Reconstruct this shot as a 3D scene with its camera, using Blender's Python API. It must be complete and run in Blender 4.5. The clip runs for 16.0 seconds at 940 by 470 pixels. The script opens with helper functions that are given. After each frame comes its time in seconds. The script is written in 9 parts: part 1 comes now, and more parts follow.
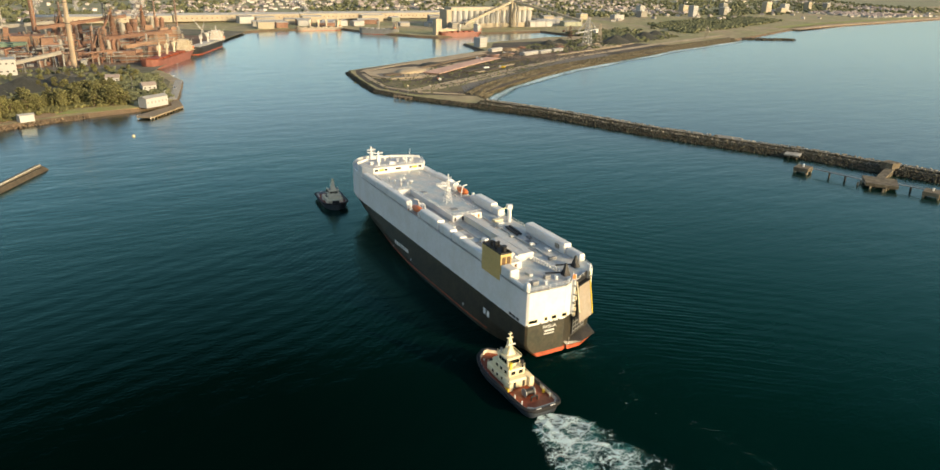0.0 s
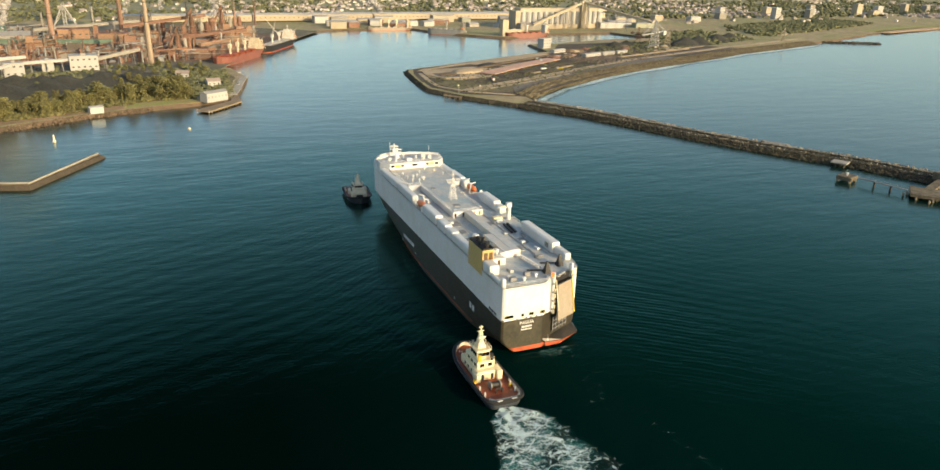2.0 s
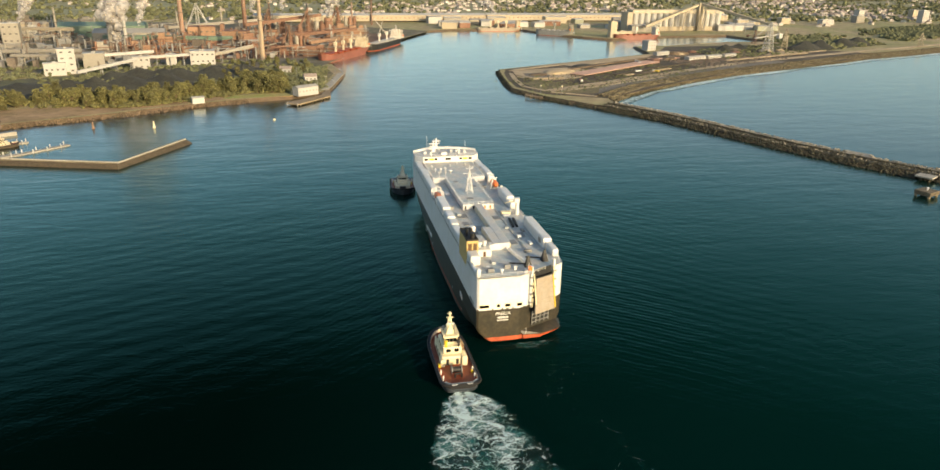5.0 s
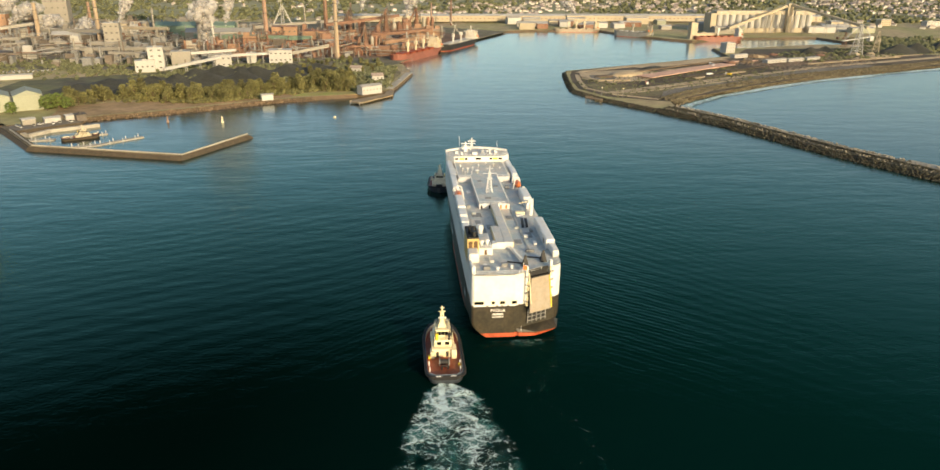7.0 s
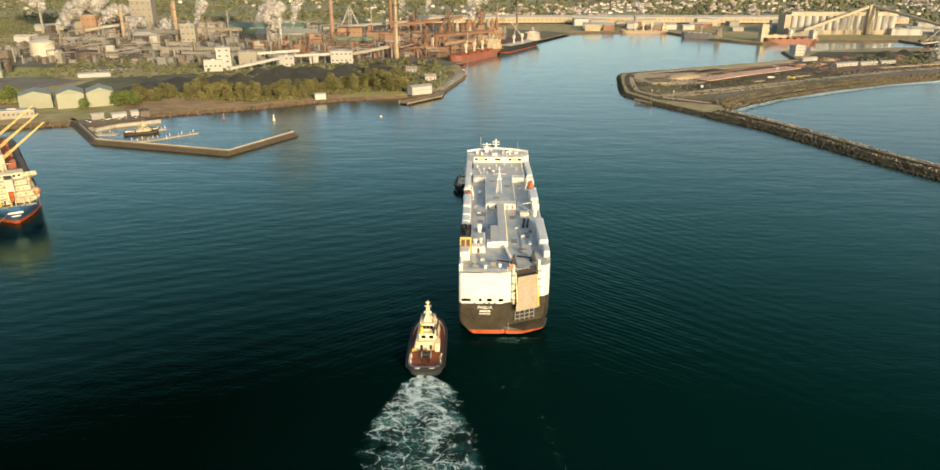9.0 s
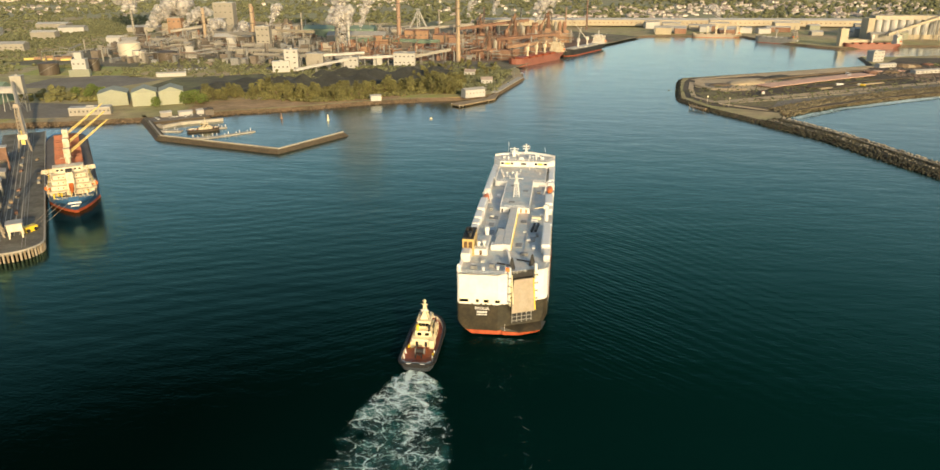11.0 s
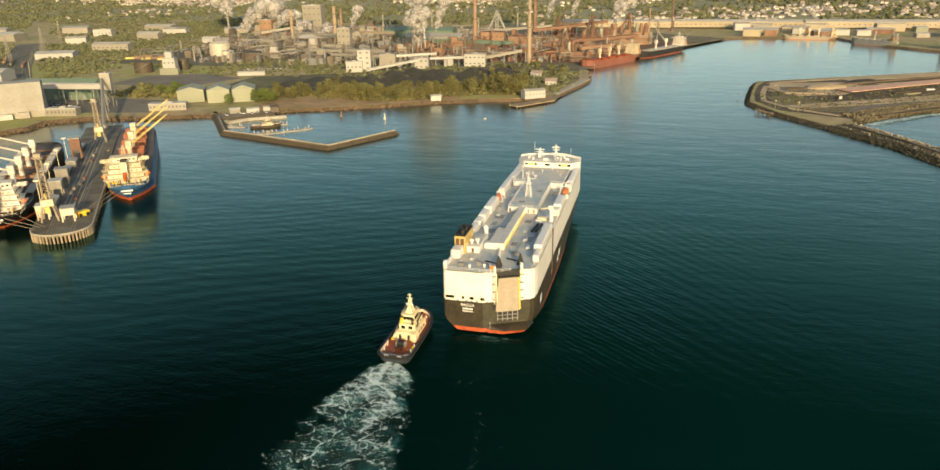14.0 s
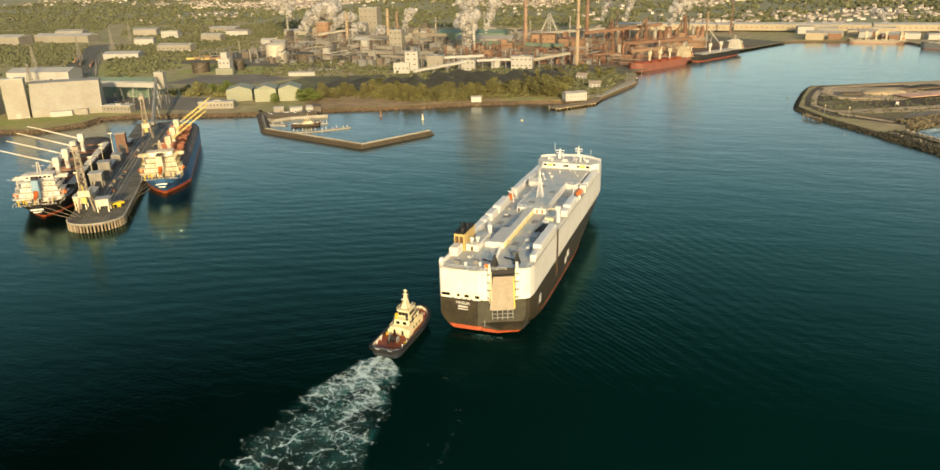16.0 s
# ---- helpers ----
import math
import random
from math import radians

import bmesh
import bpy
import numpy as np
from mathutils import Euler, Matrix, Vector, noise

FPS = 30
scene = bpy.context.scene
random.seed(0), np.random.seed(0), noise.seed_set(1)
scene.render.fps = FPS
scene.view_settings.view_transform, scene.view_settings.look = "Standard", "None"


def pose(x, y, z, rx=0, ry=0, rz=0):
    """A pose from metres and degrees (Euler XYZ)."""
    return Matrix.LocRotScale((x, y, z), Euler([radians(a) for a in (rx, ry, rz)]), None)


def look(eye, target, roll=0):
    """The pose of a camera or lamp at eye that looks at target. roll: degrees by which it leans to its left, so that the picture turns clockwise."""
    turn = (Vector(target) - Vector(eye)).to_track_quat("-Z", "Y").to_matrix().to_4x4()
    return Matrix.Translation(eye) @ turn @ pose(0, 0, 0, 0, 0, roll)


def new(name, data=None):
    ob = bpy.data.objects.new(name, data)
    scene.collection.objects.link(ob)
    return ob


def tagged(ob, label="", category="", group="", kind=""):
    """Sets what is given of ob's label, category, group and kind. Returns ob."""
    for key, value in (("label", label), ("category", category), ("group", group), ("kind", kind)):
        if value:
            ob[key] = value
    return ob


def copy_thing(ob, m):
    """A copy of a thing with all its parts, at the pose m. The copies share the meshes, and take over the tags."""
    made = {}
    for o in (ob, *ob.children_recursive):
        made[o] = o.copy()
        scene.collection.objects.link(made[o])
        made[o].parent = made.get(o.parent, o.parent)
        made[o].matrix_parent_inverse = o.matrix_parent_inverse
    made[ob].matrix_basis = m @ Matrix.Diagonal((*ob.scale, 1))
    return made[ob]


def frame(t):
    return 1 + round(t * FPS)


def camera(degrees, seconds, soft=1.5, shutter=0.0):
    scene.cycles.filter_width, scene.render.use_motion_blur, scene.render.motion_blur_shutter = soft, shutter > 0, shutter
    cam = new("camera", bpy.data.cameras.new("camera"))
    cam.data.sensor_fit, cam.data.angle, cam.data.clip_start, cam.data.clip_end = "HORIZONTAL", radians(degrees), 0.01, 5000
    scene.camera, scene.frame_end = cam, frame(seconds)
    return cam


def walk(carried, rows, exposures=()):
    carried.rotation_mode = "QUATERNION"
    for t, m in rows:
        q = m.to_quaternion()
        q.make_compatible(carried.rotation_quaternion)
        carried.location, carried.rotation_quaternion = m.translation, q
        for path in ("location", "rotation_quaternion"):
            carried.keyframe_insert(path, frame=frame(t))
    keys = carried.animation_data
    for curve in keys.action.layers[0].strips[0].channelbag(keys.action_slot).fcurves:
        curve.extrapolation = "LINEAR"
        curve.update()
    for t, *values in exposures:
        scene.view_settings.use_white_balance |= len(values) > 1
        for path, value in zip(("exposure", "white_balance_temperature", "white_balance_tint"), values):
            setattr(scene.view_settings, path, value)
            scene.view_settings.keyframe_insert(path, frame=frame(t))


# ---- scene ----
DEGREES = 65.91
cam = camera(DEGREES, 16.0, soft=1.5)


def aim(x, y, z, yaw, pitch, roll):
    return pose(x, y, z, 90 + pitch, 0, yaw) @ pose(0, 0, 0, 0, 0, roll)


PATH = [
    (0.0, -130.71, -166.20, 118.23, -29.462, -20.480, 1.579),
    (0.5, -124.88, -171.51, 118.62, -27.818, -20.501, 1.558),
    (1.0, -118.68, -176.42, 118.81, -26.171, -20.508, 1.532),
    (1.5, -112.65, -181.13, 119.26, -24.601, -20.540, 1.527),
    (2.0, -106.12, -185.13, 119.43, -22.976, -20.577, 1.430),
    (2.5, -99.25, -189.19, 119.31, -21.318, -20.569, 1.361),
    (3.0, -92.51, -192.84, 119.25, -19.700, -20.572, 1.316),
    (5.5, -58.41, -209.91, 119.95, -10.803, -20.658, 1.034),
    (6.0, -51.59, -212.82, 120.45, -8.917, -20.659, 0.980),
    (6.5, -44.44, -215.60, 121.30, -7.148, -20.737, 0.720),
    (7.0, -37.61, -218.05, 121.97, -5.464, -20.773, 0.660),
    (7.5, -30.40, -220.45, 122.32, -3.806, -20.748, 0.584),
    (8.0, -23.26, -222.30, 122.76, -2.237, -20.725, 0.566),
    (8.5, -16.21, -224.11, 123.26, -0.732, -20.741, 0.451),
    (9.0, -9.07, -225.62, 123.68, 0.810, -20.758, 0.198),
    (11.5, 24.44, -230.97, 127.04, 8.594, -20.655, -0.197),
    (12.0, 30.76, -230.19, 126.98, 9.776, -20.645, -0.316),
    (12.5, 36.45, -229.09, 126.50, 10.792, -20.589, -0.421),
    (13.0, 42.87, -228.45, 126.15, 12.208, -20.540, -0.523),
    (13.5, 48.98, -227.61, 126.07, 13.630, -20.499, -0.665),
    (14.0, 55.02, -226.26, 125.70, 15.035, -20.450, -0.779),
    (14.5, 60.65, -224.65, 125.26, 16.387, -20.392, -0.856),
    (15.0, 66.22, -222.89, 124.59, 17.686, -20.306, -0.974),
    (15.5, 71.60, -221.68, 124.23, 18.933, -20.236, -1.023),
    (16.0, 76.82, -220.43, 123.63, 20.090, -20.115, -1.046),
]
walk(cam, [(t, aim(*row)) for t, *row in PATH], [(0.0, 0.56, 6620.0, 6.0), (8.0, 0.5, 6900.0, 6.0), (16.0, 0.38, 7400.0, 4.0)])

# ---- light ----
SUN_ELEVATION, SUN_TURN = 15.0, 152.0
world = bpy.data.worlds.new("sky")
scene.world = world
world.use_nodes = True
sky = world.node_tree.nodes.new("ShaderNodeTexSky")
sky.sky_type, sky.sun_disc = "NISHITA", False
sky.sun_elevation, sky.sun_rotation = radians(SUN_ELEVATION), radians(SUN_TURN)
sky.air_density, sky.dust_density, sky.ozone_density = 1.0, 1.8, 1.0
back = world.node_tree.nodes["Background"]
back.inputs["Strength"].default_value = 0.135
world.node_tree.links.new(sky.outputs[0], back.inputs["Color"])
sun = new("sun", bpy.data.lights.new("sun", "SUN"))
sun.data.energy, sun.data.angle, sun.data.color = 3.8, radians(0.6), (1.0, 0.76, 0.47)
toward = Vector((math.sin(radians(SUN_TURN)) * math.cos(radians(SUN_ELEVATION)),
                 math.cos(radians(SUN_TURN)) * math.cos(radians(SUN_ELEVATION)), math.sin(radians(SUN_ELEVATION))))
sun.matrix_world = look(toward * 900, (0, 0, 0))


# ---- materials ----
def material(name, colour, rough=0.6, metal=0.0, vary=0.25, grain=0.8, stain=0.06, bump=0.0, other=None, island=0.0, piece=0.0, mix=(0.4, 0.65)):
    """A surface with a fine grain and larger stains, in metres of the world. other: the colour of the stains."""
    m = bpy.data.materials.new(name)
    m.use_nodes = True
    nodes, link = m.node_tree.nodes, m.node_tree.links.new
    bsdf = nodes["Principled BSDF"]
    bsdf.inputs["Roughness"].default_value, bsdf.inputs["Metallic"].default_value = rough, metal
    place = nodes.new("ShaderNodeNewGeometry")
    fine, wide = nodes.new("ShaderNodeTexNoise"), nodes.new("ShaderNodeTexNoise")
    fine.inputs["Scale"].default_value, fine.inputs["Detail"].default_value = grain, 4
    wide.inputs["Scale"].default_value, wide.inputs["Detail"].default_value, wide.inputs["Roughness"].default_value = stain, 5, 0.6
    for n in (fine, wide):
        link(place.outputs["Position"], n.inputs["Vector"])
    ramp = nodes.new("ShaderNodeMapRange")
    ramp.inputs["From Min"].default_value, ramp.inputs["From Max"].default_value = mix
    link(wide.outputs["Fac"], ramp.inputs["Value"])
    two = nodes.new("ShaderNodeMix")
    two.data_type = "RGBA"
    second = other or tuple(c * (1 - vary) for c in colour)
    two.inputs[6].default_value, two.inputs[7].default_value = (*colour, 1), (*second, 1)
    link(ramp.outputs["Result"], two.inputs[0])
    shade = nodes.new("ShaderNodeMapRange")
    shade.inputs["From Min"].default_value, shade.inputs["From Max"].default_value = 0.25, 0.75
    shade.inputs["To Min"].default_value, shade.inputs["To Max"].default_value = 1 - vary, 1 + vary * 0.6
    link(fine.outputs["Fac"], shade.inputs["Value"])
    value = shade.outputs["Result"]
    for amount, kind, socket in ((island, "ShaderNodeNewGeometry", "Random Per Island"), (piece, "ShaderNodeObjectInfo", "Random")):
        if amount:
            chance, span, times = nodes.new(kind), nodes.new("ShaderNodeMapRange"), nodes.new("ShaderNodeMath")
            span.inputs["To Min"].default_value, span.inputs["To Max"].default_value = 1 - amount, 1 + amount
            times.operation = "MULTIPLY"
            link(chance.outputs[socket], span.inputs["Value"])
            link(span.outputs["Result"], times.inputs[0])
            link(value, times.inputs[1])
            value = times.outputs[0]
    final = nodes.new("ShaderNodeVectorMath")
    final.operation = "SCALE"
    link(two.outputs[2], final.inputs[0])
    link(value, final.inputs["Scale"])
    link(final.outputs[0], bsdf.inputs["Base Color"])
    if bump:
        relief = nodes.new("ShaderNodeBump")
        relief.inputs["Strength"].default_value, relief.inputs["Distance"].default_value = 0.7, bump
        link(fine.outputs["Fac"], relief.inputs["Height"])
        link(relief.outputs[0], bsdf.inputs["Normal"])
    return m


def water_material():
    m = bpy.data.materials.new("harbour_water")
    m.use_nodes = True
    nodes, link = m.node_tree.nodes, m.node_tree.links.new
    nodes.remove(nodes["Principled BSDF"])
    body, gloss, blend = nodes.new("ShaderNodeBsdfDiffuse"), nodes.new("ShaderNodeBsdfGlossy"), nodes.new("ShaderNodeMixShader")
    gloss.inputs["Roughness"].default_value = 0.19
    place = nodes.new("ShaderNodeNewGeometry")
    heights = []
    # long low swell, wind waves, and fine ripple; each is drawn out across the wind
    for turn, stretch, scale, detail, weight in ((14, (0.4, 1, 1), 0.06, 2, 0.75), (-12, (0.45, 1, 1), 0.24, 3, 0.36), (24, (0.6, 1, 1), 0.9, 3, 0.15)):
        lay, wave, times = nodes.new("ShaderNodeMapping"), nodes.new("ShaderNodeTexNoise"), nodes.new("ShaderNodeMath")
        lay.inputs["Rotation"].default_value, lay.inputs["Scale"].default_value = (0, 0, radians(turn)), stretch
        wave.inputs["Scale"].default_value, wave.inputs["Detail"].default_value = scale, detail
        times.operation, times.inputs[1].default_value = "MULTIPLY", weight
        link(place.outputs["Position"], lay.inputs["Vector"])
        link(lay.outputs[0], wave.inputs["Vector"])
        link(wave.outputs["Fac"], times.inputs[0])
        heights.append(times.outputs[0])
    total = heights[0]
    for h in heights[1:]:
        add = nodes.new("ShaderNodeMath")
        link(total, add.inputs[0])
        link(h, add.inputs[1])
        total = add.outputs[0]
    # the ship's own waves, fanning out on both sides
    split = nodes.new("ShaderNodeSeparateXYZ")
    link(place.outputs["Position"], split.inputs[0])

    def fade(value, a, b, c, d):
        """Rises from a to b and falls from c to d."""
        up, down, both = nodes.new("ShaderNodeMapRange"), nodes.new("ShaderNodeMapRange"), nodes.new("ShaderNodeMath")
        up.interpolation_type = down.interpolation_type = "SMOOTHSTEP"
        up.inputs["From Min"].default_value, up.inputs["From Max"].default_value = a, b
        down.inputs["From Min"].default_value, down.inputs["From Max"].default_value = d, c
        link(value, up.inputs["Value"])
        link(value, down.inputs["Value"])
        both.operation = "MULTIPLY"
        link(up.outputs["Result"], both.inputs[0])
        link(down.outputs["Result"], both.inputs[1])
        return both.outputs[0]

    for turn, xs, weight, pitch in ((-45, (17, 40, 60, 150), 0.13, 0.05), (-52, (18, 34, 50, 80), 0.11, 0.12), (52, (-80, -50, -34, -18), 0.05, 0.11), (63, (-260, -140, -40, -18), 0.10, 0.034)):
        lay, wave = nodes.new("ShaderNodeMapping"), nodes.new("ShaderNodeTexWave")
        lay.inputs["Rotation"].default_value = (0, 0, radians(turn))
        wave.inputs["Scale"].default_value, wave.inputs["Distortion"].default_value, wave.inputs["Detail"].default_value, wave.inputs["Detail Scale"].default_value = pitch, 9.0, 3.0, 0.22
        link(place.outputs["Position"], lay.inputs["Vector"])
        link(lay.outputs[0], wave.inputs["Vector"])
        value = wave.outputs["Fac"]
        for mask in (fade(split.outputs["X"], *xs), fade(split.outputs["Y"], -90, 10, 110, 190)):
            times = nodes.new("ShaderNodeMath")
            times.operation = "MULTIPLY"
            link(value, times.inputs[0])
            link(mask, times.inputs[1])
            value = times.outputs[0]
        add = nodes.new("ShaderNodeMath")
        add.operation = "MULTIPLY_ADD"
        add.inputs[1].default_value = weight
        link(value, add.inputs[0])
        link(total, add.inputs[2])
        total = add.outputs[0]
    relief = nodes.new("ShaderNodeBump")
    relief.inputs["Strength"].default_value, relief.inputs["Distance"].default_value = 1.0, 0.34
    link(total, relief.inputs["Height"])
    sheen, share = nodes.new("ShaderNodeFresnel"), nodes.new("ShaderNodeMapRange")
    sheen.inputs["IOR"].default_value = 1.33
    share.inputs["From Min"].default_value, share.inputs["From Max"].default_value = 0.056, 0.65
    for n in (body, gloss, sheen):
        link(relief.outputs[0], n.inputs["Normal"])
    link(sheen.outputs[0], share.inputs["Value"])
    link(share.outputs["Result"], blend.inputs[0])
    link(body.outputs[0], blend.inputs[1])
    link(gloss.outputs[0], blend.inputs[2])
    hue, far = nodes.new("ShaderNodeMix"), nodes.new("ShaderNodeMapRange")
    hue.data_type = "RGBA"
    hue.inputs[6].default_value, hue.inputs[7].default_value = (0.32, 0.95, 0.76, 1), (0.93, 1.0, 1.0, 1)
    far.inputs["From Min"].default_value, far.inputs["From Max"].default_value = 0.06, 0.30
    link(sheen.outputs[0], far.inputs["Value"])
    link(far.outputs["Result"], hue.inputs[0])
    link(hue.outputs[2], gloss.inputs["Color"])
    link(blend.outputs[0], nodes["Material Output"].inputs["Surface"])
    # body colour darker west, brighter east: uneven light on the water put into colour
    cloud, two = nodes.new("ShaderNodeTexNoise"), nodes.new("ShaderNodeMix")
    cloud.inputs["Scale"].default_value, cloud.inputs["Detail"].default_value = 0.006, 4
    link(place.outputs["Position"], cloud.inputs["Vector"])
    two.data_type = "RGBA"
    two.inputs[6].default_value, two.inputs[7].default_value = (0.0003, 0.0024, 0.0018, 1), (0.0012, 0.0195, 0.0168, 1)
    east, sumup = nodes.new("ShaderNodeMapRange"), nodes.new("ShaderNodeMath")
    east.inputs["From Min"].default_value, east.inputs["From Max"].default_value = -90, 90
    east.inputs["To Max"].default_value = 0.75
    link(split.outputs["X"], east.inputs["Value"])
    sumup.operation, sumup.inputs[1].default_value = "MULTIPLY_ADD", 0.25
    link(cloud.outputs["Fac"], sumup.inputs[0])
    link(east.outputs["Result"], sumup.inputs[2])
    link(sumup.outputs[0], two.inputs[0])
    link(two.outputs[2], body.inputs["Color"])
    return m


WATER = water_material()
WHITE = material("white_ship_paint", (0.72, 0.72, 0.71), 0.35, vary=0.06, stain=0.15, other=(0.66, 0.65, 0.61))
BLACK = material("black_hull_paint", (0.03, 0.027, 0.019), 0.42, vary=0.25, stain=0.2, other=(0.06, 0.048, 0.03))
ANTIFOUL = material("orange_antifouling_paint", (0.46, 0.10, 0.04), 0.5, vary=0.25, stain=0.3)
DECK = material("grey_deck_paint", (0.35, 0.42, 0.445), 0.38, vary=0.24, stain=0.16, grain=1.1, other=(0.53, 0.50, 0.45), mix=(0.40, 0.60))
TRUNKTOP = material("pale_worn_deck_paint", (0.48, 0.50, 0.50), 0.5, vary=0.15, stain=0.2, grain=1.2, other=(0.58, 0.54, 0.48))
YELLOW = material("ochre_funnel_paint", (0.58, 0.42, 0.16), 0.45, vary=0.1)
BRIGHT = material("yellow_safety_paint", (0.78, 0.55, 0.04), 0.45, vary=0.12)
SOOT = material("sooty_black_metal", (0.02, 0.02, 0.02), 0.6, vary=0.3)
BROWN = material("brown_louvre_paint", (0.13, 0.075, 0.035), 0.6)
RAMP = material("weathered_beige_steel", (0.33, 0.285, 0.225), 0.6, vary=0.14, stain=0.25, other=(0.31, 0.25, 0.18))
ORANGE = material("orange_lifeboat_plastic", (0.75, 0.20, 0.05), 0.4, vary=0.1)
GLASS = material("dark_window_glass", (0.01, 0.013, 0.014), 0.08, vary=0.2)
REDDECK = material("red_oxide_deck_paint", (0.29, 0.062, 0.022), 0.5, vary=0.22, grain=1.6, stain=0.3)
CREAM = material("cream_superstructure_paint", (0.80, 0.70, 0.46), 0.4, vary=0.08)
TUGHULL = material("navy_tug_hull_paint", (0.035, 0.045, 0.06), 0.45, vary=0.3)
RUBBER = material("black_rubber_fender", (0.015, 0.015, 0.016), 0.8)
STEEL = material("dull_grey_steel", (0.30, 0.30, 0.29), 0.5, metal=0.3)
CONCRETE = material("weathered_concrete", (0.42, 0.39, 0.33), 0.85, vary=0.2, stain=0.12, grain=1.2, bump=0.05)
WETCONCRETE = material("dark_tide_stained_concrete", (0.085, 0.066, 0.042), 0.8, vary=0.3, stain=0.3)
OLDPATH = material("worn_path_concrete", (0.30, 0.265, 0.20), 0.9, vary=0.3, grain=0.6, stain=0.1, other=(0.15, 0.13, 0.09))
CRESTROCK = material("pale_crest_rock", (0.36, 0.32, 0.25), 0.85, vary=0.3, island=0.5, grain=1.0, bump=0.1)
ROCK = material("brown_basalt_armour_rock", (0.066, 0.061, 0.038), 0.85, vary=0.3, island=0.4, grain=1.0, bump=0.1)
GROUND = material("coastal_ground_grass_and_dirt", (0.30, 0.285, 0.125), 0.95, vary=0.35, grain=0.09, stain=0.011, other=(0.40, 0.31, 0.19), bump=0.2)
GRASS = material("mown_shore_grass", (0.29, 0.32, 0.085), 0.95, vary=0.25, grain=0.3, stain=0.04, other=(0.36, 0.31, 0.13))
DIRT = material("bare_brown_dirt", (0.235, 0.17, 0.105), 0.95, vary=0.25, grain=0.2, stain=0.03, other=(0.12, 0.085, 0.055))
SANDY = material("pale_sandy_fill", (0.48, 0.38, 0.25), 0.95, vary=0.2, grain=0.15, stain=0.03)
PINK = material("pink_gravel_strip", (0.66, 0.42, 0.32), 0.95, vary=0.2, grain=0.2)
ASPHALT = material("worn_asphalt", (0.20, 0.18, 0.15), 0.9, vary=0.25, grain=0.3, stain=0.03, other=(0.145, 0.13, 0.105))
COAL = material("black_coal", (0.052, 0.053, 0.042), 0.9, vary=0.35, grain=0.5, bump=0.2)
LEAF = material("olive_mangrove_leaves", (0.132, 0.126, 0.044), 0.85, vary=0.25, grain=0.9, island=0.28, piece=0.25)
FARLEAF = material("dull_bush_leaves", (0.135, 0.142, 0.07), 0.9, vary=0.2, grain=0.25, island=0.25)
GREENLEAF = material("bright_green_leaves", (0.115, 0.155, 0.035), 0.85, vary=0.25, grain=0.9, island=0.25)
BARK = material("grey_bark", (0.14, 0.10, 0.07), 0.9)
CLAD = material("pale_grey_cladding", (0.30, 0.28, 0.24), 0.6, vary=0.1, stain=0.08, piece=0.12)
SHEDCLAD = material("grey_beige_shed_cladding", (0.34, 0.325, 0.285), 0.6, vary=0.1, stain=0.06, grain=0.5, other=(0.29, 0.27, 0.225))
CREAMCLAD = material("cream_cladding", (0.42, 0.36, 0.26), 0.6, vary=0.1, stain=0.08, piece=0.08)
GREENCLAD = material("pale_green_cladding", (0.285, 0.30, 0.225), 0.6, vary=0.08, piece=0.08)
GREENROOF = material("green_roof_sheet", (0.17, 0.245, 0.18), 0.5, vary=0.12)
BARNROOF = material("dull_green_barn_roof", (0.27, 0.29, 0.225), 0.6, vary=0.12)
GREYROOF = material("grey_roof_sheet", (0.42, 0.41, 0.38), 0.55, vary=0.15, piece=0.2)
WHITECLAD = material("white_cladding", (0.43, 0.425, 0.405), 0.55, vary=0.08, piece=0.05)
RUST = material("rust_red_steelwork", (0.22, 0.13, 0.088), 0.8, vary=0.3, stain=0.06, other=(0.19, 0.095, 0.062), piece=0.3)
ORANGECLAD = material("orange_dusted_cladding", (0.33, 0.205, 0.13), 0.8, vary=0.2, stain=0.06)
DARKWORKS = material("dark_plant_steel", (0.15, 0.125, 0.10), 0.7, vary=0.3, piece=0.4)
BRICKRED = material("terracotta_chimney", (0.33, 0.21, 0.15), 0.8, vary=0.12, stain=0.05)
TANCHIMNEY = material("tan_concrete_chimney", (0.40, 0.305, 0.21), 0.8, vary=0.12, stain=0.05)
TANK = material("white_tank_paint", (0.55, 0.51, 0.42), 0.5, vary=0.06)
DARKTANK = material("dark_brown_tank_paint", (0.09, 0.07, 0.05), 0.6, vary=0.15)
DIMGLASS = material("grimy_window_glass", (0.10, 0.095, 0.085), 0.35, vary=0.2)
HILL = material("hill_grass", (0.25, 0.255, 0.15), 0.95, vary=0.3, grain=0.05, stain=0.006, other=(0.27, 0.255, 0.165), bump=0.2)
WHARFTOP = material("dusty_wharf_deck", (0.165, 0.16, 0.13), 0.9, vary=0.3, grain=0.5, stain=0.08, other=(0.09, 0.08, 0.065))
TIMBER = material("grey_brown_wharf_timber", (0.29, 0.225, 0.145), 0.85, vary=0.25)
BLUEHULL = material("blue_hull_paint", (0.045, 0.14, 0.30), 0.45, vary=0.15)
REDHULL = material("red_hull_paint", (0.25, 0.095, 0.068), 0.55, vary=0.2, stain=0.1)
SUBURB = material("painted_house_walls", (0.58, 0.54, 0.49), 0.8, vary=0.1, island=0.3)
TILED = material("roof_tiles", (0.40, 0.33, 0.29), 0.85, vary=0.15, island=0.4)
SAND = material("beach_sand", (0.52, 0.38, 0.24), 0.95, vary=0.1, grain=0.1)


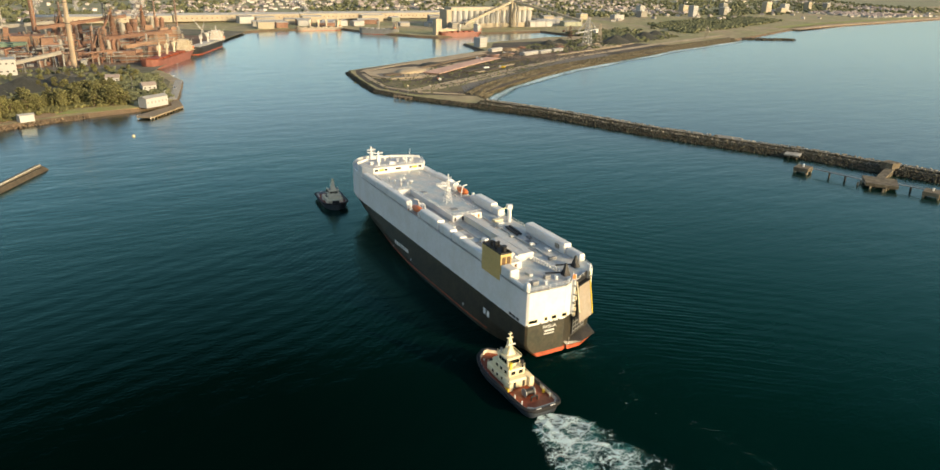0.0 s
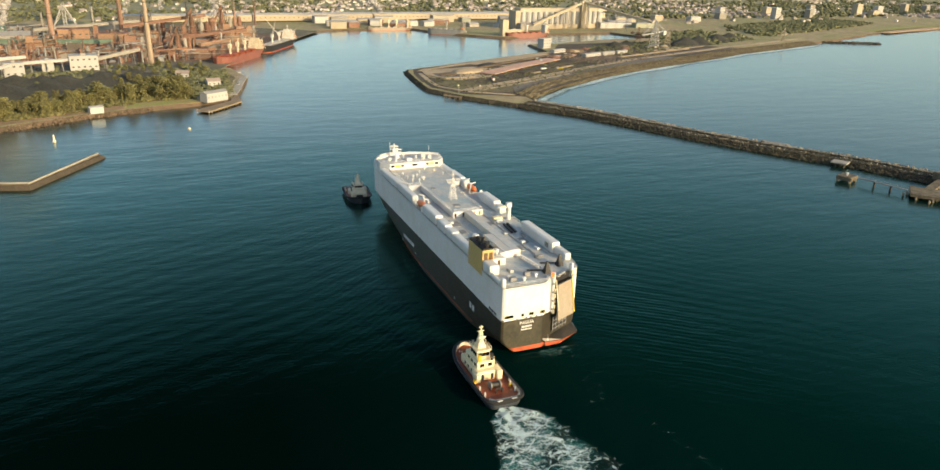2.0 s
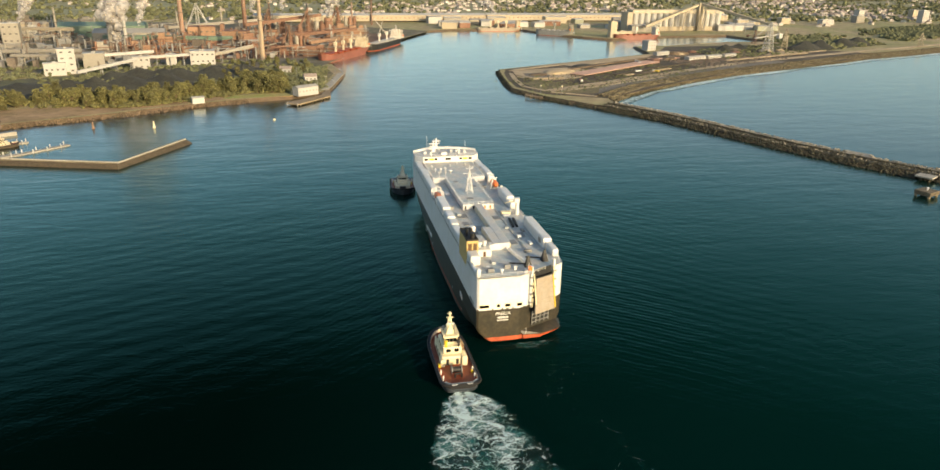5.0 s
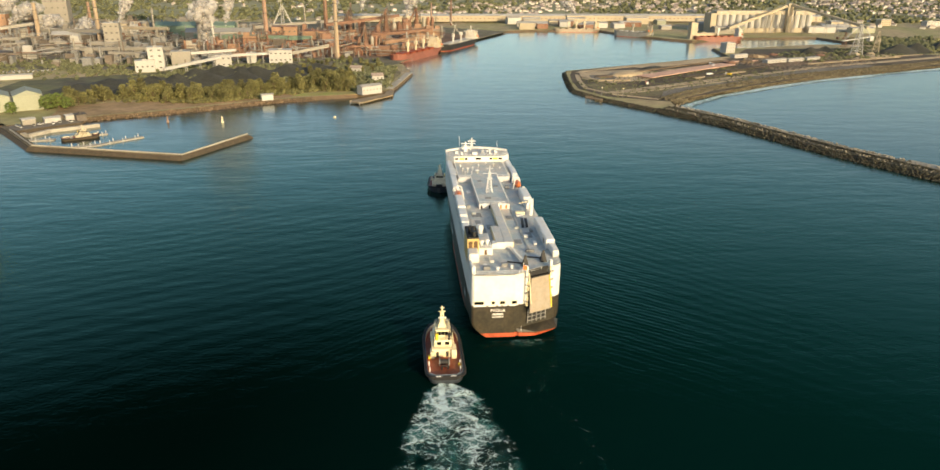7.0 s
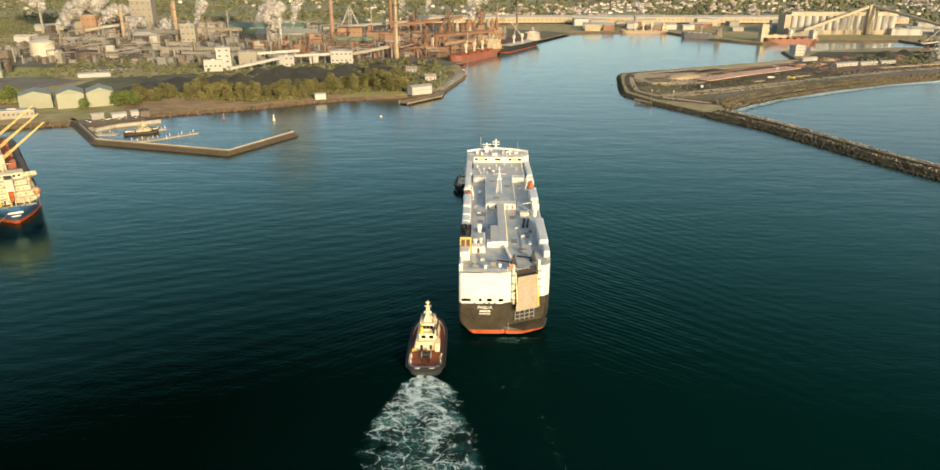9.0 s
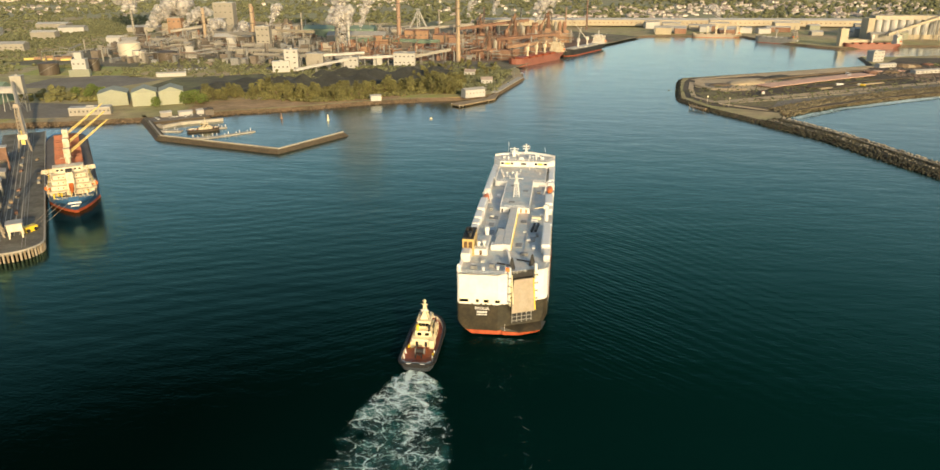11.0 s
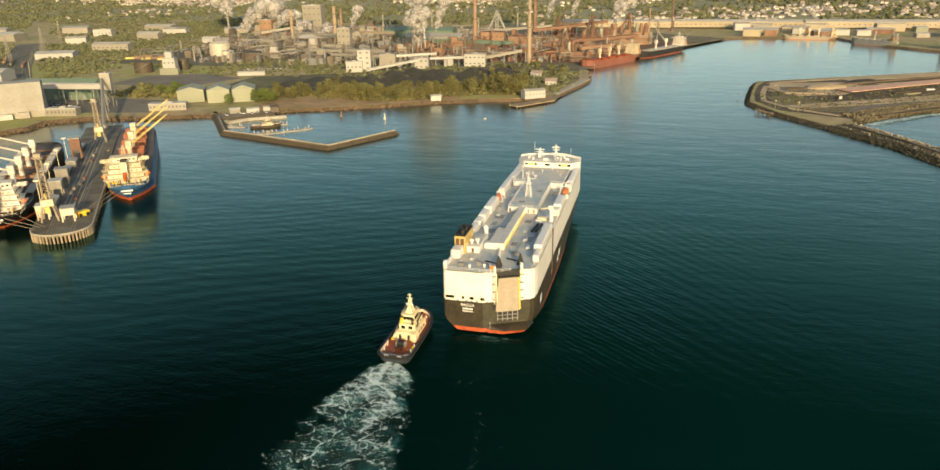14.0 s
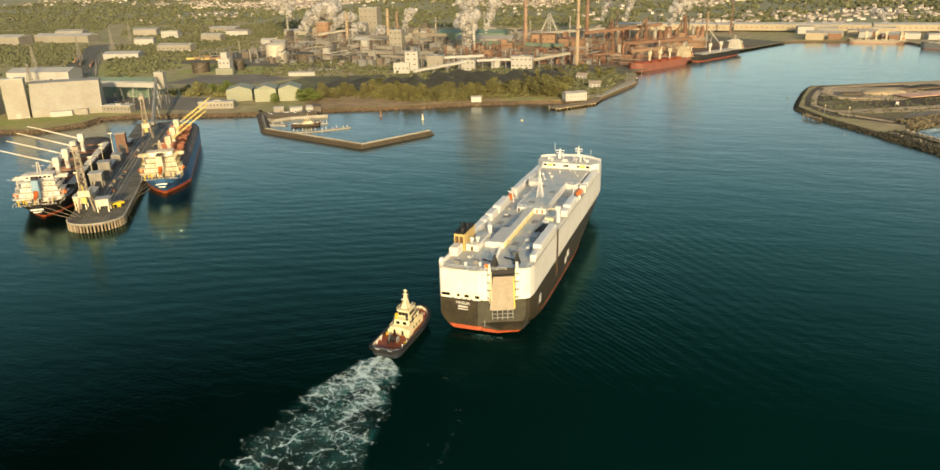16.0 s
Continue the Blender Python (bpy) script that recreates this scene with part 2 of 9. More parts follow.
def foam_material(name, cover, bright=0.8):
    """Beaten water: teal where air is mixed in, with a torn white lace of foam on top."""
    m = bpy.data.materials.new(name)
    m.use_nodes = True
    nodes, link = m.node_tree.nodes, m.node_tree.links.new
    bsdf = nodes["Principled BSDF"]
    bsdf.inputs["Roughness"].default_value = 0.4
    place, amount = nodes.new("ShaderNodeNewGeometry"), nodes.new("ShaderNodeAttribute")
    amount.attribute_name = "foam"

    def calc(kind, a, b=None, c=None):
        n = nodes.new("ShaderNodeMath")
        n.operation = kind
        for socket, v in zip(n.inputs, (a, b, c)):
            if v is None:
                continue
            if isinstance(v, float):
                socket.default_value = v
            else:
                link(v, socket)
        return n.outputs[0]

    def cloud(scale, detail, rough=0.6):
        n = nodes.new("ShaderNodeTexNoise")
        n.inputs["Scale"].default_value, n.inputs["Detail"].default_value, n.inputs["Roughness"].default_value = scale, detail, rough
        link(place.outputs["Position"], n.inputs["Vector"])
        return n

    drift = nodes.new("ShaderNodeVectorMath")
    drift.operation = "MULTIPLY_ADD"
    drift.inputs[1].default_value = (8.0, 7.0, 0.0)
    link(cloud(0.2, 7, 0.7).outputs["Color"], drift.inputs[0])
    link(place.outputs["Position"], drift.inputs[2])

    def net(scale, stretch, width):
        """Thin lines between drifting cells."""
        lay, n = nodes.new("ShaderNodeMapping"), nodes.new("ShaderNodeTexVoronoi")
        lay.inputs["Scale"].default_value = stretch
        n.voronoi_dimensions, n.feature = "2D", "DISTANCE_TO_EDGE"
        n.inputs["Scale"].default_value = scale
        link(drift.outputs[0], lay.inputs["Vector"])
        link(lay.outputs[0], n.inputs["Vector"])
        return calc("MAXIMUM", calc("MULTIPLY_ADD", n.outputs["Distance"], -1.0 / width, 1.0), 0.0)

    def thread(scale, turn, width, twist=0.8):
        """Thin curling lines where a noise crosses its middle."""
        lay, n = nodes.new("ShaderNodeMapping"), nodes.new("ShaderNodeTexNoise")
        lay.inputs["Scale"].default_value, lay.inputs["Rotation"].default_value = (0.9, 1.1, 1), (0, 0, radians(turn))
        n.inputs["Scale"].default_value, n.inputs["Detail"].default_value, n.inputs["Roughness"].default_value, n.inputs["Distortion"].default_value = scale, 4, 0.5, twist
        link(place.outputs["Position"], lay.inputs["Vector"])
        link(lay.outputs[0], n.inputs["Vector"])
        off = calc("ABSOLUTE", calc("SUBTRACT", n.outputs["Fac"], 0.5))
        return calc("MAXIMUM", calc("MULTIPLY_ADD", off, -1.0 / width, 1.0), 0.0)

    froth = cloud(0.35, 4, 0.6).outputs["Fac"]
    arcs = net(1.0, (0.12, 0.21, 1), 0.095)
    cells = net(1.0, (0.3, 0.44, 1), 0.12)
    lines = calc("MAXIMUM", arcs, calc("MAXIMUM", calc("MULTIPLY", cells, 0.72), calc("MULTIPLY", thread(0.3, -20, 0.03), 0.7)))
    torn = nodes.new("ShaderNodeMapRange")
    torn.inputs["From Min"].default_value, torn.inputs["From Max"].default_value = 0.3, 0.62
    torn.inputs["To Min"].default_value, torn.inputs["To Max"].default_value = 0.5, 1.15
    link(cloud(0.55, 6, 0.62).outputs["Fac"], torn.inputs["Value"])
    lines = calc("MULTIPLY", lines, torn.outputs["Result"])
    lace = calc("MULTIPLY_ADD", lines, 0.76, calc("MULTIPLY_ADD", thread(0.9, 5, 0.10, 0.6), 0.2, calc("MULTIPLY_ADD", froth, 0.8, -0.42)))
    total = calc("ADD", lace, amount.outputs["Fac"])
    cut = nodes.new("ShaderNodeMapRange")
    cut.interpolation_type = "SMOOTHSTEP"
    cut.inputs["From Min"].default_value, cut.inputs["From Max"].default_value = cover - 0.06, cover + 0.52
    link(total, cut.inputs["Value"])
    haze = nodes.new("ShaderNodeMapRange")
    haze.interpolation_type = "SMOOTHSTEP"
    haze.inputs["From Min"].default_value, haze.inputs["From Max"].default_value = 0.0, 0.55
    haze.inputs["To Max"].default_value = 0.72
    swirl = cloud(0.13, 3).outputs["Fac"]
    link(calc("MULTIPLY_ADD", swirl, 0.7, calc("SUBTRACT", amount.outputs["Fac"], 0.35)), haze.inputs["Value"])
    link(calc("MAXIMUM", cut.outputs["Result"], haze.outputs["Result"]), bsdf.inputs["Alpha"])
    body, tint = nodes.new("ShaderNodeMix"), nodes.new("ShaderNodeMix")
    body.data_type = tint.data_type = "RGBA"
    body.inputs[6].default_value, body.inputs[7].default_value = (0.001, 0.038, 0.039, 1), (0.004, 0.17, 0.16, 1)
    tone = nodes.new("ShaderNodeMapRange")
    tone.inputs["From Min"].default_value, tone.inputs["From Max"].default_value = 0.36, 0.66
    link(swirl, tone.inputs["Value"])
    link(tone.outputs["Result"], body.inputs[0])
    link(body.outputs[2], tint.inputs[6])
    tint.inputs[7].default_value = (bright * 0.72, bright * 0.90, bright * 0.93, 1)
    link(cut.outputs["Result"], tint.inputs[0])
    link(tint.outputs[2], bsdf.inputs["Base Color"])
    relief = nodes.new("ShaderNodeBump")
    relief.inputs["Distance"].default_value = 0.5
    link(lace, relief.inputs["Height"])
    link(relief.outputs[0], bsdf.inputs["Normal"])
    return m


FOAM = foam_material("white_wake_foam", 0.66, 1.0)
THINFOAM = foam_material("thin_wash_foam", 0.60, 0.30)


def steam_material():
    m = bpy.data.materials.new("white_steam")
    m.use_nodes = True
    nodes, link = m.node_tree.nodes, m.node_tree.links.new
    nodes.remove(nodes["Principled BSDF"])
    lit, glow, gap, body, whole = [nodes.new("ShaderNode" + k) for k in ("BsdfDiffuse", "BsdfTranslucent", "BsdfTransparent", "MixShader", "MixShader")]
    lit.inputs["Color"].default_value = glow.inputs["Color"].default_value = (0.74, 0.72, 0.70, 1)
    body.inputs[0].default_value = 0.5
    link(lit.outputs[0], body.inputs[1])
    link(glow.outputs[0], body.inputs[2])
    place, puff, cut = nodes.new("ShaderNodeNewGeometry"), nodes.new("ShaderNodeTexNoise"), nodes.new("ShaderNodeMapRange")
    puff.inputs["Scale"].default_value, puff.inputs["Detail"].default_value = 0.12, 5
    link(place.outputs["Position"], puff.inputs["Vector"])
    cut.inputs["From Min"].default_value, cut.inputs["From Max"].default_value = 0.34, 0.72
    cut.inputs["To Min"].default_value, cut.inputs["To Max"].default_value = 0.12, 0.85
    link(puff.outputs["Fac"], cut.inputs["Value"])
    link(cut.outputs["Result"], whole.inputs[0])
    link(gap.outputs[0], whole.inputs[1])
    link(body.outputs[0], whole.inputs[2])
    link(whole.outputs[0], nodes["Material Output"].inputs["Surface"])
    return m


STEAM = steam_material()


# ---- shapes ----
def box(bm, x0, y0, z0, x1, y1, z1, taper=0.0):
    low = [bm.verts.new(p) for p in ((x0, y0, z0), (x1, y0, z0), (x1, y1, z0), (x0, y1, z0))]
    t = taper
    top = [bm.verts.new(p) for p in ((x0 + t, y0 + t, z1), (x1 - t, y0 + t, z1), (x1 - t, y1 - t, z1), (x0 + t, y1 - t, z1))]
    bm.faces.new(low[::-1])
    bm.faces.new(top)
    for i in range(4):
        bm.faces.new((low[i], low[(i + 1) % 4], top[(i + 1) % 4], top[i]))


def soft_box(x0, y0, z0, x1, y1, z1, edge=0.3, taper=0.0):
    """A box with rounded edges, as a bmesh of its own."""
    bm = bmesh.new()
    box(bm, x0, y0, z0, x1, y1, z1, taper)
    bmesh.ops.bevel(bm, geom=bm.edges[:], offset=edge, segments=2, affect="EDGES", profile=0.5)
    return bm


def ring(bm, centre, radius, seg, axis=None):
    u, v = axis or (Vector((1, 0, 0)), Vector((0, 1, 0)))
    return [bm.verts.new(Vector(centre) + radius * (math.cos(2 * math.pi * i / seg) * u + math.sin(2 * math.pi * i / seg) * v)) for i in range(seg)]


def bridge_rings(bm, rings, cap=True):
    for a, b in zip(rings, rings[1:]):
        for i in range(len(a)):
            bm.faces.new((a[i], a[(i + 1) % len(a)], b[(i + 1) % len(b)], b[i]))
    if cap:
        bm.faces.new(rings[0][::-1])
        bm.faces.new(rings[-1])


def pillar(bm, x, y, profile, seg=16):
    """A round upright thing: profile is rows of (z, radius)."""
    bridge_rings(bm, [ring(bm, (x, y, z), r, seg) for z, r in profile])


def rod(bm, a, b, r, seg=6, r2=None):
    a, b = Vector(a), Vector(b)
    way = (b - a).normalized()
    u = way.orthogonal().normalized()
    axis = (u, way.cross(u))
    bridge_rings(bm, [ring(bm, a, r, seg, axis), ring(bm, b, r if r2 is None else r2, seg, axis)])


def prism(bm, points, z0, z1, grow=0.0, low_points=None):
    """A polygon raised from z0 to z1; grow widens its foot."""
    pts = [Vector((x, y)) for x, y in points]
    n = len(pts)
    low = []
    for i, p in enumerate(pts):
        a, b = (p - pts[i - 1]).normalized(), (pts[(i + 1) % n] - p).normalized()
        out = Vector((a.y + b.y, -a.x - b.x))
        out = out.normalized() / max(0.5, out.length / 2) if out.length > 1e-6 else Vector((a.y, -a.x))
        low.append(bm.verts.new((*(p + out * grow), z0)))
    top = [bm.verts.new((*p, z1)) for p in pts]
    bm.faces.new(top)
    for i in range(n):
        bm.faces.new((low[i], low[(i + 1) % n], top[(i + 1) % n], top[i]))
    if n < 60:
        bm.faces.new(low[::-1])


def roof(bm, x0, y0, z, x1, y1, rise, along="y", eave=0.4, thick=0.25):
    x0, y0, x1, y1 = x0 - eave, y0 - eave, x1 + eave, y1 + eave
    if along == "y":
        m = (x0 + x1) / 2
        rows = [[(x0, y, z), (m, y, z + rise), (x1, y, z), (x1, y, z - thick), (m, y, z + rise - thick), (x0, y, z - thick)] for y in (y0, y1)]
    else:
        m = (y0 + y1) / 2
        rows = [[(x, y1, z), (x, m, z + rise), (x, y0, z), (x, y0, z - thick), (x, m, z + rise - thick), (x, y1, z - thick)] for x in (x0, x1)]
    bridge_rings(bm, [[bm.verts.new(p) for p in r] for r in rows], cap=False)
    bm.faces.ensure_lookup_table()
    for r in rows:
        v = [bm.verts.new(p) for p in r]
        bm.faces.new((v[0], v[1], v[2]))


def blob(bm, centre, radius, squash=0.8, rough=0.25, detail=1, rng=random):
    made = bmesh.ops.create_icosphere(bm, subdivisions=detail, radius=1.0)["verts"]
    for v in made:
        k = radius * (1 + rng.uniform(-rough, rough))
        v.co = Vector((centre[0] + v.co.x * k, centre[1] + v.co.y * k, centre[2] + v.co.z * k * squash))


def finish(name, bm, mat, smooth=False):
    bmesh.ops.recalc_face_normals(bm, faces=bm.faces[:])
    me = bpy.data.meshes.new(name)
    bm.to_mesh(me)
    bm.free()
    for m in (mat if isinstance(mat, (list, tuple)) else (mat,)):
        me.materials.append(m)
    if smooth:
        me.polygons.foreach_set("use_smooth", [True] * len(me.polygons))
    return me


def part(name, bm, mat, parent, label="", smooth=False):
    ob = new(name, finish(name, bm, mat, smooth))
    ob.parent = parent
    return tagged(ob, label)


def thing(name, at, label, category, group="", kind="", turn=0.0):
    ob = new(name)
    ob.empty_display_size = 1.0
    ob.matrix_basis = pose(*at, 0, 0, turn)
    return tagged(ob, label, category, group, kind)


def setting(name, bm, mat, label, category, smooth=False):
    return tagged(new(name, finish(name, bm, mat, smooth)), label, category, kind="structure")


def stuff(name, bm, mat, label, category, smooth=False):
    return tagged(new(name, finish(name, bm, mat, smooth)), label, category, kind="stuff")


def fence(bm, points, height=1.1, step=3.0, r=0.06):
    """A ship's rail: posts and two bars along a line."""
    for a, b in zip(points, points[1:]):
        a, b = Vector(a), Vector(b)
        up = Vector((0, 0, height))
        rod(bm, a + up, b + up, r, 4)
        rod(bm, a + up * 0.5, b + up * 0.5, r * 0.7, 4)
        n = max(1, int((b - a).length / step))
        for i in range(n + 1):
            p = a.lerp(b, i / n)
            rod(bm, p, p + up, r, 4)


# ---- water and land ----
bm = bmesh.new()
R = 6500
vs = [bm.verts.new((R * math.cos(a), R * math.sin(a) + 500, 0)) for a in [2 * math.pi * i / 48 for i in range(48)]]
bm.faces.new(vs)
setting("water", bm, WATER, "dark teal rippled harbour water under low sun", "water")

WEST = [(-4200, 40), (-900, 140), (-620, 190), (-506, 216), (-475, 225), (-459, 260), (-465, 285), (-437, 308), (-387, 321), (-331, 345),
        (-288, 372), (-270, 383), (-235, 398), (-200, 418), (-161, 443), (-118, 461)]
POINT = [(-84, 472), (-52, 494), (-44, 526), (-28, 612), (-36, 680), (-72, 735), (-14, 828), (50, 972), (130, 1110), (194, 1142), (330, 1146), (352, 1067),
         (410, 985), (435, 962), (552, 1011), (680, 1018), (700, 905), (614, 905), (473, 853), (425, 850), (407, 757)]
SPIT = [(153, 622), (149, 606), (140, 550), (133, 492), (150, 446), (186, 390), (217, 339), (257, 236), (283, 182), (305, 144), (330, 77), (420, -128)]
BAY = [(434, -122), (343, 84), (318, 151), (296, 190), (271, 244), (233, 346), (214, 380), (204, 404), (207, 428), (229, 450), (264, 480), (300, 503), (349, 535), (411, 570),
       (456, 590), (540, 628), (624, 663), (703, 702), (784, 729), (950, 791), (1060, 836), (1269, 930), (1537, 995), (2166, 1112), (4200, 1350)]
bm = bmesh.new()
prism(bm, WEST + POINT + SPIT + BAY + [(4200, 5200), (-4200, 5200)], -1.5, 3.0, grow=5.0)
SHORE = material("brown_shore_bank", (0.15, 0.105, 0.066), 0.95, vary=0.3, grain=0.25, stain=0.05, other=(0.10, 0.078, 0.045))
for f in bm.faces:
    if max(v.co.z for v in f.verts) - min(v.co.z for v in f.verts) > 1:
        f.material_index = 1
setting("ground", bm, (GROUND, SHORE), "coastal flat of dry grass, dirt and scrub round the harbour", "ground")


def rise_at(x, y):
    """Height of the far hills above the flat."""
    far = min(1.0, max(0.0, (y - 1250 - 0.12 * abs(x - 300)) / 1300)) ** 1.3
    west = min(1.0, max(0.0, (-x - 900) / 1500)) * min(1.0, max(0.0, (y - 700) / 900))
    n = noise.noise(Vector((x * 0.0016, y * 0.0016, 0.3))) + 0.4 * noise.noise(Vector((x * 0.005, y * 0.005, 3)))
    return 1.5 + far * (46 + 34 * n) + west * 10 * (1 + n)


bm = bmesh.new()
NX, NY = 110, 62
grid = [[bm.verts.new((x, y, rise_at(x, y))) for x in np.linspace(-4200, 4200, NX)] for y in 1180 + 3900 * np.linspace(0, 1, NY) ** 1.5]
for a, b in zip(grid, grid[1:]):
    for i in range(NX - 1):
        bm.faces.new((a[i], a[i + 1], b[i + 1], b[i]))
setting("hills", bm, HILL, "low scrub-covered hills behind the port", "hill", smooth=True)


COALDIRT = material("coal_stained_dirt", (0.085, 0.078, 0.058), 0.95, vary=0.35, grain=0.12, stain=0.02, other=(0.14, 0.145, 0.06))
CINDER = material("brown_cinder_ground", (0.17, 0.148, 0.11), 0.95, vary=0.35, grain=0.12, stain=0.02, other=(0.10, 0.105, 0.055))
OREDUST = material("ore_dust_ground", (0.20, 0.12, 0.078), 0.95, vary=0.3, grain=0.12, stain=0.02, other=(0.13, 0.09, 0.065))


def patch(name, points, mat, label, z=3.05, category="ground"):
    bm = bmesh.new()
    prism(bm, points, z - 0.6, z)
    return setting(name, bm, mat, label, category)


def strip(points, width):
    """The outline of a road along a line of points."""
    pts = [Vector(p) for p in points]
    left, right = [], []
    for i, p in enumerate(pts):
        d = (pts[min(i + 1, len(pts) - 1)] - pts[max(i - 1, 0)]).normalized()
        n = Vector((-d.y, d.x)) * width / 2
        left.append(tuple(p + n))
        right.append(tuple(p - n))
    return right + left[::-1]


def shifted(points, off):
    """A line set off sideways."""
    out = []
    for i, p in enumerate(points):
        a, b = points[max(i - 1, 0)], points[min(i + 1, len(points) - 1)]
        l = math.hypot(b[0] - a[0], b[1] - a[1])
        out.append((p[0] - (b[1] - a[1]) / l * off, p[1] + (b[0] - a[0]) / l * off))
    return out


BANK = material("red_brown_tidal_mud", (0.40, 0.27, 0.15), 0.95, vary=0.3, grain=0.2, stain=0.04, other=(0.23, 0.165, 0.08), bump=0.1)
BAYROCK = material("tan_bay_rock", (0.175, 0.15, 0.095), 0.9, vary=0.3, island=0.4, grain=0.8)
RUBBLE = material("brown_shore_rubble", (0.17, 0.122, 0.078), 0.9, vary=0.3, island=0.4, grain=0.8)
patch("grass_bank", [(-312, 366), (-288, 376), (-235, 403), (-161, 448), (-118, 466), (-80, 471), (-84, 490), (-140, 478), (-170, 466), (-210, 448), (-245, 440), (-290, 436), (-322, 415)], BANK, "brown tidal bank below the trees")
patch("point_grass", [(-140, 462), (-118, 466), (-80, 472), (-86, 490), (-130, 480)], GRASS, "mown grass on the shore bank", 3.1)
patch("shore_grass", [(-620, 196), (-508, 222), (-480, 232), (-466, 262), (-472, 288), (-440, 314), (-445, 330), (-500, 305), (-560, 262), (-640, 240)], GRASS, "mown grass beside the berth", 3.1)
patch("coal_yard", [(-420, 470), (-330, 470), (-130, 560), (-120, 640), (-250, 640), (-420, 560)], COALDIRT, "black ground of the coal stockyard", 3.1)
patch("car_yard", [(-560, 470), (-450, 490), (-430, 545), (-500, 575), (-560, 540)], ASPHALT, "worn asphalt yard behind the sheds", 3.12)
patch("berth_yard", [(-560, 330), (-470, 318), (-400, 335), (-400, 395), (-540, 395)], ASPHALT, "asphalt apron behind the berth", 3.14)
patch("works_yard", [(-700, 640), (-300, 640), (-60, 640), (-30, 720), (60, 930), (150, 1110), (-100, 1300), (-700, 1300)], CINDER, "brown cinder ground of the steelworks", 3.16)
patch("orange_yard", [(-300, 740), (-40, 745), (20, 850), (100, 1030), (-60, 1150), (-320, 1080)], OREDUST, "rust-brown ore dust ground", 3.2)
patch("rail_yard", strip([(-690, 470), (-780, 560), (-900, 690), (-1040, 860)], 46), CINDER, "brown ballast of the railway sidings", 3.2)
patch("field_west", [(-760, 420), (-640, 430), (-660, 640), (-860, 620)], GRASS, "rough grass field by the railway", 3.1)
patch("field_mid", [(-620, 560), (-480, 570), (-480, 650), (-640, 680)], GRASS, "rough green field by the tanks", 3.15)
FILL = material("dark_graded_fill", (0.105, 0.082, 0.058), 0.95, vary=0.4, grain=0.12, stain=0.025, other=(0.055, 0.05, 0.036), bump=0.2)
# the reclaimed spit
patch("spit_fill", [(160, 622), (150, 590), (142, 545), (138, 496), (155, 452), (205, 425), (320, 508), (480, 604), (640, 660), (760, 730), (620, 850), (470, 840), (412, 752)], FILL, "dark reclaimed fill", 3.1)
patch("spit_dark", [(180, 560), (215, 520), (300, 560), (520, 650), (640, 690), (560, 780), (420, 740), (230, 620)], FILL, "dark graded fill", 3.2)
patch("spit_pale", [(170, 610), (156, 560), (178, 532), (225, 548), (262, 606), (236, 628), (200, 620)], SANDY, "pale sandy fill mound", 3.3)
patch("spit_bank_a", strip([(166, 600), (160, 570), (172, 545), (205, 548)], 6), SANDY, "pale bund round the pond", 4.2)
patch("spit_bank_b", strip([(230, 606), (300, 655), (380, 705)], 7), DIRT, "low brown bund", 4.4)
DRYGRASS = material("olive_brown_dry_grass", (0.19, 0.165, 0.085), 0.95, vary=0.35, grain=0.25, stain=0.04, other=(0.12, 0.10, 0.055), bump=0.15)
patch("spit_green", [(150, 520), (160, 470), (200, 452), (250, 490), (200, 505), (175, 540)], DRYGRASS, "dry grass on the spit", 3.3)
patch("spit_green_b", [(300, 545), (330, 540), (470, 612), (440, 622)], DRYGRASS, "dry grass beside the road", 3.32)
patch("spit_pond", [(170, 585), (168, 560), (190, 552), (205, 590)], ASPHALT, "dark settling pond", 3.38)
patch("pink_strip", strip([(226, 562), (295, 614), (366, 664)], 20), PINK, "pink gravel stockpile strip", 5.2)
patch("spit_road", strip([(165, 472), (222, 505), (300, 549), (390, 600), (480, 650), (600, 700), (760, 768), (980, 850)], 11), SANDY, "pale gravel road", 3.35)
patch("spit_north_road", strip([(163, 605), (172, 617), (300, 690), (405, 745), (440, 770)], 8), SANDY, "pale gravel road along the channel", 3.4)
patch("spit_west_road", strip([(158, 590), (150, 545), (146, 500), (165, 462), (200, 436)], 5), SANDY, "pale track along the rock wall", 3.42)
patch("spit_track", strip([(180, 470), (240, 500), (330, 552)], 6), SANDY, "pale gravel track", 3.44)
patch("spit_yard", [(205, 446), (222, 444), (310, 512), (400, 564), (500, 614), (560, 640), (545, 668), (470, 636), (380, 586), (290, 536), (225, 494)], ASPHALT, "dark worn yard beside the road", 3.34)
patch("spit_tan", [(250, 640), (300, 668), (390, 722), (380, 735), (300, 690), (240, 655)], SANDY, "pale tan fill along the channel", 3.36)
patch("spit_brown", [(400, 640), (470, 672), (540, 700), (520, 730), (440, 700), (390, 668)], OREDUST, "red-brown ore fill", 3.45)
patch("ore_strip", strip([(270, 562), (338, 610), (408, 652)], 7), FILL, "long dark ore stockpile", 4.6)
patch("tan_strip", strip([(280, 556), (360, 606)], 5), SANDY, "long pale gravel heap", 4.4)
patch("tan_strip_far", strip([(470, 668), (560, 706), (640, 738)], 6), SANDY, "long pale gravel heap by the coal berth", 4.6)
patch("spit_red", strip([(372, 690), (420, 702)], 7), PINK, "narrow red gravel heap", 4.6)
patch("spit_sand", [(300, 612), (330, 640), (320, 652), (270, 625)], SANDY, "pale sand stockpile ground", 3.5)
patch("spit_tan_far", [(560, 720), (640, 748), (700, 772), (690, 790), (600, 760)], SANDY, "pale tan ground by the coal berth", 3.5)
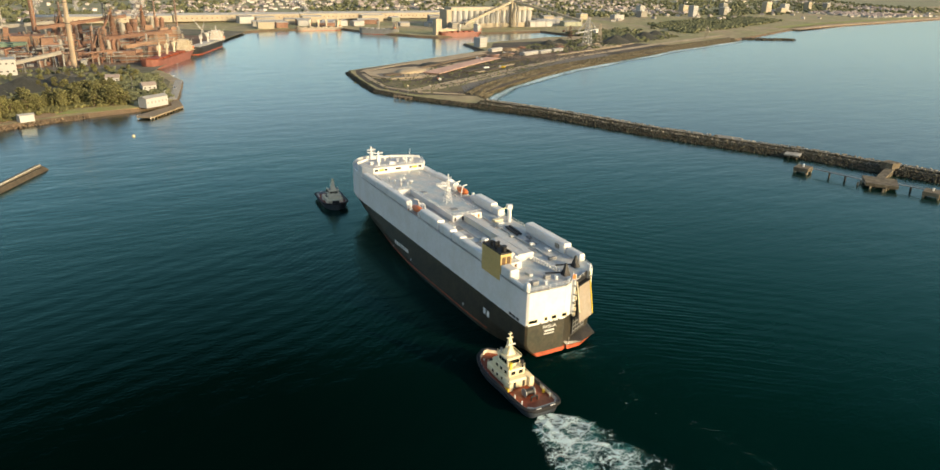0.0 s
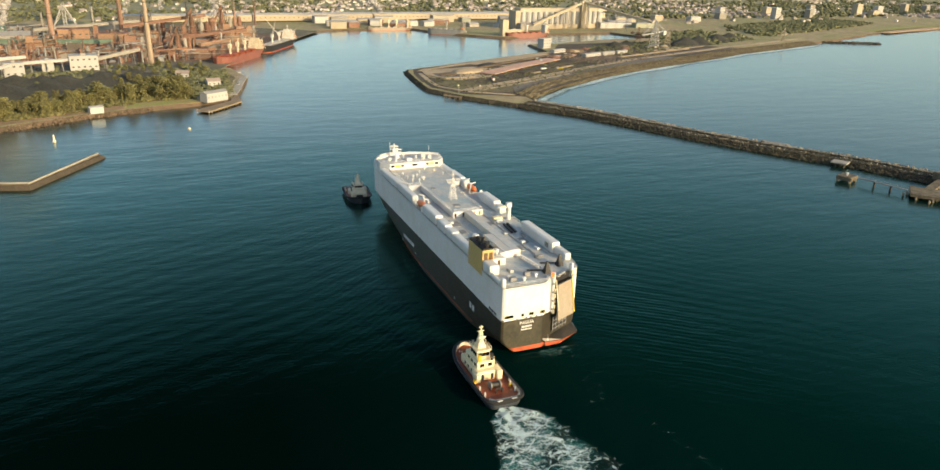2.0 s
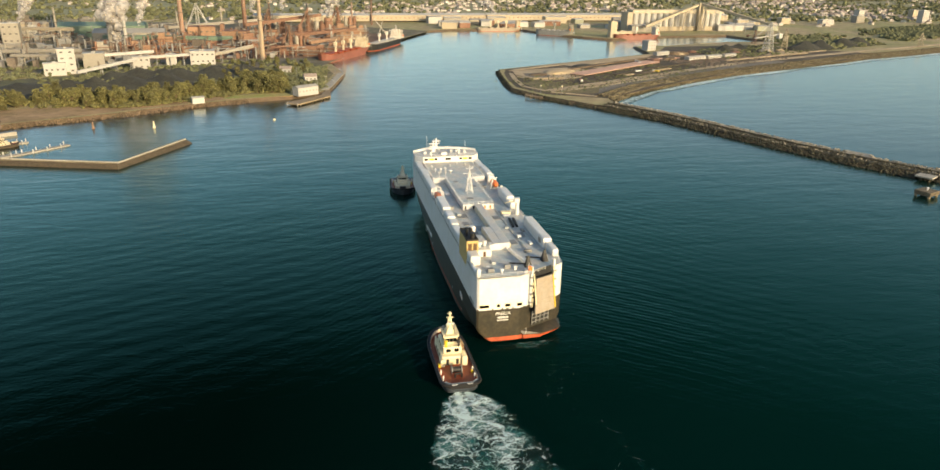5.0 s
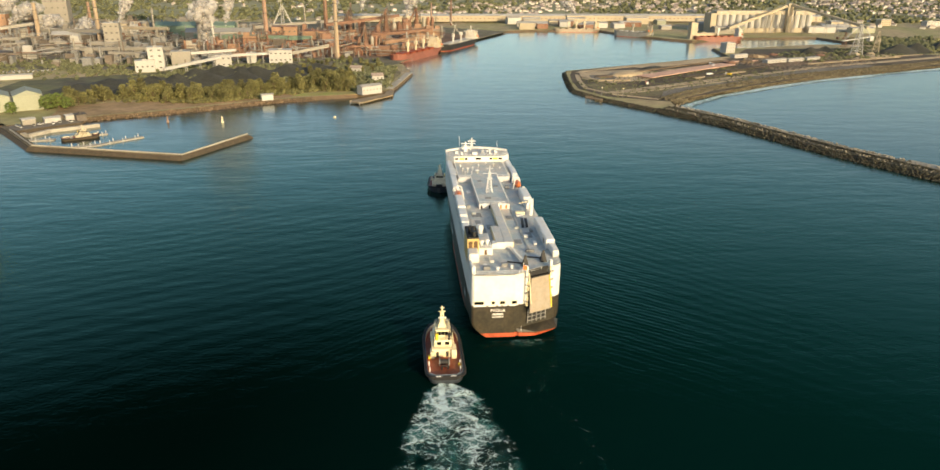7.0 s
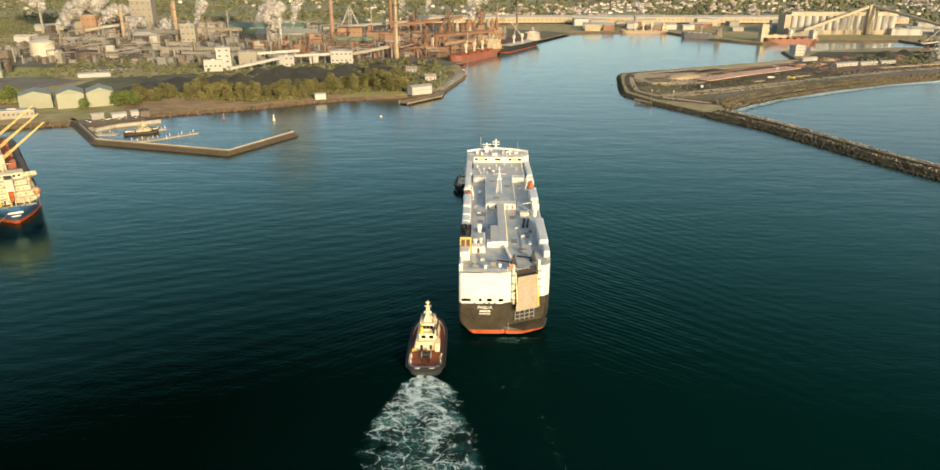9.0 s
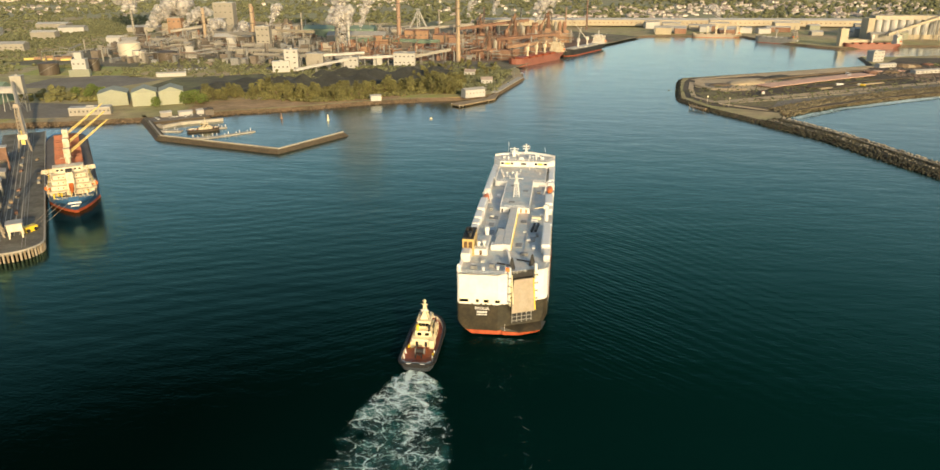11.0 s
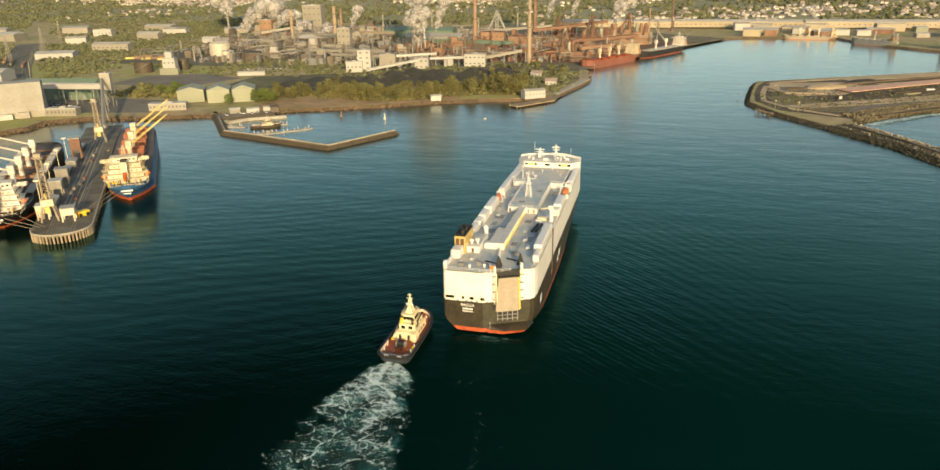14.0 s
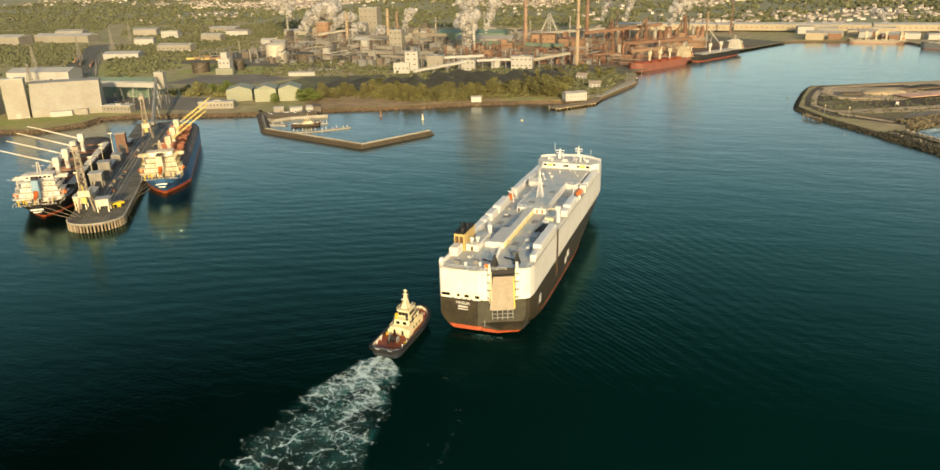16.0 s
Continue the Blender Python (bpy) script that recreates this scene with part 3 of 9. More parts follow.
patch("point_scrub_ground", [(-128, 492), (-60, 506), (-52, 530), (-38, 604), (-46, 668), (-126, 640)], DRYGRASS, "dull grass and leaf litter on the point", 3.18)
patch("beach", strip([(1290, 936), (1537, 1010), (2166, 1128), (4000, 1360)], 34), SAND, "pale ocean beach", 3.1, "beach")
patch("green_verge", strip([(1290, 966), (1537, 1042), (2166, 1162)], 40), GRASS, "green verge behind the beach", 3.1)

patch("breakwater_rubble", SPIT[5:] + BAY[:8], ROCK, "dark rubble core of the breakwater", 3.3)

for name, at, size, mat, label in (("sand_mound", (215, 590, 2.6), (24, 15, 4.2), SANDY, "low pale mound of sandy fill"), ("earth_mound", (185, 575, 2.6), (13, 10, 2.4), DIRT, "low brown mound of earth fill"),
                                   ("dark_mound", (262, 640, 2.6), (20, 9, 3.0), COAL, "low dark mound of spoil"), ("dark_mound", (310, 575, 2.6), (26, 8, 2.6), FILL, "low dark mound of spoil")):
    bm = bmesh.new()
    blob(bm, (0, 0, 0), 1.0, 1.0, 0.08, 3, random.Random(int(at[0])))
    for v in bm.verts:
        v.co = Vector((v.co.x * size[0], v.co.y * size[1], v.co.z * size[2] if v.co.z > 0 else v.co.z))
    ob = new(name, finish(name, bm, mat, True))
    ob.matrix_basis = pose(*at, 0, 0, 35)
    tagged(ob, label, "heap", "mounds on the spit")

# rock armour along the water's edge
def rocks(name, lines, label, per_metre, size, lift, spread, seed, mat=None, foot=-9.0):
    """Loose stones strewn along a line, highest along its middle."""
    rng = np.random.default_rng(seed)
    ico = bmesh.new()
    bmesh.ops.create_icosphere(ico, subdivisions=1, radius=1.0)
    base = np.array([v.co[:] for v in ico.verts])
    tri = np.array([[v.index for v in f.verts] for f in ico.faces])
    ico.free()
    middles = []
    for points in lines:
        for a, b in zip(points, points[1:]):
            a, b = np.array(a, float), np.array(b, float)
            l = np.linalg.norm(b - a)
            side = np.array((-(b - a)[1], (b - a)[0])) / l
            n = int(l * per_metre)
            k = rng.uniform(-spread, spread, n)
            p = a + (b - a) * rng.random((n, 1)) + side * k[:, None]
            z = np.maximum(foot, lift * (1 - np.abs(k) / spread)) + rng.uniform(-0.4, 0.4, n)
            middles.append(np.column_stack((p, z)))
    c = np.concatenate(middles)
    n = len(c)
    r = rng.uniform(*size, n)
    scale = np.column_stack((r, r * rng.uniform(0.6, 1, n), r * rng.uniform(0.5, 0.9, n)))
    frame_, _ = np.linalg.qr(rng.normal(size=(n, 3, 3)))
    local = base[None] * scale[:, None, :]
    local[:, :, 0] *= rng.uniform(0.75, 1.15, (n, len(base)))
    verts = np.einsum("nij,nvj->nvi", frame_, local) + c[:, None, :]
    faces = (tri[None] + (np.arange(n) * len(base))[:, None, None]).reshape(-1, 3)
    me = bpy.data.meshes.new(name)
    me.from_pydata(verts.reshape(-1, 3).tolist(), [], faces.tolist())
    me.materials.append(mat or ROCK)
    return tagged(new(name, me), label, "rocks", kind="stuff")


rocks("breakwater_rocks", [SPIT[5:]], "dark olive stones on the harbour slope of the breakwater", 14.0, (0.45, 1.0), 3.2, 6.0, 2)
rocks("breakwater_bay_rocks", [BAY[:9]], "dark stones on the bay slope of the breakwater", 7.0, (0.6, 1.2), 2.8, 3.6, 12)
rocks("breakwater_crest_rocks", [[(194, 398), (224, 343), (263, 241), (289, 187), (311, 149), (336, 81), (427, -125)]], "brown rubble along the breakwater crest", 12.0, (0.35, 0.8), 4.1, 7.0, 3, None, 3.1)
rocks("breakwater_top_stones", [[(203, 400), (232, 344), (269, 243), (294, 190), (316, 151), (341, 84), (432, -122)]], "row of pale boulders along the breakwater crest", 2.2, (0.45, 1.15), 4.3, 2.2, 13, CRESTROCK, 3.6)
rocks("breakwater_pale_chips", [[(190, 392), (220, 341), (259, 239), (285, 185), (307, 147), (332, 79), (423, -126)]], "scattered pale stones on the breakwater edge", 1.0, (0.35, 0.8), 3.6, 2.5, 14, CRESTROCK, 3.3)
patch("crest_path", strip([(200, 392), (226, 344), (265, 242), (290, 188), (312, 150), (337, 82), (428, -124)], 2.2), OLDPATH, "worn concrete path along the breakwater crest", 4.35)
rocks("spit_rocks", [SPIT[:6]], "dark armour rocks round the reclaimed spit", 6.0, (0.6, 1.3), 2.4, 4.5, 4)
rocks("bay_rocks", [BAY[8:20]], "brown armour rocks along the bay shore", 9.0, (0.6, 1.35), 4.2, 9.0, 5, BAYROCK)
rocks("bay_bank_rocks", [shifted(BAY[8:20], 8.0)], "tan rubble bank above the bay rocks", 13.0, (0.45, 1.05), 5.2, 11.0, 15, BAYROCK, 2.6)
rocks("shore_rocks", [WEST[3:]], "brown rubble along the western shore", 6.0, (0.4, 1.1), 2.6, 6.5, 6, RUBBLE)

# surf along the bay
bm = bmesh.new()
layer = bm.verts.layers.float.new("foam")
for a, b in zip(BAY[8:20], BAY[9:20]):
    a, b = Vector(a), Vector(b)
    out = Vector(((b - a).y, -(b - a).x)).normalized()
    rows = []
    for i in range(13):
        p = a.lerp(b, i / 12)
        w = 9 + 4 * noise.noise(Vector((p.x * 0.03, p.y * 0.03, 0)))
        row = []
        for k in (10, 15, 12 + w, 17 + w):
            v = bm.verts.new((*(p + out * k), 0.06))
            v[layer] = (0.5, 1.15, 0.5, -0.4)[len(row)] + 0.45 * noise.noise(Vector((p.x * 0.012, p.y * 0.012, 1)))
            row.append(v)
        rows.append(row)
    for r, s in zip(rows, rows[1:]):
        for i in range(3):
            bm.faces.new((r[i], s[i], s[i + 1], r[i + 1]))
stuff("surf", bm, FOAM, "thin white surf along the bay rocks", "surf")

# ---- the car carrier ----
HALF, DECK_Z, LINE_Z = 16.1, 24.6, 12.9


def half_breadth(y, z):
    """Half the hull's breadth at a station and height."""
    low = min(1.0, max(0.0, (6.5 - z) / 6.5))
    stern = 1 - 0.40 * low ** 1.6 * (1 - min(1.0, y / 34)) ** 2
    up = min(1.0, max(0.0, z / 12.5))
    tip, entrance = 174 - 2 * up, 100 - 64 * up
    u = min(1.0, max(0.0, (y - (tip - entrance)) / entrance))
    bow = max(0.0, 1 - u ** (1.5 + 1.1 * up)) ** (0.95 - 0.45 * up)
    return HALF * stern * bow


QUARTER = math.degrees(math.atan2(7.2, 15.8))


def on_quarter(u, out, z):
    """A point on the slanted quarter of the stern: u metres from its inner edge, out metres off the plating."""
    a = radians(QUARTER)
    return (-1.4 + u * math.cos(a) + out * math.sin(a), u * math.sin(a) - out * math.cos(a), z)


def stern_rim(z):
    """The outline of the stern from the port side round to the starboard side."""
    h = half_breadth(0, z)
    low = min(1.0, max(0.0, (6.5 - z) / 6.5))
    c = on_quarter(17.3 - 6.6 * low ** 1.5, 0, z)
    edge = half_breadth(12, z)
    tuck = 4.5 * max(0.0, (1.3 - z) / 1.3)
    rim = [(-h, 4), (-h + 0.25, 0.5), (-h + 0.9, 0), (-4, 0), (-1.4, 0), on_quarter(6, 0, z)[:2], c[:2], (c[0] + (edge - c[0]) * 0.7, c[1] + 1.4)]
    return [(x, y + tuck) for x, y in rim] + [(edge, 12 + tuck)]


def hull_ring(bm, z):
    up = min(1.0, max(0.0, z / 12.5))
    tip = 174 - 2 * up
    stations = [tip - (tip - 18) * (1 - math.cos(math.pi / 2 * i / 26)) for i in range(27)]
    port = [(-half_breadth(y, z), y) for y in stations]
    starboard = [(half_breadth(y, z), y) for y in stations[::-1]]
    return [bm.verts.new((x, y, z)) for x, y in port + stern_rim(z) + starboard[:-1]]


def hull_band(levels, cap=False):
    bm = bmesh.new()
    rings = [hull_ring(bm, z) for z in levels]
    bridge_rings(bm, rings, cap=False)
    if cap:
        bm.faces.new(rings[-1])
    return bm


ship = thing("car_carrier", (0, 0, 0), "large white and black car carrier with a beige stern ramp", "ship")
part("lower_hull", hull_band([-0.6, 0, 0.65, 1.3, 2.6, 3.4, 4.2, 5.0, 5.8, 6.6, 9, LINE_Z]), BLACK, ship, "black lower hull with rust streaks")
part("upper_hull", hull_band([LINE_Z, 16, 19, 22, DECK_Z + 0.1]), WHITE, ship, "white upper hull")
part("deck", hull_band([DECK_Z - 0.3, DECK_Z], cap=True), DECK, ship, "blue-grey painted weather deck")
for side in (-1, 1):
    bm = bmesh.new()
    rod(bm, (side * (half_breadth(24, 1.5) + 0.02), 24, 1.5), (side * (HALF + 0.02), 36, 1.5), 0.2, 4)
    rod(bm, (side * (HALF + 0.02), 36, 1.5), (side * (HALF + 0.02), 76, 1.5), 0.2, 4)
    line = [(side * (half_breadth(y, 1.5) + 0.05), y, 1.5) for y in range(76, 169, 6)]
    for a, b in zip(line, line[1:]):
        rod(bm, a, b, 0.2, 4)
    part("waterline_stripe", bm, ANTIFOUL, ship, "thin red waterline stripe")
bm = bmesh.new()
rows = []
for z in (0.9, 1.3, 2.1, 2.8):
    rim = stern_rim(z)[1:7]
    rows.append([bm.verts.new((x + (0.05 if x > 0 else -0.05 if x < -4 else 0), y - 0.06, z)) for x, y in rim])
for p, q in zip(rows, rows[1:]):
    for i in range(5):
        bm.faces.new((p[i], p[i + 1], q[i + 1], q[i]))
part("stern_boot_top", bm, ANTIFOUL, ship, "orange-red boot top across the transom")

def slab(bm, corners, thick=0.5):
    """A plate through four points, thickened along its normal."""
    c = [Vector(p) for p in corners]
    n = (c[1] - c[0]).cross(c[3] - c[0]).normalized() * thick
    a, b = [bm.verts.new(p) for p in c], [bm.verts.new(p + n) for p in c]
    bridge_rings(bm, [a, b])


# bulwark round the foredeck
bm = bmesh.new()
rim = [(half_breadth(y, 22), y) for y in [140 + 32 * math.sin(math.pi / 2 * i / 16) for i in range(17)]]
rim = [(-x, y) for x, y in rim] + [(x, y) for x, y in rim[::-1]]
for a, b in zip(rim, rim[1:]):
    if (Vector(a) - Vector(b)).length > 0.02:
        slab(bm, [(*a, DECK_Z - 0.1), (*b, DECK_Z - 0.1), (*b, DECK_Z + 1.1), (*a, DECK_Z + 1.1)], 0.15)
part("bow_bulwark", bm, WHITE, ship, "white bulwark round the foredeck")

# stern: openings, name, ramp
# near-black panels on uncut plating give the shade inside the openings
for x0, x1 in ((-15.1, -11.8), (-9.2, -8.1), (-6.4, -4.6), (-2.4, -0.6)):
    bm = bmesh.new()
    box(bm, x0, -0.03, 13.75, x1, 0.5, 14.85)
    dark_panel = part("stern_opening", bm, GLASS, ship, "dark panel standing in for the shade in a stern mooring opening")
    bm = bmesh.new()
    for a, b in (((x0, 13.7), (x1, 13.7)), ((x0, 14.9), (x1, 14.9)), ((x0, 13.7), (x0, 14.9)), ((x1, 13.7), (x1, 14.9))):
        rod(bm, (a[0], -0.05, a[1]), (b[0], -0.05, b[1]), 0.1, 4)
    part("opening_rim", bm, CREAM, dark_panel)
for x in (-15.6, -10.6, -7.3, -5.6, -3.6, 0.2):
    bm = bmesh.new()
    box(bm, x - 0.3, -0.06, 12.95, x + 0.3, 0.3, 13.35)
    part("scupper", bm, BLACK, ship)


def lettering(name, text, size, mat, parent, at, turn=(90, 0, 0), label=""):
    curve = bpy.data.curves.new(name, "FONT")
    curve.body, curve.size, curve.extrude, curve.align_x = text, size, 0.03, "CENTER"
    curve.offset = 0.02
    ob = new(name, curve)
    dg = bpy.context.evaluated_depsgraph_get()
    me = bpy.data.meshes.new_from_object(ob.evaluated_get(dg))
    bpy.data.objects.remove(ob)
    me.materials.clear()
    me.materials.append(mat)
    made = new(name, me)
    made.parent = parent
    made.matrix_basis = pose(*at, *turn)
    return tagged(made, label)


lettering("ship_name", "PAGLIA", 1.55, WHITE, ship, (-7.0, -0.05, 10.9), label="white letters PAGLIA on the black stern")
x = -8.8
for w in (0.4, 0.5, 0.35, 0.5, 0.45, 0.4, 0.45):
    bm = bmesh.new()
    box(bm, x, -0.06, 9.6, x + w, 0.2, 10.3)
    part("port_name_bar", bm, WHITE, ship)
    x += w + 0.1
x = -9.0
for w in (0.35, 0.4, 0.35, 0.3, 0.4, 0.35, 0.4, 0.35, 0.4):
    bm = bmesh.new()
    box(bm, x, -0.06, 8.75, x + w, 0.2, 9.15)
    part("number_bar", bm, WHITE, ship)
    x += w + 0.07
for i in range(4):
    bm = bmesh.new()
    box(bm, 1.1, -0.08, 2.9 + i * 0.7, 1.3, 0.1, 3.15 + i * 0.7)
    part("draught_mark", bm, WHITE, ship)

# recess shade as a thin black sheet on the flat quarter
bm = bmesh.new()
slab(bm, [on_quarter(4.8, 0.05, 10.2), on_quarter(13.2, 0.05, 10.2), on_quarter(13.2, 0.05, 25.2), on_quarter(4.8, 0.05, 25.2)], 0.12)
part("ramp_well", bm, SOOT, ship, "black sheet standing in for the shaded recess behind the ramp")
bm = bmesh.new()
slab(bm, [on_quarter(4.0, 3.0, 10.6), on_quarter(12.8, 3.0, 10.6), on_quarter(12.6, 1.2, 22.6), on_quarter(5.4, 1.2, 22.6)], 0.5)
ramp = part("stern_ramp", bm, RAMP, ship, "raised beige steel quarter ramp")
bm = bmesh.new()
slab(bm, [on_quarter(12.6, 3.1, 11.0), on_quarter(13.0, 3.1, 11.0), on_quarter(12.8, 1.3, 22.4), on_quarter(12.4, 1.3, 22.4)], 0.65)
part("ramp_edge", bm, BRIGHT, ramp, "yellow edge of the ramp")
for i in range(1, 8):
    bm = bmesh.new()
    k = i / 8
    rod(bm, on_quarter(4.0 + 1.4 * k, 3.52 - 1.8 * k, 10.6 + 12 * k), on_quarter(12.5 - 0.2 * k, 3.52 - 1.8 * k, 10.6 + 12 * k), 0.06, 4)
    part("ramp_rib", bm, RAMP, ramp)
for u, top in ((4.1, 27.0), (13.9, 27.4)):
    post = soft_box(-0.5, -0.8, 13.2, 0.5, 0.5, top, 0.2)
    ob = part("ramp_post", post, WHITE, ship, "white ramp hinge post")
    ob.matrix_basis = Matrix.Translation(on_quarter(u, 0.2, 0)) @ pose(0, 0, 0, 0, 0, QUARTER)
    for z in (14, 17, 20, 23):
        bm = bmesh.new()
        box(bm, -0.7, -1.2, z, 0.7, -0.5, z + 0.5)
        part("fairlead", bm, STEEL, ob)
bm = bmesh.new()
slab(bm, [on_quarter(5.0, 0.2, 5.4), on_quarter(12.8, 0.2, 5.4), on_quarter(12.8, 0.2, 10.6), on_quarter(5.0, 0.2, 10.6)], 0.25)
door = part("ramp_door", bm, SOOT, ship, "dark steel stern door")
for i in range(5):
    bm = bmesh.new()
    slab(bm, [on_quarter(5.1 + i * 1.85, 0.45, 5.4), on_quarter(5.35 + i * 1.85, 0.45, 5.4), on_quarter(5.35 + i * 1.85, 0.45, 10.6), on_quarter(5.1 + i * 1.85, 0.45, 10.6)], 0.2)
    part("door_stiffener", bm, STEEL, door)
for z in (6.2, 7.7, 9.2):
    bm = bmesh.new()
    rod(bm, on_quarter(5.0, 0.6, z), on_quarter(12.8, 0.6, z), 0.14, 4)
    part("door_bar", bm, STEEL, door)

bm = bmesh.new()
slab(bm, [on_quarter(5.2, 0.2, 22.7), on_quarter(12.7, 0.2, 22.7), on_quarter(12.7, 1.9, 23.0), on_quarter(5.2, 1.9, 23.0)], 0.3)
part("ramp_hinge_beam", bm, SOOT, ship, "black beam over the ramp")
for i in range(7):
    bm = bmesh.new()
    box(bm, -0.35, -0.5, 0, 0.35, 0.4, 1.3)
    ob = part("guide_bracket", bm, CREAM, ship, "cream bracket beside the ramp")
    ob.matrix_basis = Matrix.Translation(on_quarter(4.35 if i < 5 else 13.5, 0.9 + 0.2 * (i % 2), 12.4 + 1.9 * i)) @ pose(0, 0, 0, 0, 0, QUARTER)
bm = bmesh.new()
rod(bm, on_quarter(4.7, 1.2, 24.4), on_quarter(4.6, 3.0, 14.0), 0.22, 6)
part("hoist_wire_sheath", bm, CREAM, ship)
for q in range(5):
    bm = bmesh.new()
    rod(bm, on_quarter(13.0, 1.4 + 0.02 * q, 12.5 + 2.2 * q), on_quarter(13.0, 2.6 - 0.25 * q, 12.6 + 2.2 * q), 0.12, 4)
    part("ramp_rung", bm, STEEL, ramp)

# the lower hull runs on below the slanted quarter as a sloping shelf
bm = bmesh.new()
inner = [on_quarter(0.6, -0.3, 4.3), on_quarter(6, -0.3, 4.3), on_quarter(12, -0.3, 4.3), on_quarter(16.9, -0.3, 4.3)]
outer = [(0.2, -0.12, 3.0), (6.5, -0.12, 2.8), (14.2, 2.9, 2.8), (15.6, 8.6, 3.2)]
under = [(0.2, -0.1, 2.75), (6.3, -0.08, 2.5), (13.9, 3.0, 2.5), (15.2, 8.8, 2.6)]
lower = [(0.4, -0.08, 1.3), (6.0, 0.1, 1.3), (12.6, 3.6, 1.3), (14.2, 9.2, 1.4)]
shelf = [[bm.verts.new(p) for p in row] for row in (inner, outer, under)]
for a, b in zip(shelf, shelf[1:]):
    for i in range(3):
        bm.faces.new((a[i], a[i + 1], b[i + 1], b[i]))
part("stern_shelf", bm, BLACK, ship, "black sloping shelf below the ramp")
bm = bmesh.new()
shelf = [[bm.verts.new(p) for p in row] for row in (under, lower)]
for i in range(3):
    bm.faces.new((shelf[0][i], shelf[0][i + 1], shelf[1][i + 1], shelf[1][i]))
part("shelf_boot_top", bm, ANTIFOUL, ship, "orange-red underside of the stern shelf")

# houses along both sides of the deck
def side_house(x0, x1, y0, y1, top, label="white ventilation house at the deck edge"):
    ob = part("ventilation_house", soft_box(x0, y0, DECK_Z - 0.2, x1, y1, top, 0.55), WHITE, ship, label, smooth=False)
    return ob


for y0, y1, top, wide in ((0.4, 2.4, 27.5, 1.5), (2.4, 10.4, 26.0, 1.2), (10.2, 16.1, 28.0, 3.6), (28.3, 44.0, 27.5, 2.9), (44.1, 50.2, 27.7, 3.2), (51.6, 60.2, 27.9, 3.3),
                          (62.0, 77.4, 28.2, 3.4), (90.0, 111.0, 27.8, 2.8), (111.6, 122.0, 27.6, 3.4), (122.4, 138.0, 27.2, 3.0)):
    side_house(-HALF + 0.02, -HALF + wide, y0, y1, top)
for y0, y1, top, wide in ((13.6, 21.6, 27.2, 2.4), (21.4, 46.2, 28.4, 3.4), (65.8, 71.4, 27.4, 3.2), (71.2, 85.2, 28.4, 3.5), (86.0, 90.0, 26.8, 2.6),
                          (104.4, 109.0, 27.6, 3.2), (109.6, 124.0, 27.8, 2.8), (124.6, 138.0, 27.2, 3.0)):
    side_house(HALF - wide, HALF - 0.02, y0, y1, top)
for y0, y1, z0, z1 in ((24.0, 26.6, 25.6, 27.4),):
    bm = bmesh.new()
    for i in range(7):
        box(bm, HALF - 3.5, y0, z0 + i * 0.26, HALF - 3.35, y1, z0 + 0.16 + i * 0.26)
    part("vent_grille", bm, CLAD, ship, "grey vent grille in the house side")

# funnel casing, flush with the port side
funnel = part("funnel_casing", soft_box(-HALF - 0.04, 16.2, 22.2, -12.0, 28.2, 31.2, 0.12), YELLOW, ship, "ochre funnel casing")
part("funnel_top", soft_box(-HALF + 0.2, 16.5, 31.0, -12.25, 27.9, 31.4, 0.1), SOOT, funnel, "black funnel top")
bm = bmesh.new()
c = [(-HALF, 16.25), (-12.05, 16.25), (-12.05, 28.15), (-HALF, 28.15)]
for a, b in zip(c, c[1:] + c[:1]):
    slab(bm, [(*a, 31.1), (*b, 31.1), (*b, 31.75), (*a, 31.75)], -0.2)
part("funnel_rim", bm, SOOT, funnel)
for x0, x1 in ((-15.6, -14.3), (-13.8, -12.5)):
    bm = bmesh.new()
    box(bm, x0, 16.12, 26.9, x1, 16.3, 30.3)
    panel = part("louvre", bm, BROWN, funnel, "brown exhaust louvre")
    for i in range(8):
        bm = bmesh.new()
        box(bm, x0, 16.02, 27.0 + i * 0.42, x1, 16.14, 27.24 + i * 0.42)
        part("slat", bm, BROWN, panel)
for x, y, r, h in ((-13.6, 18.6, 0.85, 33.2), (-14.9, 21.5, 0.45, 33.8), (-13.2, 22.5, 0.4, 33.4), (-14.4, 24.8, 0.5, 33.0)):
    bm = bmesh.new()
    pillar(bm, x, y, ((31.2, r), (h - 0.5, r), (h - 0.4, r * 1.2), (h, r * 1.2)), 12)
    part("exhaust_pipe", bm, SOOT, funnel)

# centre line trunk and raised deck
part("aft_house", soft_box(-11.9, 17.4, DECK_Z - 0.1, -7.0, 32.4, 27.0, 0.2), WHITE, ship, "small white deckhouse beside the funnel")
bm = bmesh.new()
box(bm, -11.5, 17.9, 26.9, -7.4, 32.0, 27.06)
part("aft_house_top", bm, DECK, ship)
bm = bmesh.new()
box(bm, -9.9, 17.3, 24.7, -9.0, 17.5, 26.5)
part("house_door", bm, BROWN, ship)
for x, y in ((-10.6, 20.5), (-8.6, 21.5)):
    bm = bmesh.new()
    pillar(bm, x, y, ((27.1, 0.5), (28.2, 0.5), (28.3, 0.9), (28.9, 0.8), (29.1, 0.3)), 10)
    part("mushroom_vent", bm, WHITE, ship)
bm = bmesh.new()
box(bm, -6.3, 23.0, DECK_Z - 0.1, -4.9, 26.0, 26.6)
part("stair_house", bm, WHITE, ship)
part("trunk", soft_box(-1.9, 22.9, DECK_Z - 0.1, 1.2, 67.6, 27.0, 0.12), WHITE, ship, "long low white trunk along the deck")
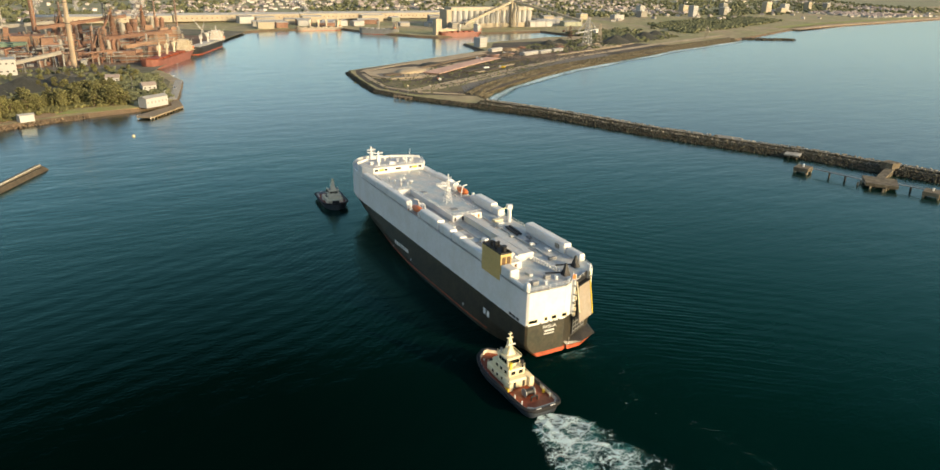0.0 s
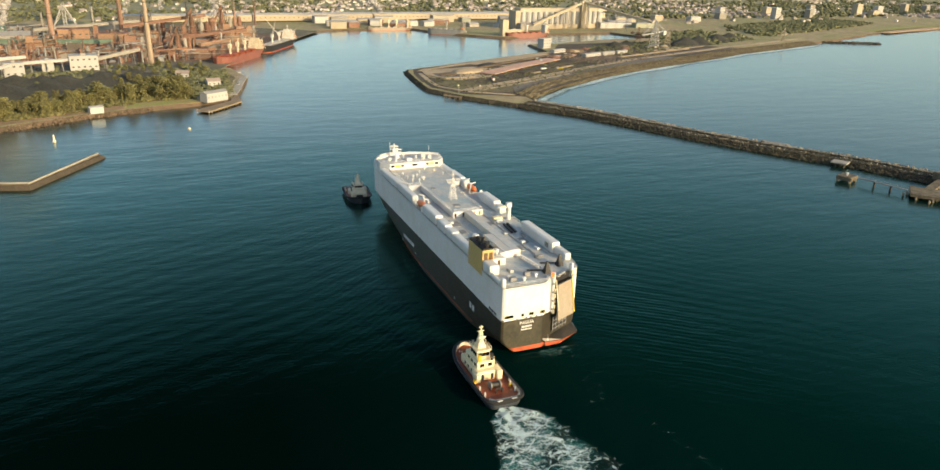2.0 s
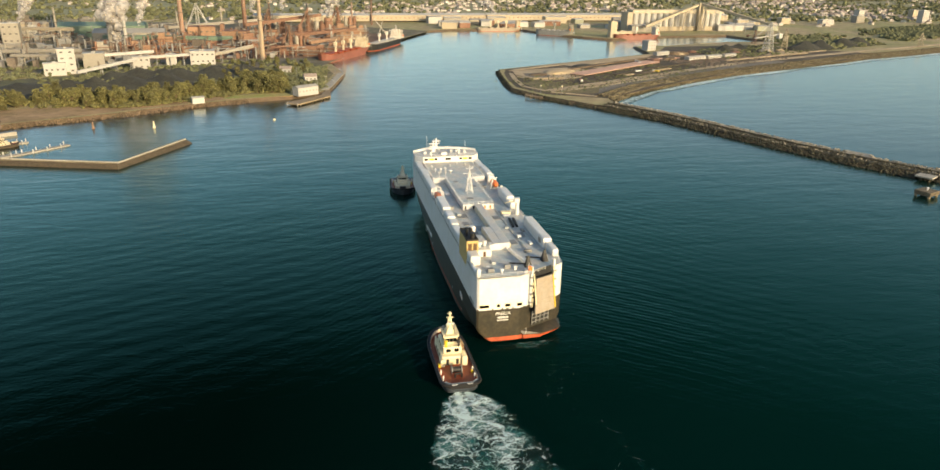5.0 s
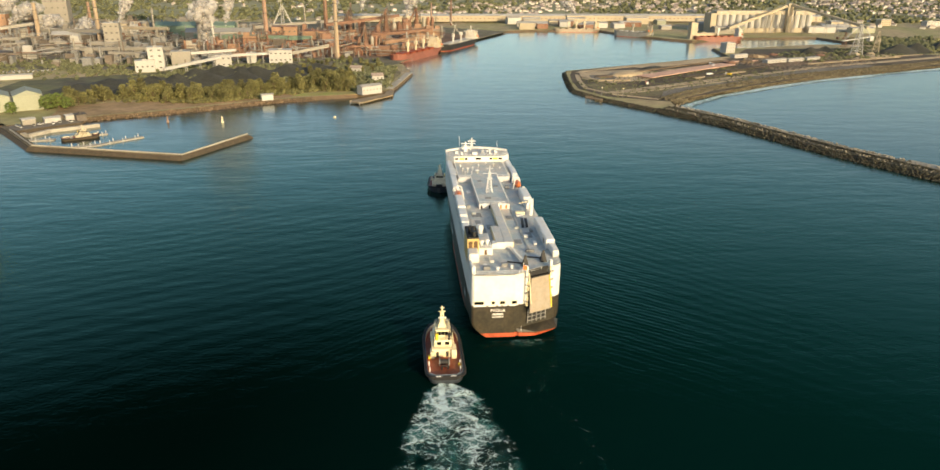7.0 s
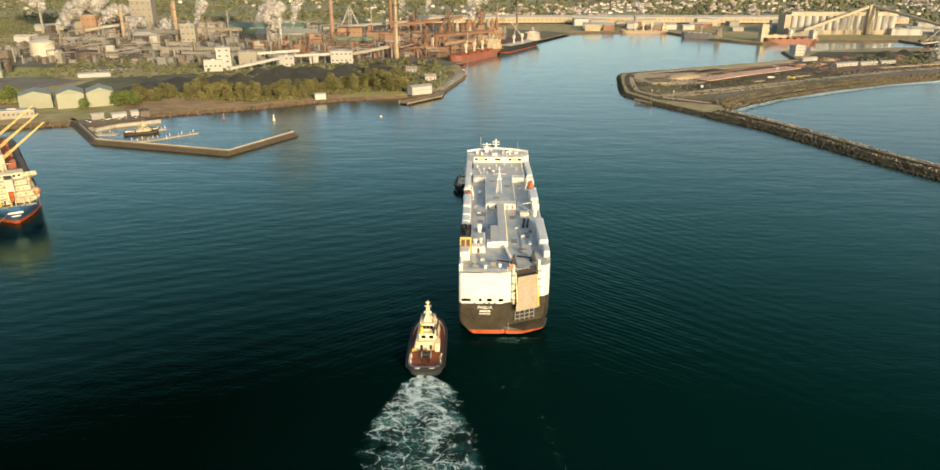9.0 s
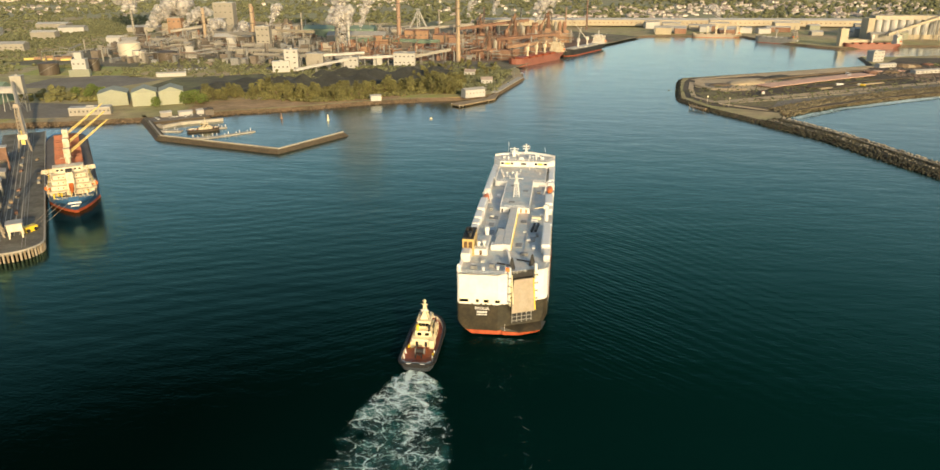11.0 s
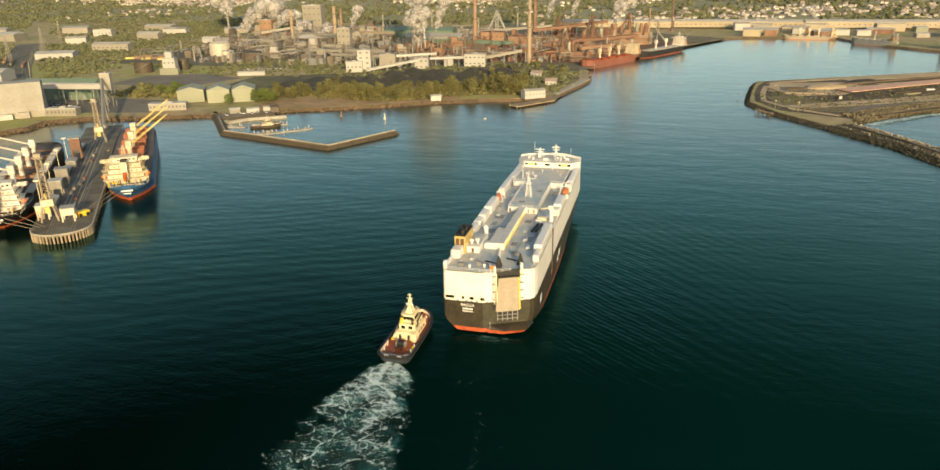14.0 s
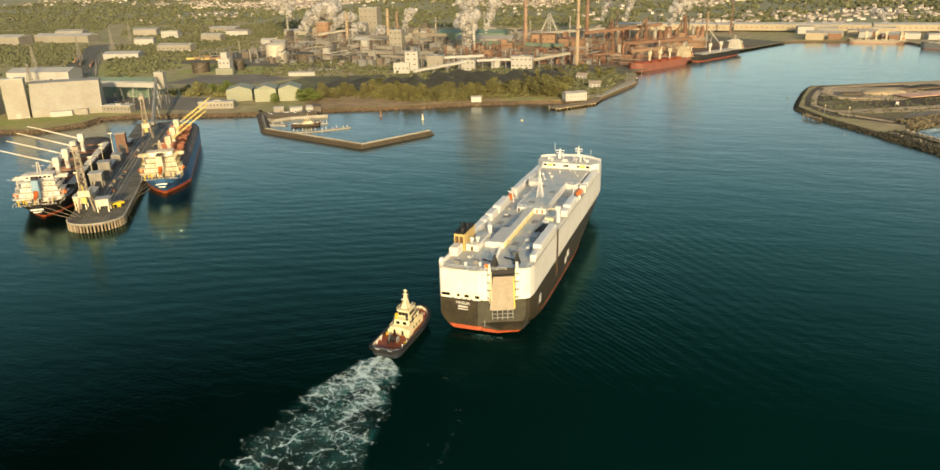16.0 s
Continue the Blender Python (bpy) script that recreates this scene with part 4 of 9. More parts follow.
part("trunk_wing", soft_box(-4.9, 22.9, DECK_Z - 0.1, -1.8, 40.8, 26.9, 0.12), WHITE, ship, "low white wing of the trunk")
bm = bmesh.new()
box(bm, -1.75, 23.2, 26.95, 1.05, 67.2, 27.05)
part("trunk_top", bm, TRUNKTOP, ship, "pale worn top of the trunk")
bm = bmesh.new()
box(bm, -4.6, 23.2, 26.85, -1.95, 40.5, 26.95)
part("trunk_wing_top", bm, TRUNKTOP, ship, "pale worn top of the trunk wing")
raised = part("raised_deck", soft_box(-6.6, 67.2, DECK_Z - 0.1, 6.2, 108.0, 26.9, 0.12), WHITE, ship, "raised white deckhouse")
part("forward_house", soft_box(-12.4, 107.0, DECK_Z - 0.1, 12.0, 136.0, 26.9, 0.12), WHITE, ship, "wide white forward deckhouse")
bm = bmesh.new()
box(bm, -6.2, 67.8, 26.8, 5.8, 108.0, 26.98)
box(bm, -12.0, 107.6, 26.8, 11.6, 134.2, 26.981)
part("raised_deck_top", bm, DECK, ship, "blue-grey raised deck")
for x in (-5.6, -2.2, 2.5, 4.8):
    bm = bmesh.new()
    box(bm, x - 0.35, 67.1, 24.8, x + 0.35, 67.3, 26.4)
    part("house_door", bm, SOOT if x < 0 else ORANGE, raised)
for i in range(30):
    for x in (-1.95 if i > 12 else -4.95, 1.25):
        bm = bmesh.new()
        box(bm, x - 0.12, 23.5 + i * 1.45, 24.7, x + 0.12, 23.75 + i * 1.45, 26.8)
        part("stiffener", bm, CREAM, ship)

# bridge
bm = bmesh.new()
front = [(x, 151.5 - 6.0 * (x / 15.9) ** 2) for x in np.linspace(15.9, -15.9, 15)]
prism(bm, [(-15.9, 139.5), (-12.4, 134.6), (12.4, 134.6), (15.9, 139.5)] + front, DECK_Z - 0.1, 29.6)
bridge = part("bridge", bm, WHITE, ship, "white bridge across the full beam")
bm = bmesh.new()
prism(bm, [(-15.2, 140.0), (-12.0, 135.2), (12.0, 135.2), (15.2, 140.0)] + [(x * 0.96, y - 0.8) for x, y in front], 29.55, 29.75)
part("bridge_roof", bm, TRUNKTOP, bridge, "pale worn bridge roof")
bm = bmesh.new()
prism(bm, front + [(x, y - 0.25) for x, y in front[::-1]], 29.6, 30.6)
part("wind_screen", bm, WHITE, bridge, "curved white wind screen")
# two windows are plain yellow paint: the light in them is colour
for x0, x1, mat in ((-9.6, -7.2, BRIGHT), (-6.8, -5.6, GLASS), (-1.4, 1.2, GLASS), (5.6, 6.8, GLASS), (7.2, 9.6, BRIGHT), (-11.8, -10.2, GLASS), (10.2, 11.8, GLASS)):
    bm = bmesh.new()
    box(bm, x0, 134.45, 28.1, x1, 134.7, 29.0)
    part("bridge_window", bm, GLASS if mat is GLASS else mat, bridge, "" if mat is GLASS else "window strip with its yellow light painted on")


def mast(name, x, y, z, top, width, label):
    bm = bmesh.new()
    box(bm, x - width, y - width, z, x + width, y + width, z + (top - z) * 0.62, width * 0.4)
    pillar(bm, x, y, ((z + (top - z) * 0.6, width * 0.55), (top, width * 0.3)), 8)
    ob = part(name, bm, WHITE, ship, label)
    bm = bmesh.new()
    k = z + (top - z) * 0.55
    box(bm, x - width * 2.2, y - 0.5, k, x + width * 2.2, y + 0.5, k + 0.3)
    part("platform", bm, WHITE, ob)
    bm = bmesh.new()
    box(bm, x - width * 2.4, y - 0.25, k + 1.2, x + width * 2.4, y + 0.25, k + 1.6)
    part("radar_scanner", bm, WHITE, ob)
    bm = bmesh.new()
    k = z + (top - z) * 0.84
    rod(bm, (x - width * 1.8, y, k), (x + width * 1.8, y, k), 0.12, 5)
    part("yard", bm, WHITE, ob)
    return ob


mast("bridge_mast", -5.7, 145.0, 29.6, 34.8, 0.95, "white radar mast on the bridge")
mast("foremast", -0.4, 167.5, DECK_Z, 31.4, 0.9, "white foremast on the foredeck")
mast("signal_post", 6.2, 139.5, 29.6, 32.4, 0.4, "short white signal post on the bridge")
for x, y, w, l, h in ((-3.4, 160.0, 2.4, 2.0, 1.4), (3.4, 160.0, 2.4, 2.0, 1.4), (0.0, 155.5, 5.0, 1.8, 1.0)):
    part("windlass", soft_box(x - w / 2, y - l / 2, DECK_Z - 0.05, x + w / 2, y + l / 2, DECK_Z + h, 0.3), STEEL, ship, "grey anchor windlass on the foredeck")
bm = bmesh.new()
rod(bm, (-8.8, 146.5, 29.6), (-8.8, 146.5, 37.4), 0.08, 5)
part("whip_aerial", bm, WHITE, ship)
bm = bmesh.new()
rod(bm, (10.5, 145.0, 29.6), (10.5, 145.0, 35), 0.07, 5)
part("whip_aerial", bm, WHITE, ship)
for x, y, r, h in ((-10.4, 121, 0.45, 2.4), (-8.6, 112, 0.4, 1.8), (-7.2, 115.5, 0.5, 2.6), (-5.6, 111.5, 0.4, 1.8), (-4.6, 118, 0.5, 2.2), (-2.8, 114.5, 1.0, 1.7), (-9.4, 117, 0.4, 2.0), (6.5, 126, 0.4, 1.5), (8.8, 120, 0.4, 1.4), (-1.0, 125, 0.4, 1.5), (3.2, 130, 0.45, 1.8)):
    bm = bmesh.new()
    pillar(bm, x, y, ((26.9, r * 0.45), (26.9 + h * 0.6, r * 0.45), (26.9 + h * 0.62, r * 0.9), (26.9 + h * 0.8, r), (26.9 + h * 0.95, r * 0.7), (26.9 + h, r * 0.2)), 12)
    part("satellite_dome", bm, WHITE, ship, "white aerial dome on a post", smooth=True)
for line in ([(-11.8, 135.4, 29.7), (11.8, 135.4, 29.7)], [(-11.8, 135.4, 29.7), (-15.1, 140.2, 29.7), (-15.1, 145.6, 29.7)], [(11.8, 135.4, 29.7), (15.1, 140.2, 29.7), (15.1, 145.6, 29.7)]):
    bm = bmesh.new()
    fence(bm, line, 1.1, 1.8, 0.06)
    part("bridge_rail", bm, WHITE, bridge)
for x, y, w, l, h in ((-10.5, 141.5, 1.6, 1.4, 1.2), (-1.6, 138.6, 2.6, 1.6, 1.3), (2.8, 142.0, 1.2, 1.2, 1.6), (9.4, 141.5, 1.6, 1.4, 1.1), (7.2, 145.2, 1.0, 1.0, 1.5), (-8.2, 138.4, 0.9, 0.9, 1.6)):
    part("roof_locker", soft_box(x - w / 2, y - l / 2, 29.6, x + w / 2, y + l / 2, 29.7 + h, 0.1), WHITE, bridge)
for x, y in ((-3.4, 142.5), (4.6, 138.2), (8.6, 138.2), (1.0, 146.4)):
    bm = bmesh.new()
    pillar(bm, x, y, ((29.6, 0.2), (31.2, 0.2), (31.25, 0.5), (31.7, 0.55), (32.1, 0.2)), 10)
    part("aerial_dome", bm, WHITE, bridge, smooth=True)
# lattice signal mast
bm = bmesh.new()
mx, my = -0.5, 83.5
for sx, sy in ((-1, -1), (1, -1), (1, 1), (-1, 1)):
    rod(bm, (mx + sx * 1.35, my + sy * 1.35, 26.9), (mx + sx * 0.3, my + sy * 0.3, 36.0), 0.11, 5)
for i in range(7):
    z, w = 27.5 + i * 1.2, 1.28 - i * 0.145
    c = [(mx - w, my - w, z), (mx + w, my - w, z), (mx + w, my + w, z), (mx - w, my + w, z)]
    for a, b in zip(c, c[1:] + c[:1]):
        rod(bm, a, b, 0.06, 4)
        rod(bm, a, (b[0] * 0.9 + mx * 0.1, b[1] * 0.9 + my * 0.1, z + 1.2), 0.05, 4)
signal = part("signal_mast", bm, WHITE, ship, "white lattice signal mast")
bm = bmesh.new()
rod(bm, (mx, my, 33), (mx, my, 39.0), 0.2, 6)
part("topmast", bm, WHITE, signal)
bm = bmesh.new()
rod(bm, (mx - 3.0, my, 35.5), (mx + 3.0, my, 35.5), 0.14, 5)
rod(bm, (mx - 1.6, my, 37.6), (mx + 1.6, my, 37.6), 0.1, 5)
part("yard", bm, WHITE, signal)
bm = bmesh.new()
box(bm, mx - 1.3, my - 1.3, 33.2, mx + 1.3, my + 1.3, 33.5)
part("platform", bm, WHITE, signal)

# lifeboats in their recesses
def lifeboat(side, y0, y1):
    bm = bmesh.new()
    x, mid, l = side * 14.2, (y0 + y1) / 2, (y1 - y0) / 2
    rings = []
    for i in range(9):
        u = -1 + i / 4
        w = 1.5 * math.sqrt(max(0.05, 1 - u * u * 0.93))
        rings.append([bm.verts.new((x + w * math.cos(a), mid + u * l, 26.3 + (1.25 if math.sin(a) > 0 else 1.5) * w / 1.5 * math.sin(a))) for a in [2 * math.pi * k / 10 for k in range(10)]])
    bridge_rings(bm, rings)
    boat = part("lifeboat", bm, ORANGE, ship, "orange enclosed lifeboat in white davits", smooth=True)
    for y in (y0 + 1.5, y1 - 1.5):
        bm = bmesh.new()
        rod(bm, (side * 11.8, y, 24.6), (side * 12.6, y, 29.0), 0.25, 5)
        rod(bm, (side * 12.6, y, 29.0), (side * 14.6, y, 29.6), 0.22, 5)
        rod(bm, (side * 11.8, y, 24.6), (side * 15.6, y, 25.0), 0.25, 5)
        part("davit", bm, WHITE, boat, "white davit")


lifeboat(-1, 78.8, 87.4)
lifeboat(1, 93.6, 102.6)
for side, y in ((-1, 78), (-1, 88.6), (1, 91.6), (1, 103.6)):
    bm = bmesh.new()
    box(bm, side * 15.9 - 0.5, y - 0.4, DECK_Z, side * 15.9 + 0.5, y + 0.4, 26.8)
    part("boat_fender", bm, WHITE, ship)

# deck gear
def deck_crane(x, y, z, turn, reach, h):
    bm = bmesh.new()
    pillar(bm, 0, 0, ((0, 0.9), (h, 0.75)), 12)
    ob = part("deck_crane", bm, WHITE, ship, "white provision crane")
    ob.matrix_basis = pose(x, y, z, 0, 0, turn)
    bm = bmesh.new()
    box(bm, -0.8, -0.9, h - 0.6, 0.8, 1.1, h + 1.2)
    part("crane_cab", bm, WHITE, ob)
    bm = bmesh.new()
    rod(bm, (0, 0.5, h + 0.2), (0, reach, h - 0.9), 0.32, 6, 0.18)
    part("jib", bm, CREAM, ob)


deck_crane(13.7, 58.8, DECK_Z, 80, 5.0, 5.8)
part("store_crate", soft_box(7.6, 59.4, DECK_Z - 0.05, 11.4, 61.8, DECK_Z + 1.1, 0.12), CREAM, ship, "cream deck crate")
deck_crane(-9.2, 38.0, DECK_Z, 10, 3.0, 2.6)
for x, y, l, turn in ((8.6, 48.6, 9.6, -6), (10.2, 48.8, 9.6, -6)):
    ob = part("gangway", soft_box(-0.45, -l / 2, 0, 0.45, l / 2, 0.7, 0.1), SOOT if x > 8 else STEEL, ship, "stowed gangway on the deck")
    ob.matrix_basis = pose(x, y, DECK_Z + 0.1, 0, 0, turn)
for x, y in ((2.9, 6.6), (9.9, 10.8)):
    bm = bmesh.new()
    bridge_rings(bm, [[bm.verts.new((x + sx * w, y + sy * w, z)) for sx, sy in ((-1, -1), (1, -1), (1, 1), (-1, 1))] for z, w in ((DECK_Z, 1.15), (28.6, 0.25))])
    post = part("ramp_sheave_post", bm, SOOT, ship, "black pyramid sheave post")
    bm = bmesh.new()
    rod(bm, (x - 0.4, y, 25.6), (x - 5.6, y + 3.4, 24.9), 0.28, 5)
    part("stay", bm, SOOT, post)
for x, y in ((-7.0, 3.4), (-2.0, 5.0), (1.0, 2.2), (-11.0, 6.0)):
    bm = bmesh.new()
    pillar(bm, x, y, ((DECK_Z, 0.5), (25.4, 0.4), (25.5, 0.7), (25.9, 0.6)), 10)
    part("bollard", bm, WHITE, ship)
bm = bmesh.new()
rod(bm, (1.2, 1.2, DECK_Z), (1.2, 0.2, 28.6), 0.08, 5)
staff = part("ensign_staff", bm, WHITE, ship)
bm = bmesh.new()
slab(bm, [(1.2, 0.6, 26.0), (2.6, 0.7, 25.6), (2.6, 0.7, 27.0), (1.2, 0.5, 27.6)], 0.05)
part("ensign", bm, ORANGE, staff, "small red ensign hanging")
for x0, y0, x1, y1 in ((-10.6, 39.5, -6.6, 44.5), (-10.4, 57.5, -6.6, 62.5), (-5.8, 43, -3.2, 48)):
    bm = bmesh.new()
    box(bm, x0, y0, DECK_Z, x1, y1, DECK_Z + 0.14)
    part("deck_hatch", bm, STEEL, ship, "flat dark hatch in the deck")
bm = bmesh.new()
fence(bm, [(-15.0, 0.4, DECK_Z), (2.4, 0.4, DECK_Z), (8.0, 3.6, DECK_Z)], 1.1, 2.2, 0.07)
part("stern_rail", bm, WHITE, ship)
for line in ([(-6.5, 67.4, 26.9), (-6.5, 107, 26.9)], [(6.1, 67.4, 26.9), (6.1, 107, 26.9)], [(-12.3, 107.2, 26.9), (-12.3, 134, 26.9)], [(11.9, 107.2, 26.9), (11.9, 134, 26.9)],
             [(-6.5, 67.4, 26.9), (6.1, 67.4, 26.9)], [(14.6, 8.5, DECK_Z), (15.7, 13.5, DECK_Z)], [(15.8, 49, DECK_Z), (15.8, 65.6, DECK_Z)], [(-11.9, 107.1, DECK_Z + 2.3), (-6.6, 107.1, DECK_Z + 2.3)], [(6.3, 107.1, DECK_Z + 2.3), (11.9, 107.1, DECK_Z + 2.3)], [(-11.8, 17.5, 27.0), (-7.1, 17.5, 27.0)]):
    bm = bmesh.new()
    fence(bm, line, 1.1, 2.0, 0.07)
    part("rail", bm, WHITE, ship)
# working gear and markings on the weather deck
for i in range(24):
    bm = bmesh.new()
    box(bm, 1.38, 23.4 + i * 1.8, 24.9, 1.46, 23.8 + i * 1.8, 26.2)
    part("yellow_stanchion", bm, BRIGHT, ship)
for i in range(11):
    k = i / 10
    bm = bmesh.new()
    pillar(bm, 0.2 + 2.2 * k, 21.5 - 13.0 * k, ((DECK_Z - 0.05, 0.32), (25.5, 0.3), (25.6, 0.5), (25.9, 0.45)), 8)
    part("roller_fairlead", bm, WHITE, ship)
for x, y, l, w, h in ((-10.5, 4.5, 2.2, 1.6, 1.3), (-4.2, 7.0, 2.0, 1.4, 1.2), (-8.0, 11.5, 1.4, 2.6, 0.9), (6.6, 19.5, 3.0, 1.2, 0.9), (9.8, 27.0, 1.2, 3.0, 0.7), (7.5, 33.5, 1.6, 1.6, 1.0),
                      (10.6, 40.0, 1.2, 2.2, 0.8), (5.5, 44.0, 1.4, 1.4, 0.6), (8.8, 57.0, 2.6, 1.4, 1.0), (11.5, 63.0, 1.4, 1.8, 1.2), (-9.5, 62.0, 1.6, 2.6, 0.8), (-10.8, 70.0, 1.4, 1.4, 1.1), (-9.0, 90.0, 1.6, 3.4, 0.8), (9.2, 97.0, 1.8, 2.4, 0.9)):
    part("deck_locker", soft_box(x - l / 2, y - w / 2, DECK_Z - 0.05, x + l / 2, y + w / 2, DECK_Z + h, 0.1), (WHITE, STEEL, DECK)[int(y) % 3], ship)
for x, y0, y1 in ((6.4, 22, 66), (6.8, 22, 66), (11.4, 22, 44), (-6.4, 29, 66), (-11.2, 44, 66), (-7.4, 68, 106), (7.2, 68, 106)):
    bm = bmesh.new()
    rod(bm, (x, y0, DECK_Z + 0.25), (x, y1, DECK_Z + 0.25), 0.14, 5)
    for q in range(int((y1 - y0) / 6)):
        box(bm, x - 0.2, y0 + q * 6, DECK_Z - 0.05, x + 0.2, y0 + q * 6 + 0.3, DECK_Z + 0.25)
    part("deck_pipe", bm, DECK, ship)
for x, y, w, l in ((4.0, 29, 2.4, 4.5), (9.0, 36, 2.2, 5.0), (4.4, 56, 2.4, 4.0), (-8.8, 51, 2.2, 4.2), (-2.0, 75, 2.6, 2.6), (3.2, 92, 2.4, 3.2), (-3.2, 100, 2.0, 2.6), (-8.0, 136, 3.0, 2.2), (6.0, 136, 3.0, 2.2)):
    z = 26.96 if (abs(x) < 6 and y > 67) or y > 107 else DECK_Z
    part("flush_hatch", soft_box(x - w / 2, y - l / 2, z - 0.05, x + w / 2, y + l / 2, z + 0.22, 0.06), STEEL, ship)

# side marks
# slot shade drawn as a black plate on the unbroken hull side
bm = bmesh.new()
box(bm, HALF - 0.05, 46.8, 6.0, HALF + 0.06, 48.8, DECK_Z + 0.6)
slot = part("side_ramp_slot", bm, SOOT, ship, "black plate standing in for the shaded side ramp slot")
for y in (46.7, 48.9):
    bm = bmesh.new()
    box(bm, HALF - 0.02, y - 0.15, 6.0, HALF + 0.16, y + 0.15, DECK_Z + 0.9)
    part("slot_edge", bm, BROWN, slot)
for y0, y1, z0, z1 in ((19.6, 22.6, 5.6, 8.8), (63.0, 66.0, 4.6, 7.2), (67.0, 71.0, 6.2, 8.8)):
    bm = bmesh.new()
    box(bm, HALF - 0.02, y0, z0, HALF + 0.07, y1, z1)
    part("hull_mark", bm, WHITE, ship, "white mark on the black hull")
x = 88.0
for w in (3.4, 1.4, 1.8, 1.4, 1.8, 1.6):
    bm = bmesh.new()
    box(bm, -HALF - 0.06, x, 5.6, -HALF + 0.02, x + w, 7.2)
    part("hull_mark", bm, WHITE, ship, "white mark on the black hull")
    x += w + 0.5
for y, z in ((22.0, 6.2), (24.4, 6.4), (85.2, 3.4), (103.0, 3.2), (4.0, 13.3), (6.2, 13.3), (8.2, 13.3), (40.0, 3.0)):
    bm = bmesh.new()
    box(bm, -HALF - 0.05, y, z, -HALF + 0.02, y + (1.6 if y < 25 else 0.7), z + (2.2 if 20 < y < 25 else 0.9))
    part("side_port", bm, WHITE if y > 20 else SOOT, ship)

# ---- tugs ----
DIMCREAM = material("grey_cream_paint", (0.80, 0.72, 0.55), 0.5, vary=0.15)
TUGTAN = material("dull_tan_tug_paint", (0.52, 0.45, 0.31), 0.5, vary=0.15)
BULWARK = material("blue_grey_bulwark_paint", (0.22, 0.26, 0.31), 0.5, vary=0.15)


def tug(at, turn, label, hull_mat, house_mat):
    t = thing("tugboat", at, label, "tugboat", "harbour tugs", turn=turn)
    L, B = 33.0, 11.6

    def beam(u):
        """Half breadth along the length, u from -1 at the stern to 1 at the bow."""
        if u < -0.8:
            return B / 2 * (0.62 + 0.38 * math.sqrt(max(0, 1 - ((-0.8 - u) / 0.2) ** 2)))
        if u > 0.25:
            return B / 2 * math.sqrt(max(0.0, 1 - ((u - 0.25) / 0.75) ** 2.4))
        return B / 2

    def outline(bm, z, inset=0.0, k=1.0):
        us = [-1, -0.99, -0.97, -0.94, -0.9] + [-0.85 + 1.845 * i / 20 for i in range(21)]
        left = [(-(beam(u) * k - inset), u * (L / 2 - inset)) for u in us]
        right = [(-x, y) for x, y in left[::-1]]
        sheer = lambda y: 1.5 * max(0.0, y / (L / 2)) ** 2
        return [bm.verts.new((x, y, z + (sheer(y) if z > 0.5 else 0))) for x, y in left + right]

    bm = bmesh.new()
    bridge_rings(bm, [outline(bm, -1.0, 0.6, 0.85), outline(bm, 0.4, 0.2, 0.95), outline(bm, 2.2)], cap=False)
    part("hull", bm, hull_mat, t, "dark navy hull")
    bm = bmesh.new()
    o, i = outline(bm, 2.2), outline(bm, 2.15, 0.35)
    o2, i2 = outline(bm, 3.2), outline(bm, 3.2, 0.25)
    i3 = outline(bm, 1.9, 0.35)
    for a, b in ((o, o2), (o2, i2), (i2, i3)):
        for n in range(len(a)):
            bm.faces.new((a[n], a[(n + 1) % len(a)], b[(n + 1) % len(b)], b[n]))
    part("bulwark", bm, hull_mat, t)
    bm = bmesh.new()
    bm.faces.new(outline(bm, 2.0, 0.3))
    part("main_deck", bm, REDDECK, t, "red-brown painted deck")
    bm = bmesh.new()
    a, b = outline(bm, 2.05, 0.42), outline(bm, 3.12, 0.36)
    for n in range(len(a)):
        if abs(a[n].co.y + a[(n + 1) % len(a)].co.y) / 2 > 6:
            bm.faces.new((a[n], a[(n + 1) % len(a)], b[(n + 1) % len(b)], b[n]))
    bmesh.ops.delete(bm, geom=[v for v in bm.verts if not v.link_faces], context="VERTS")
    part("bulwark_lining", bm, DIMCREAM, t, "dull cream inside of the bulwark")
    bm = bmesh.new()
    rim = outline(bm, 2.75, -0.28)
    pts = [v.co.copy() for v in rim]
    bm.clear()
    for a, b in zip(pts, pts[1:] + pts[:1]):
        if (a - b).length > 0.05:
            rod(bm, a, b, 0.42, 6)
    part("rubber_fender", bm, RUBBER, t, "black rubber belt round the hull")
    for n in range(0, 13):
        bm = bmesh.new()
        x = (n - 6) * 0.72
        p = Vector((x, -L / 2 - 0.35 + 1.5 * max(0.0, abs(x) - 2.6) ** 2 / 4.0, 2.2))
        rod(bm, p + Vector((0, -0.2, 0)), p + Vector((0, 0.25, 0)), 0.5, 9)
        part("tyre_fender", bm, RUBBER, t)
    bm = bmesh.new()
    for x0, x1, y0, y1 in ((-3.2, 3.2, 0.5, 0.5), (3.2, 4.7, 0.5, 1.9), (-4.7, -3.2, 1.9, 0.5)):
        slab(bm, [(x0, -L / 2 + y0, 1.95), (x1, -L / 2 + y1, 1.95), (x1, -L / 2 + y1 - 0.1, 3.28), (x0, -L / 2 + y0 - 0.1, 3.28)], 0.2)
    part("stern_board", bm, BULWARK, t, "blue-grey inner stern bulwark")
    for sx in (-1, 1):
        bm = bmesh.new()
        box(bm, sx * 2.3 - 0.8, -L / 2 - 0.48, 2.75, sx * 2.3 + 0.8, -L / 2 - 0.26, 3.2)
        part("name_bar", bm, WHITE, t)
        for y in (-4.0, -1.5, 1.0, 3.5):
            bm = bmesh.new()
            box(bm, sx * 3.72 - 0.06, y + 1.8, 3.3, sx * 3.72 + 0.06, y + 2.5, 4.2)
            part("porthole", bm, GLASS, t)
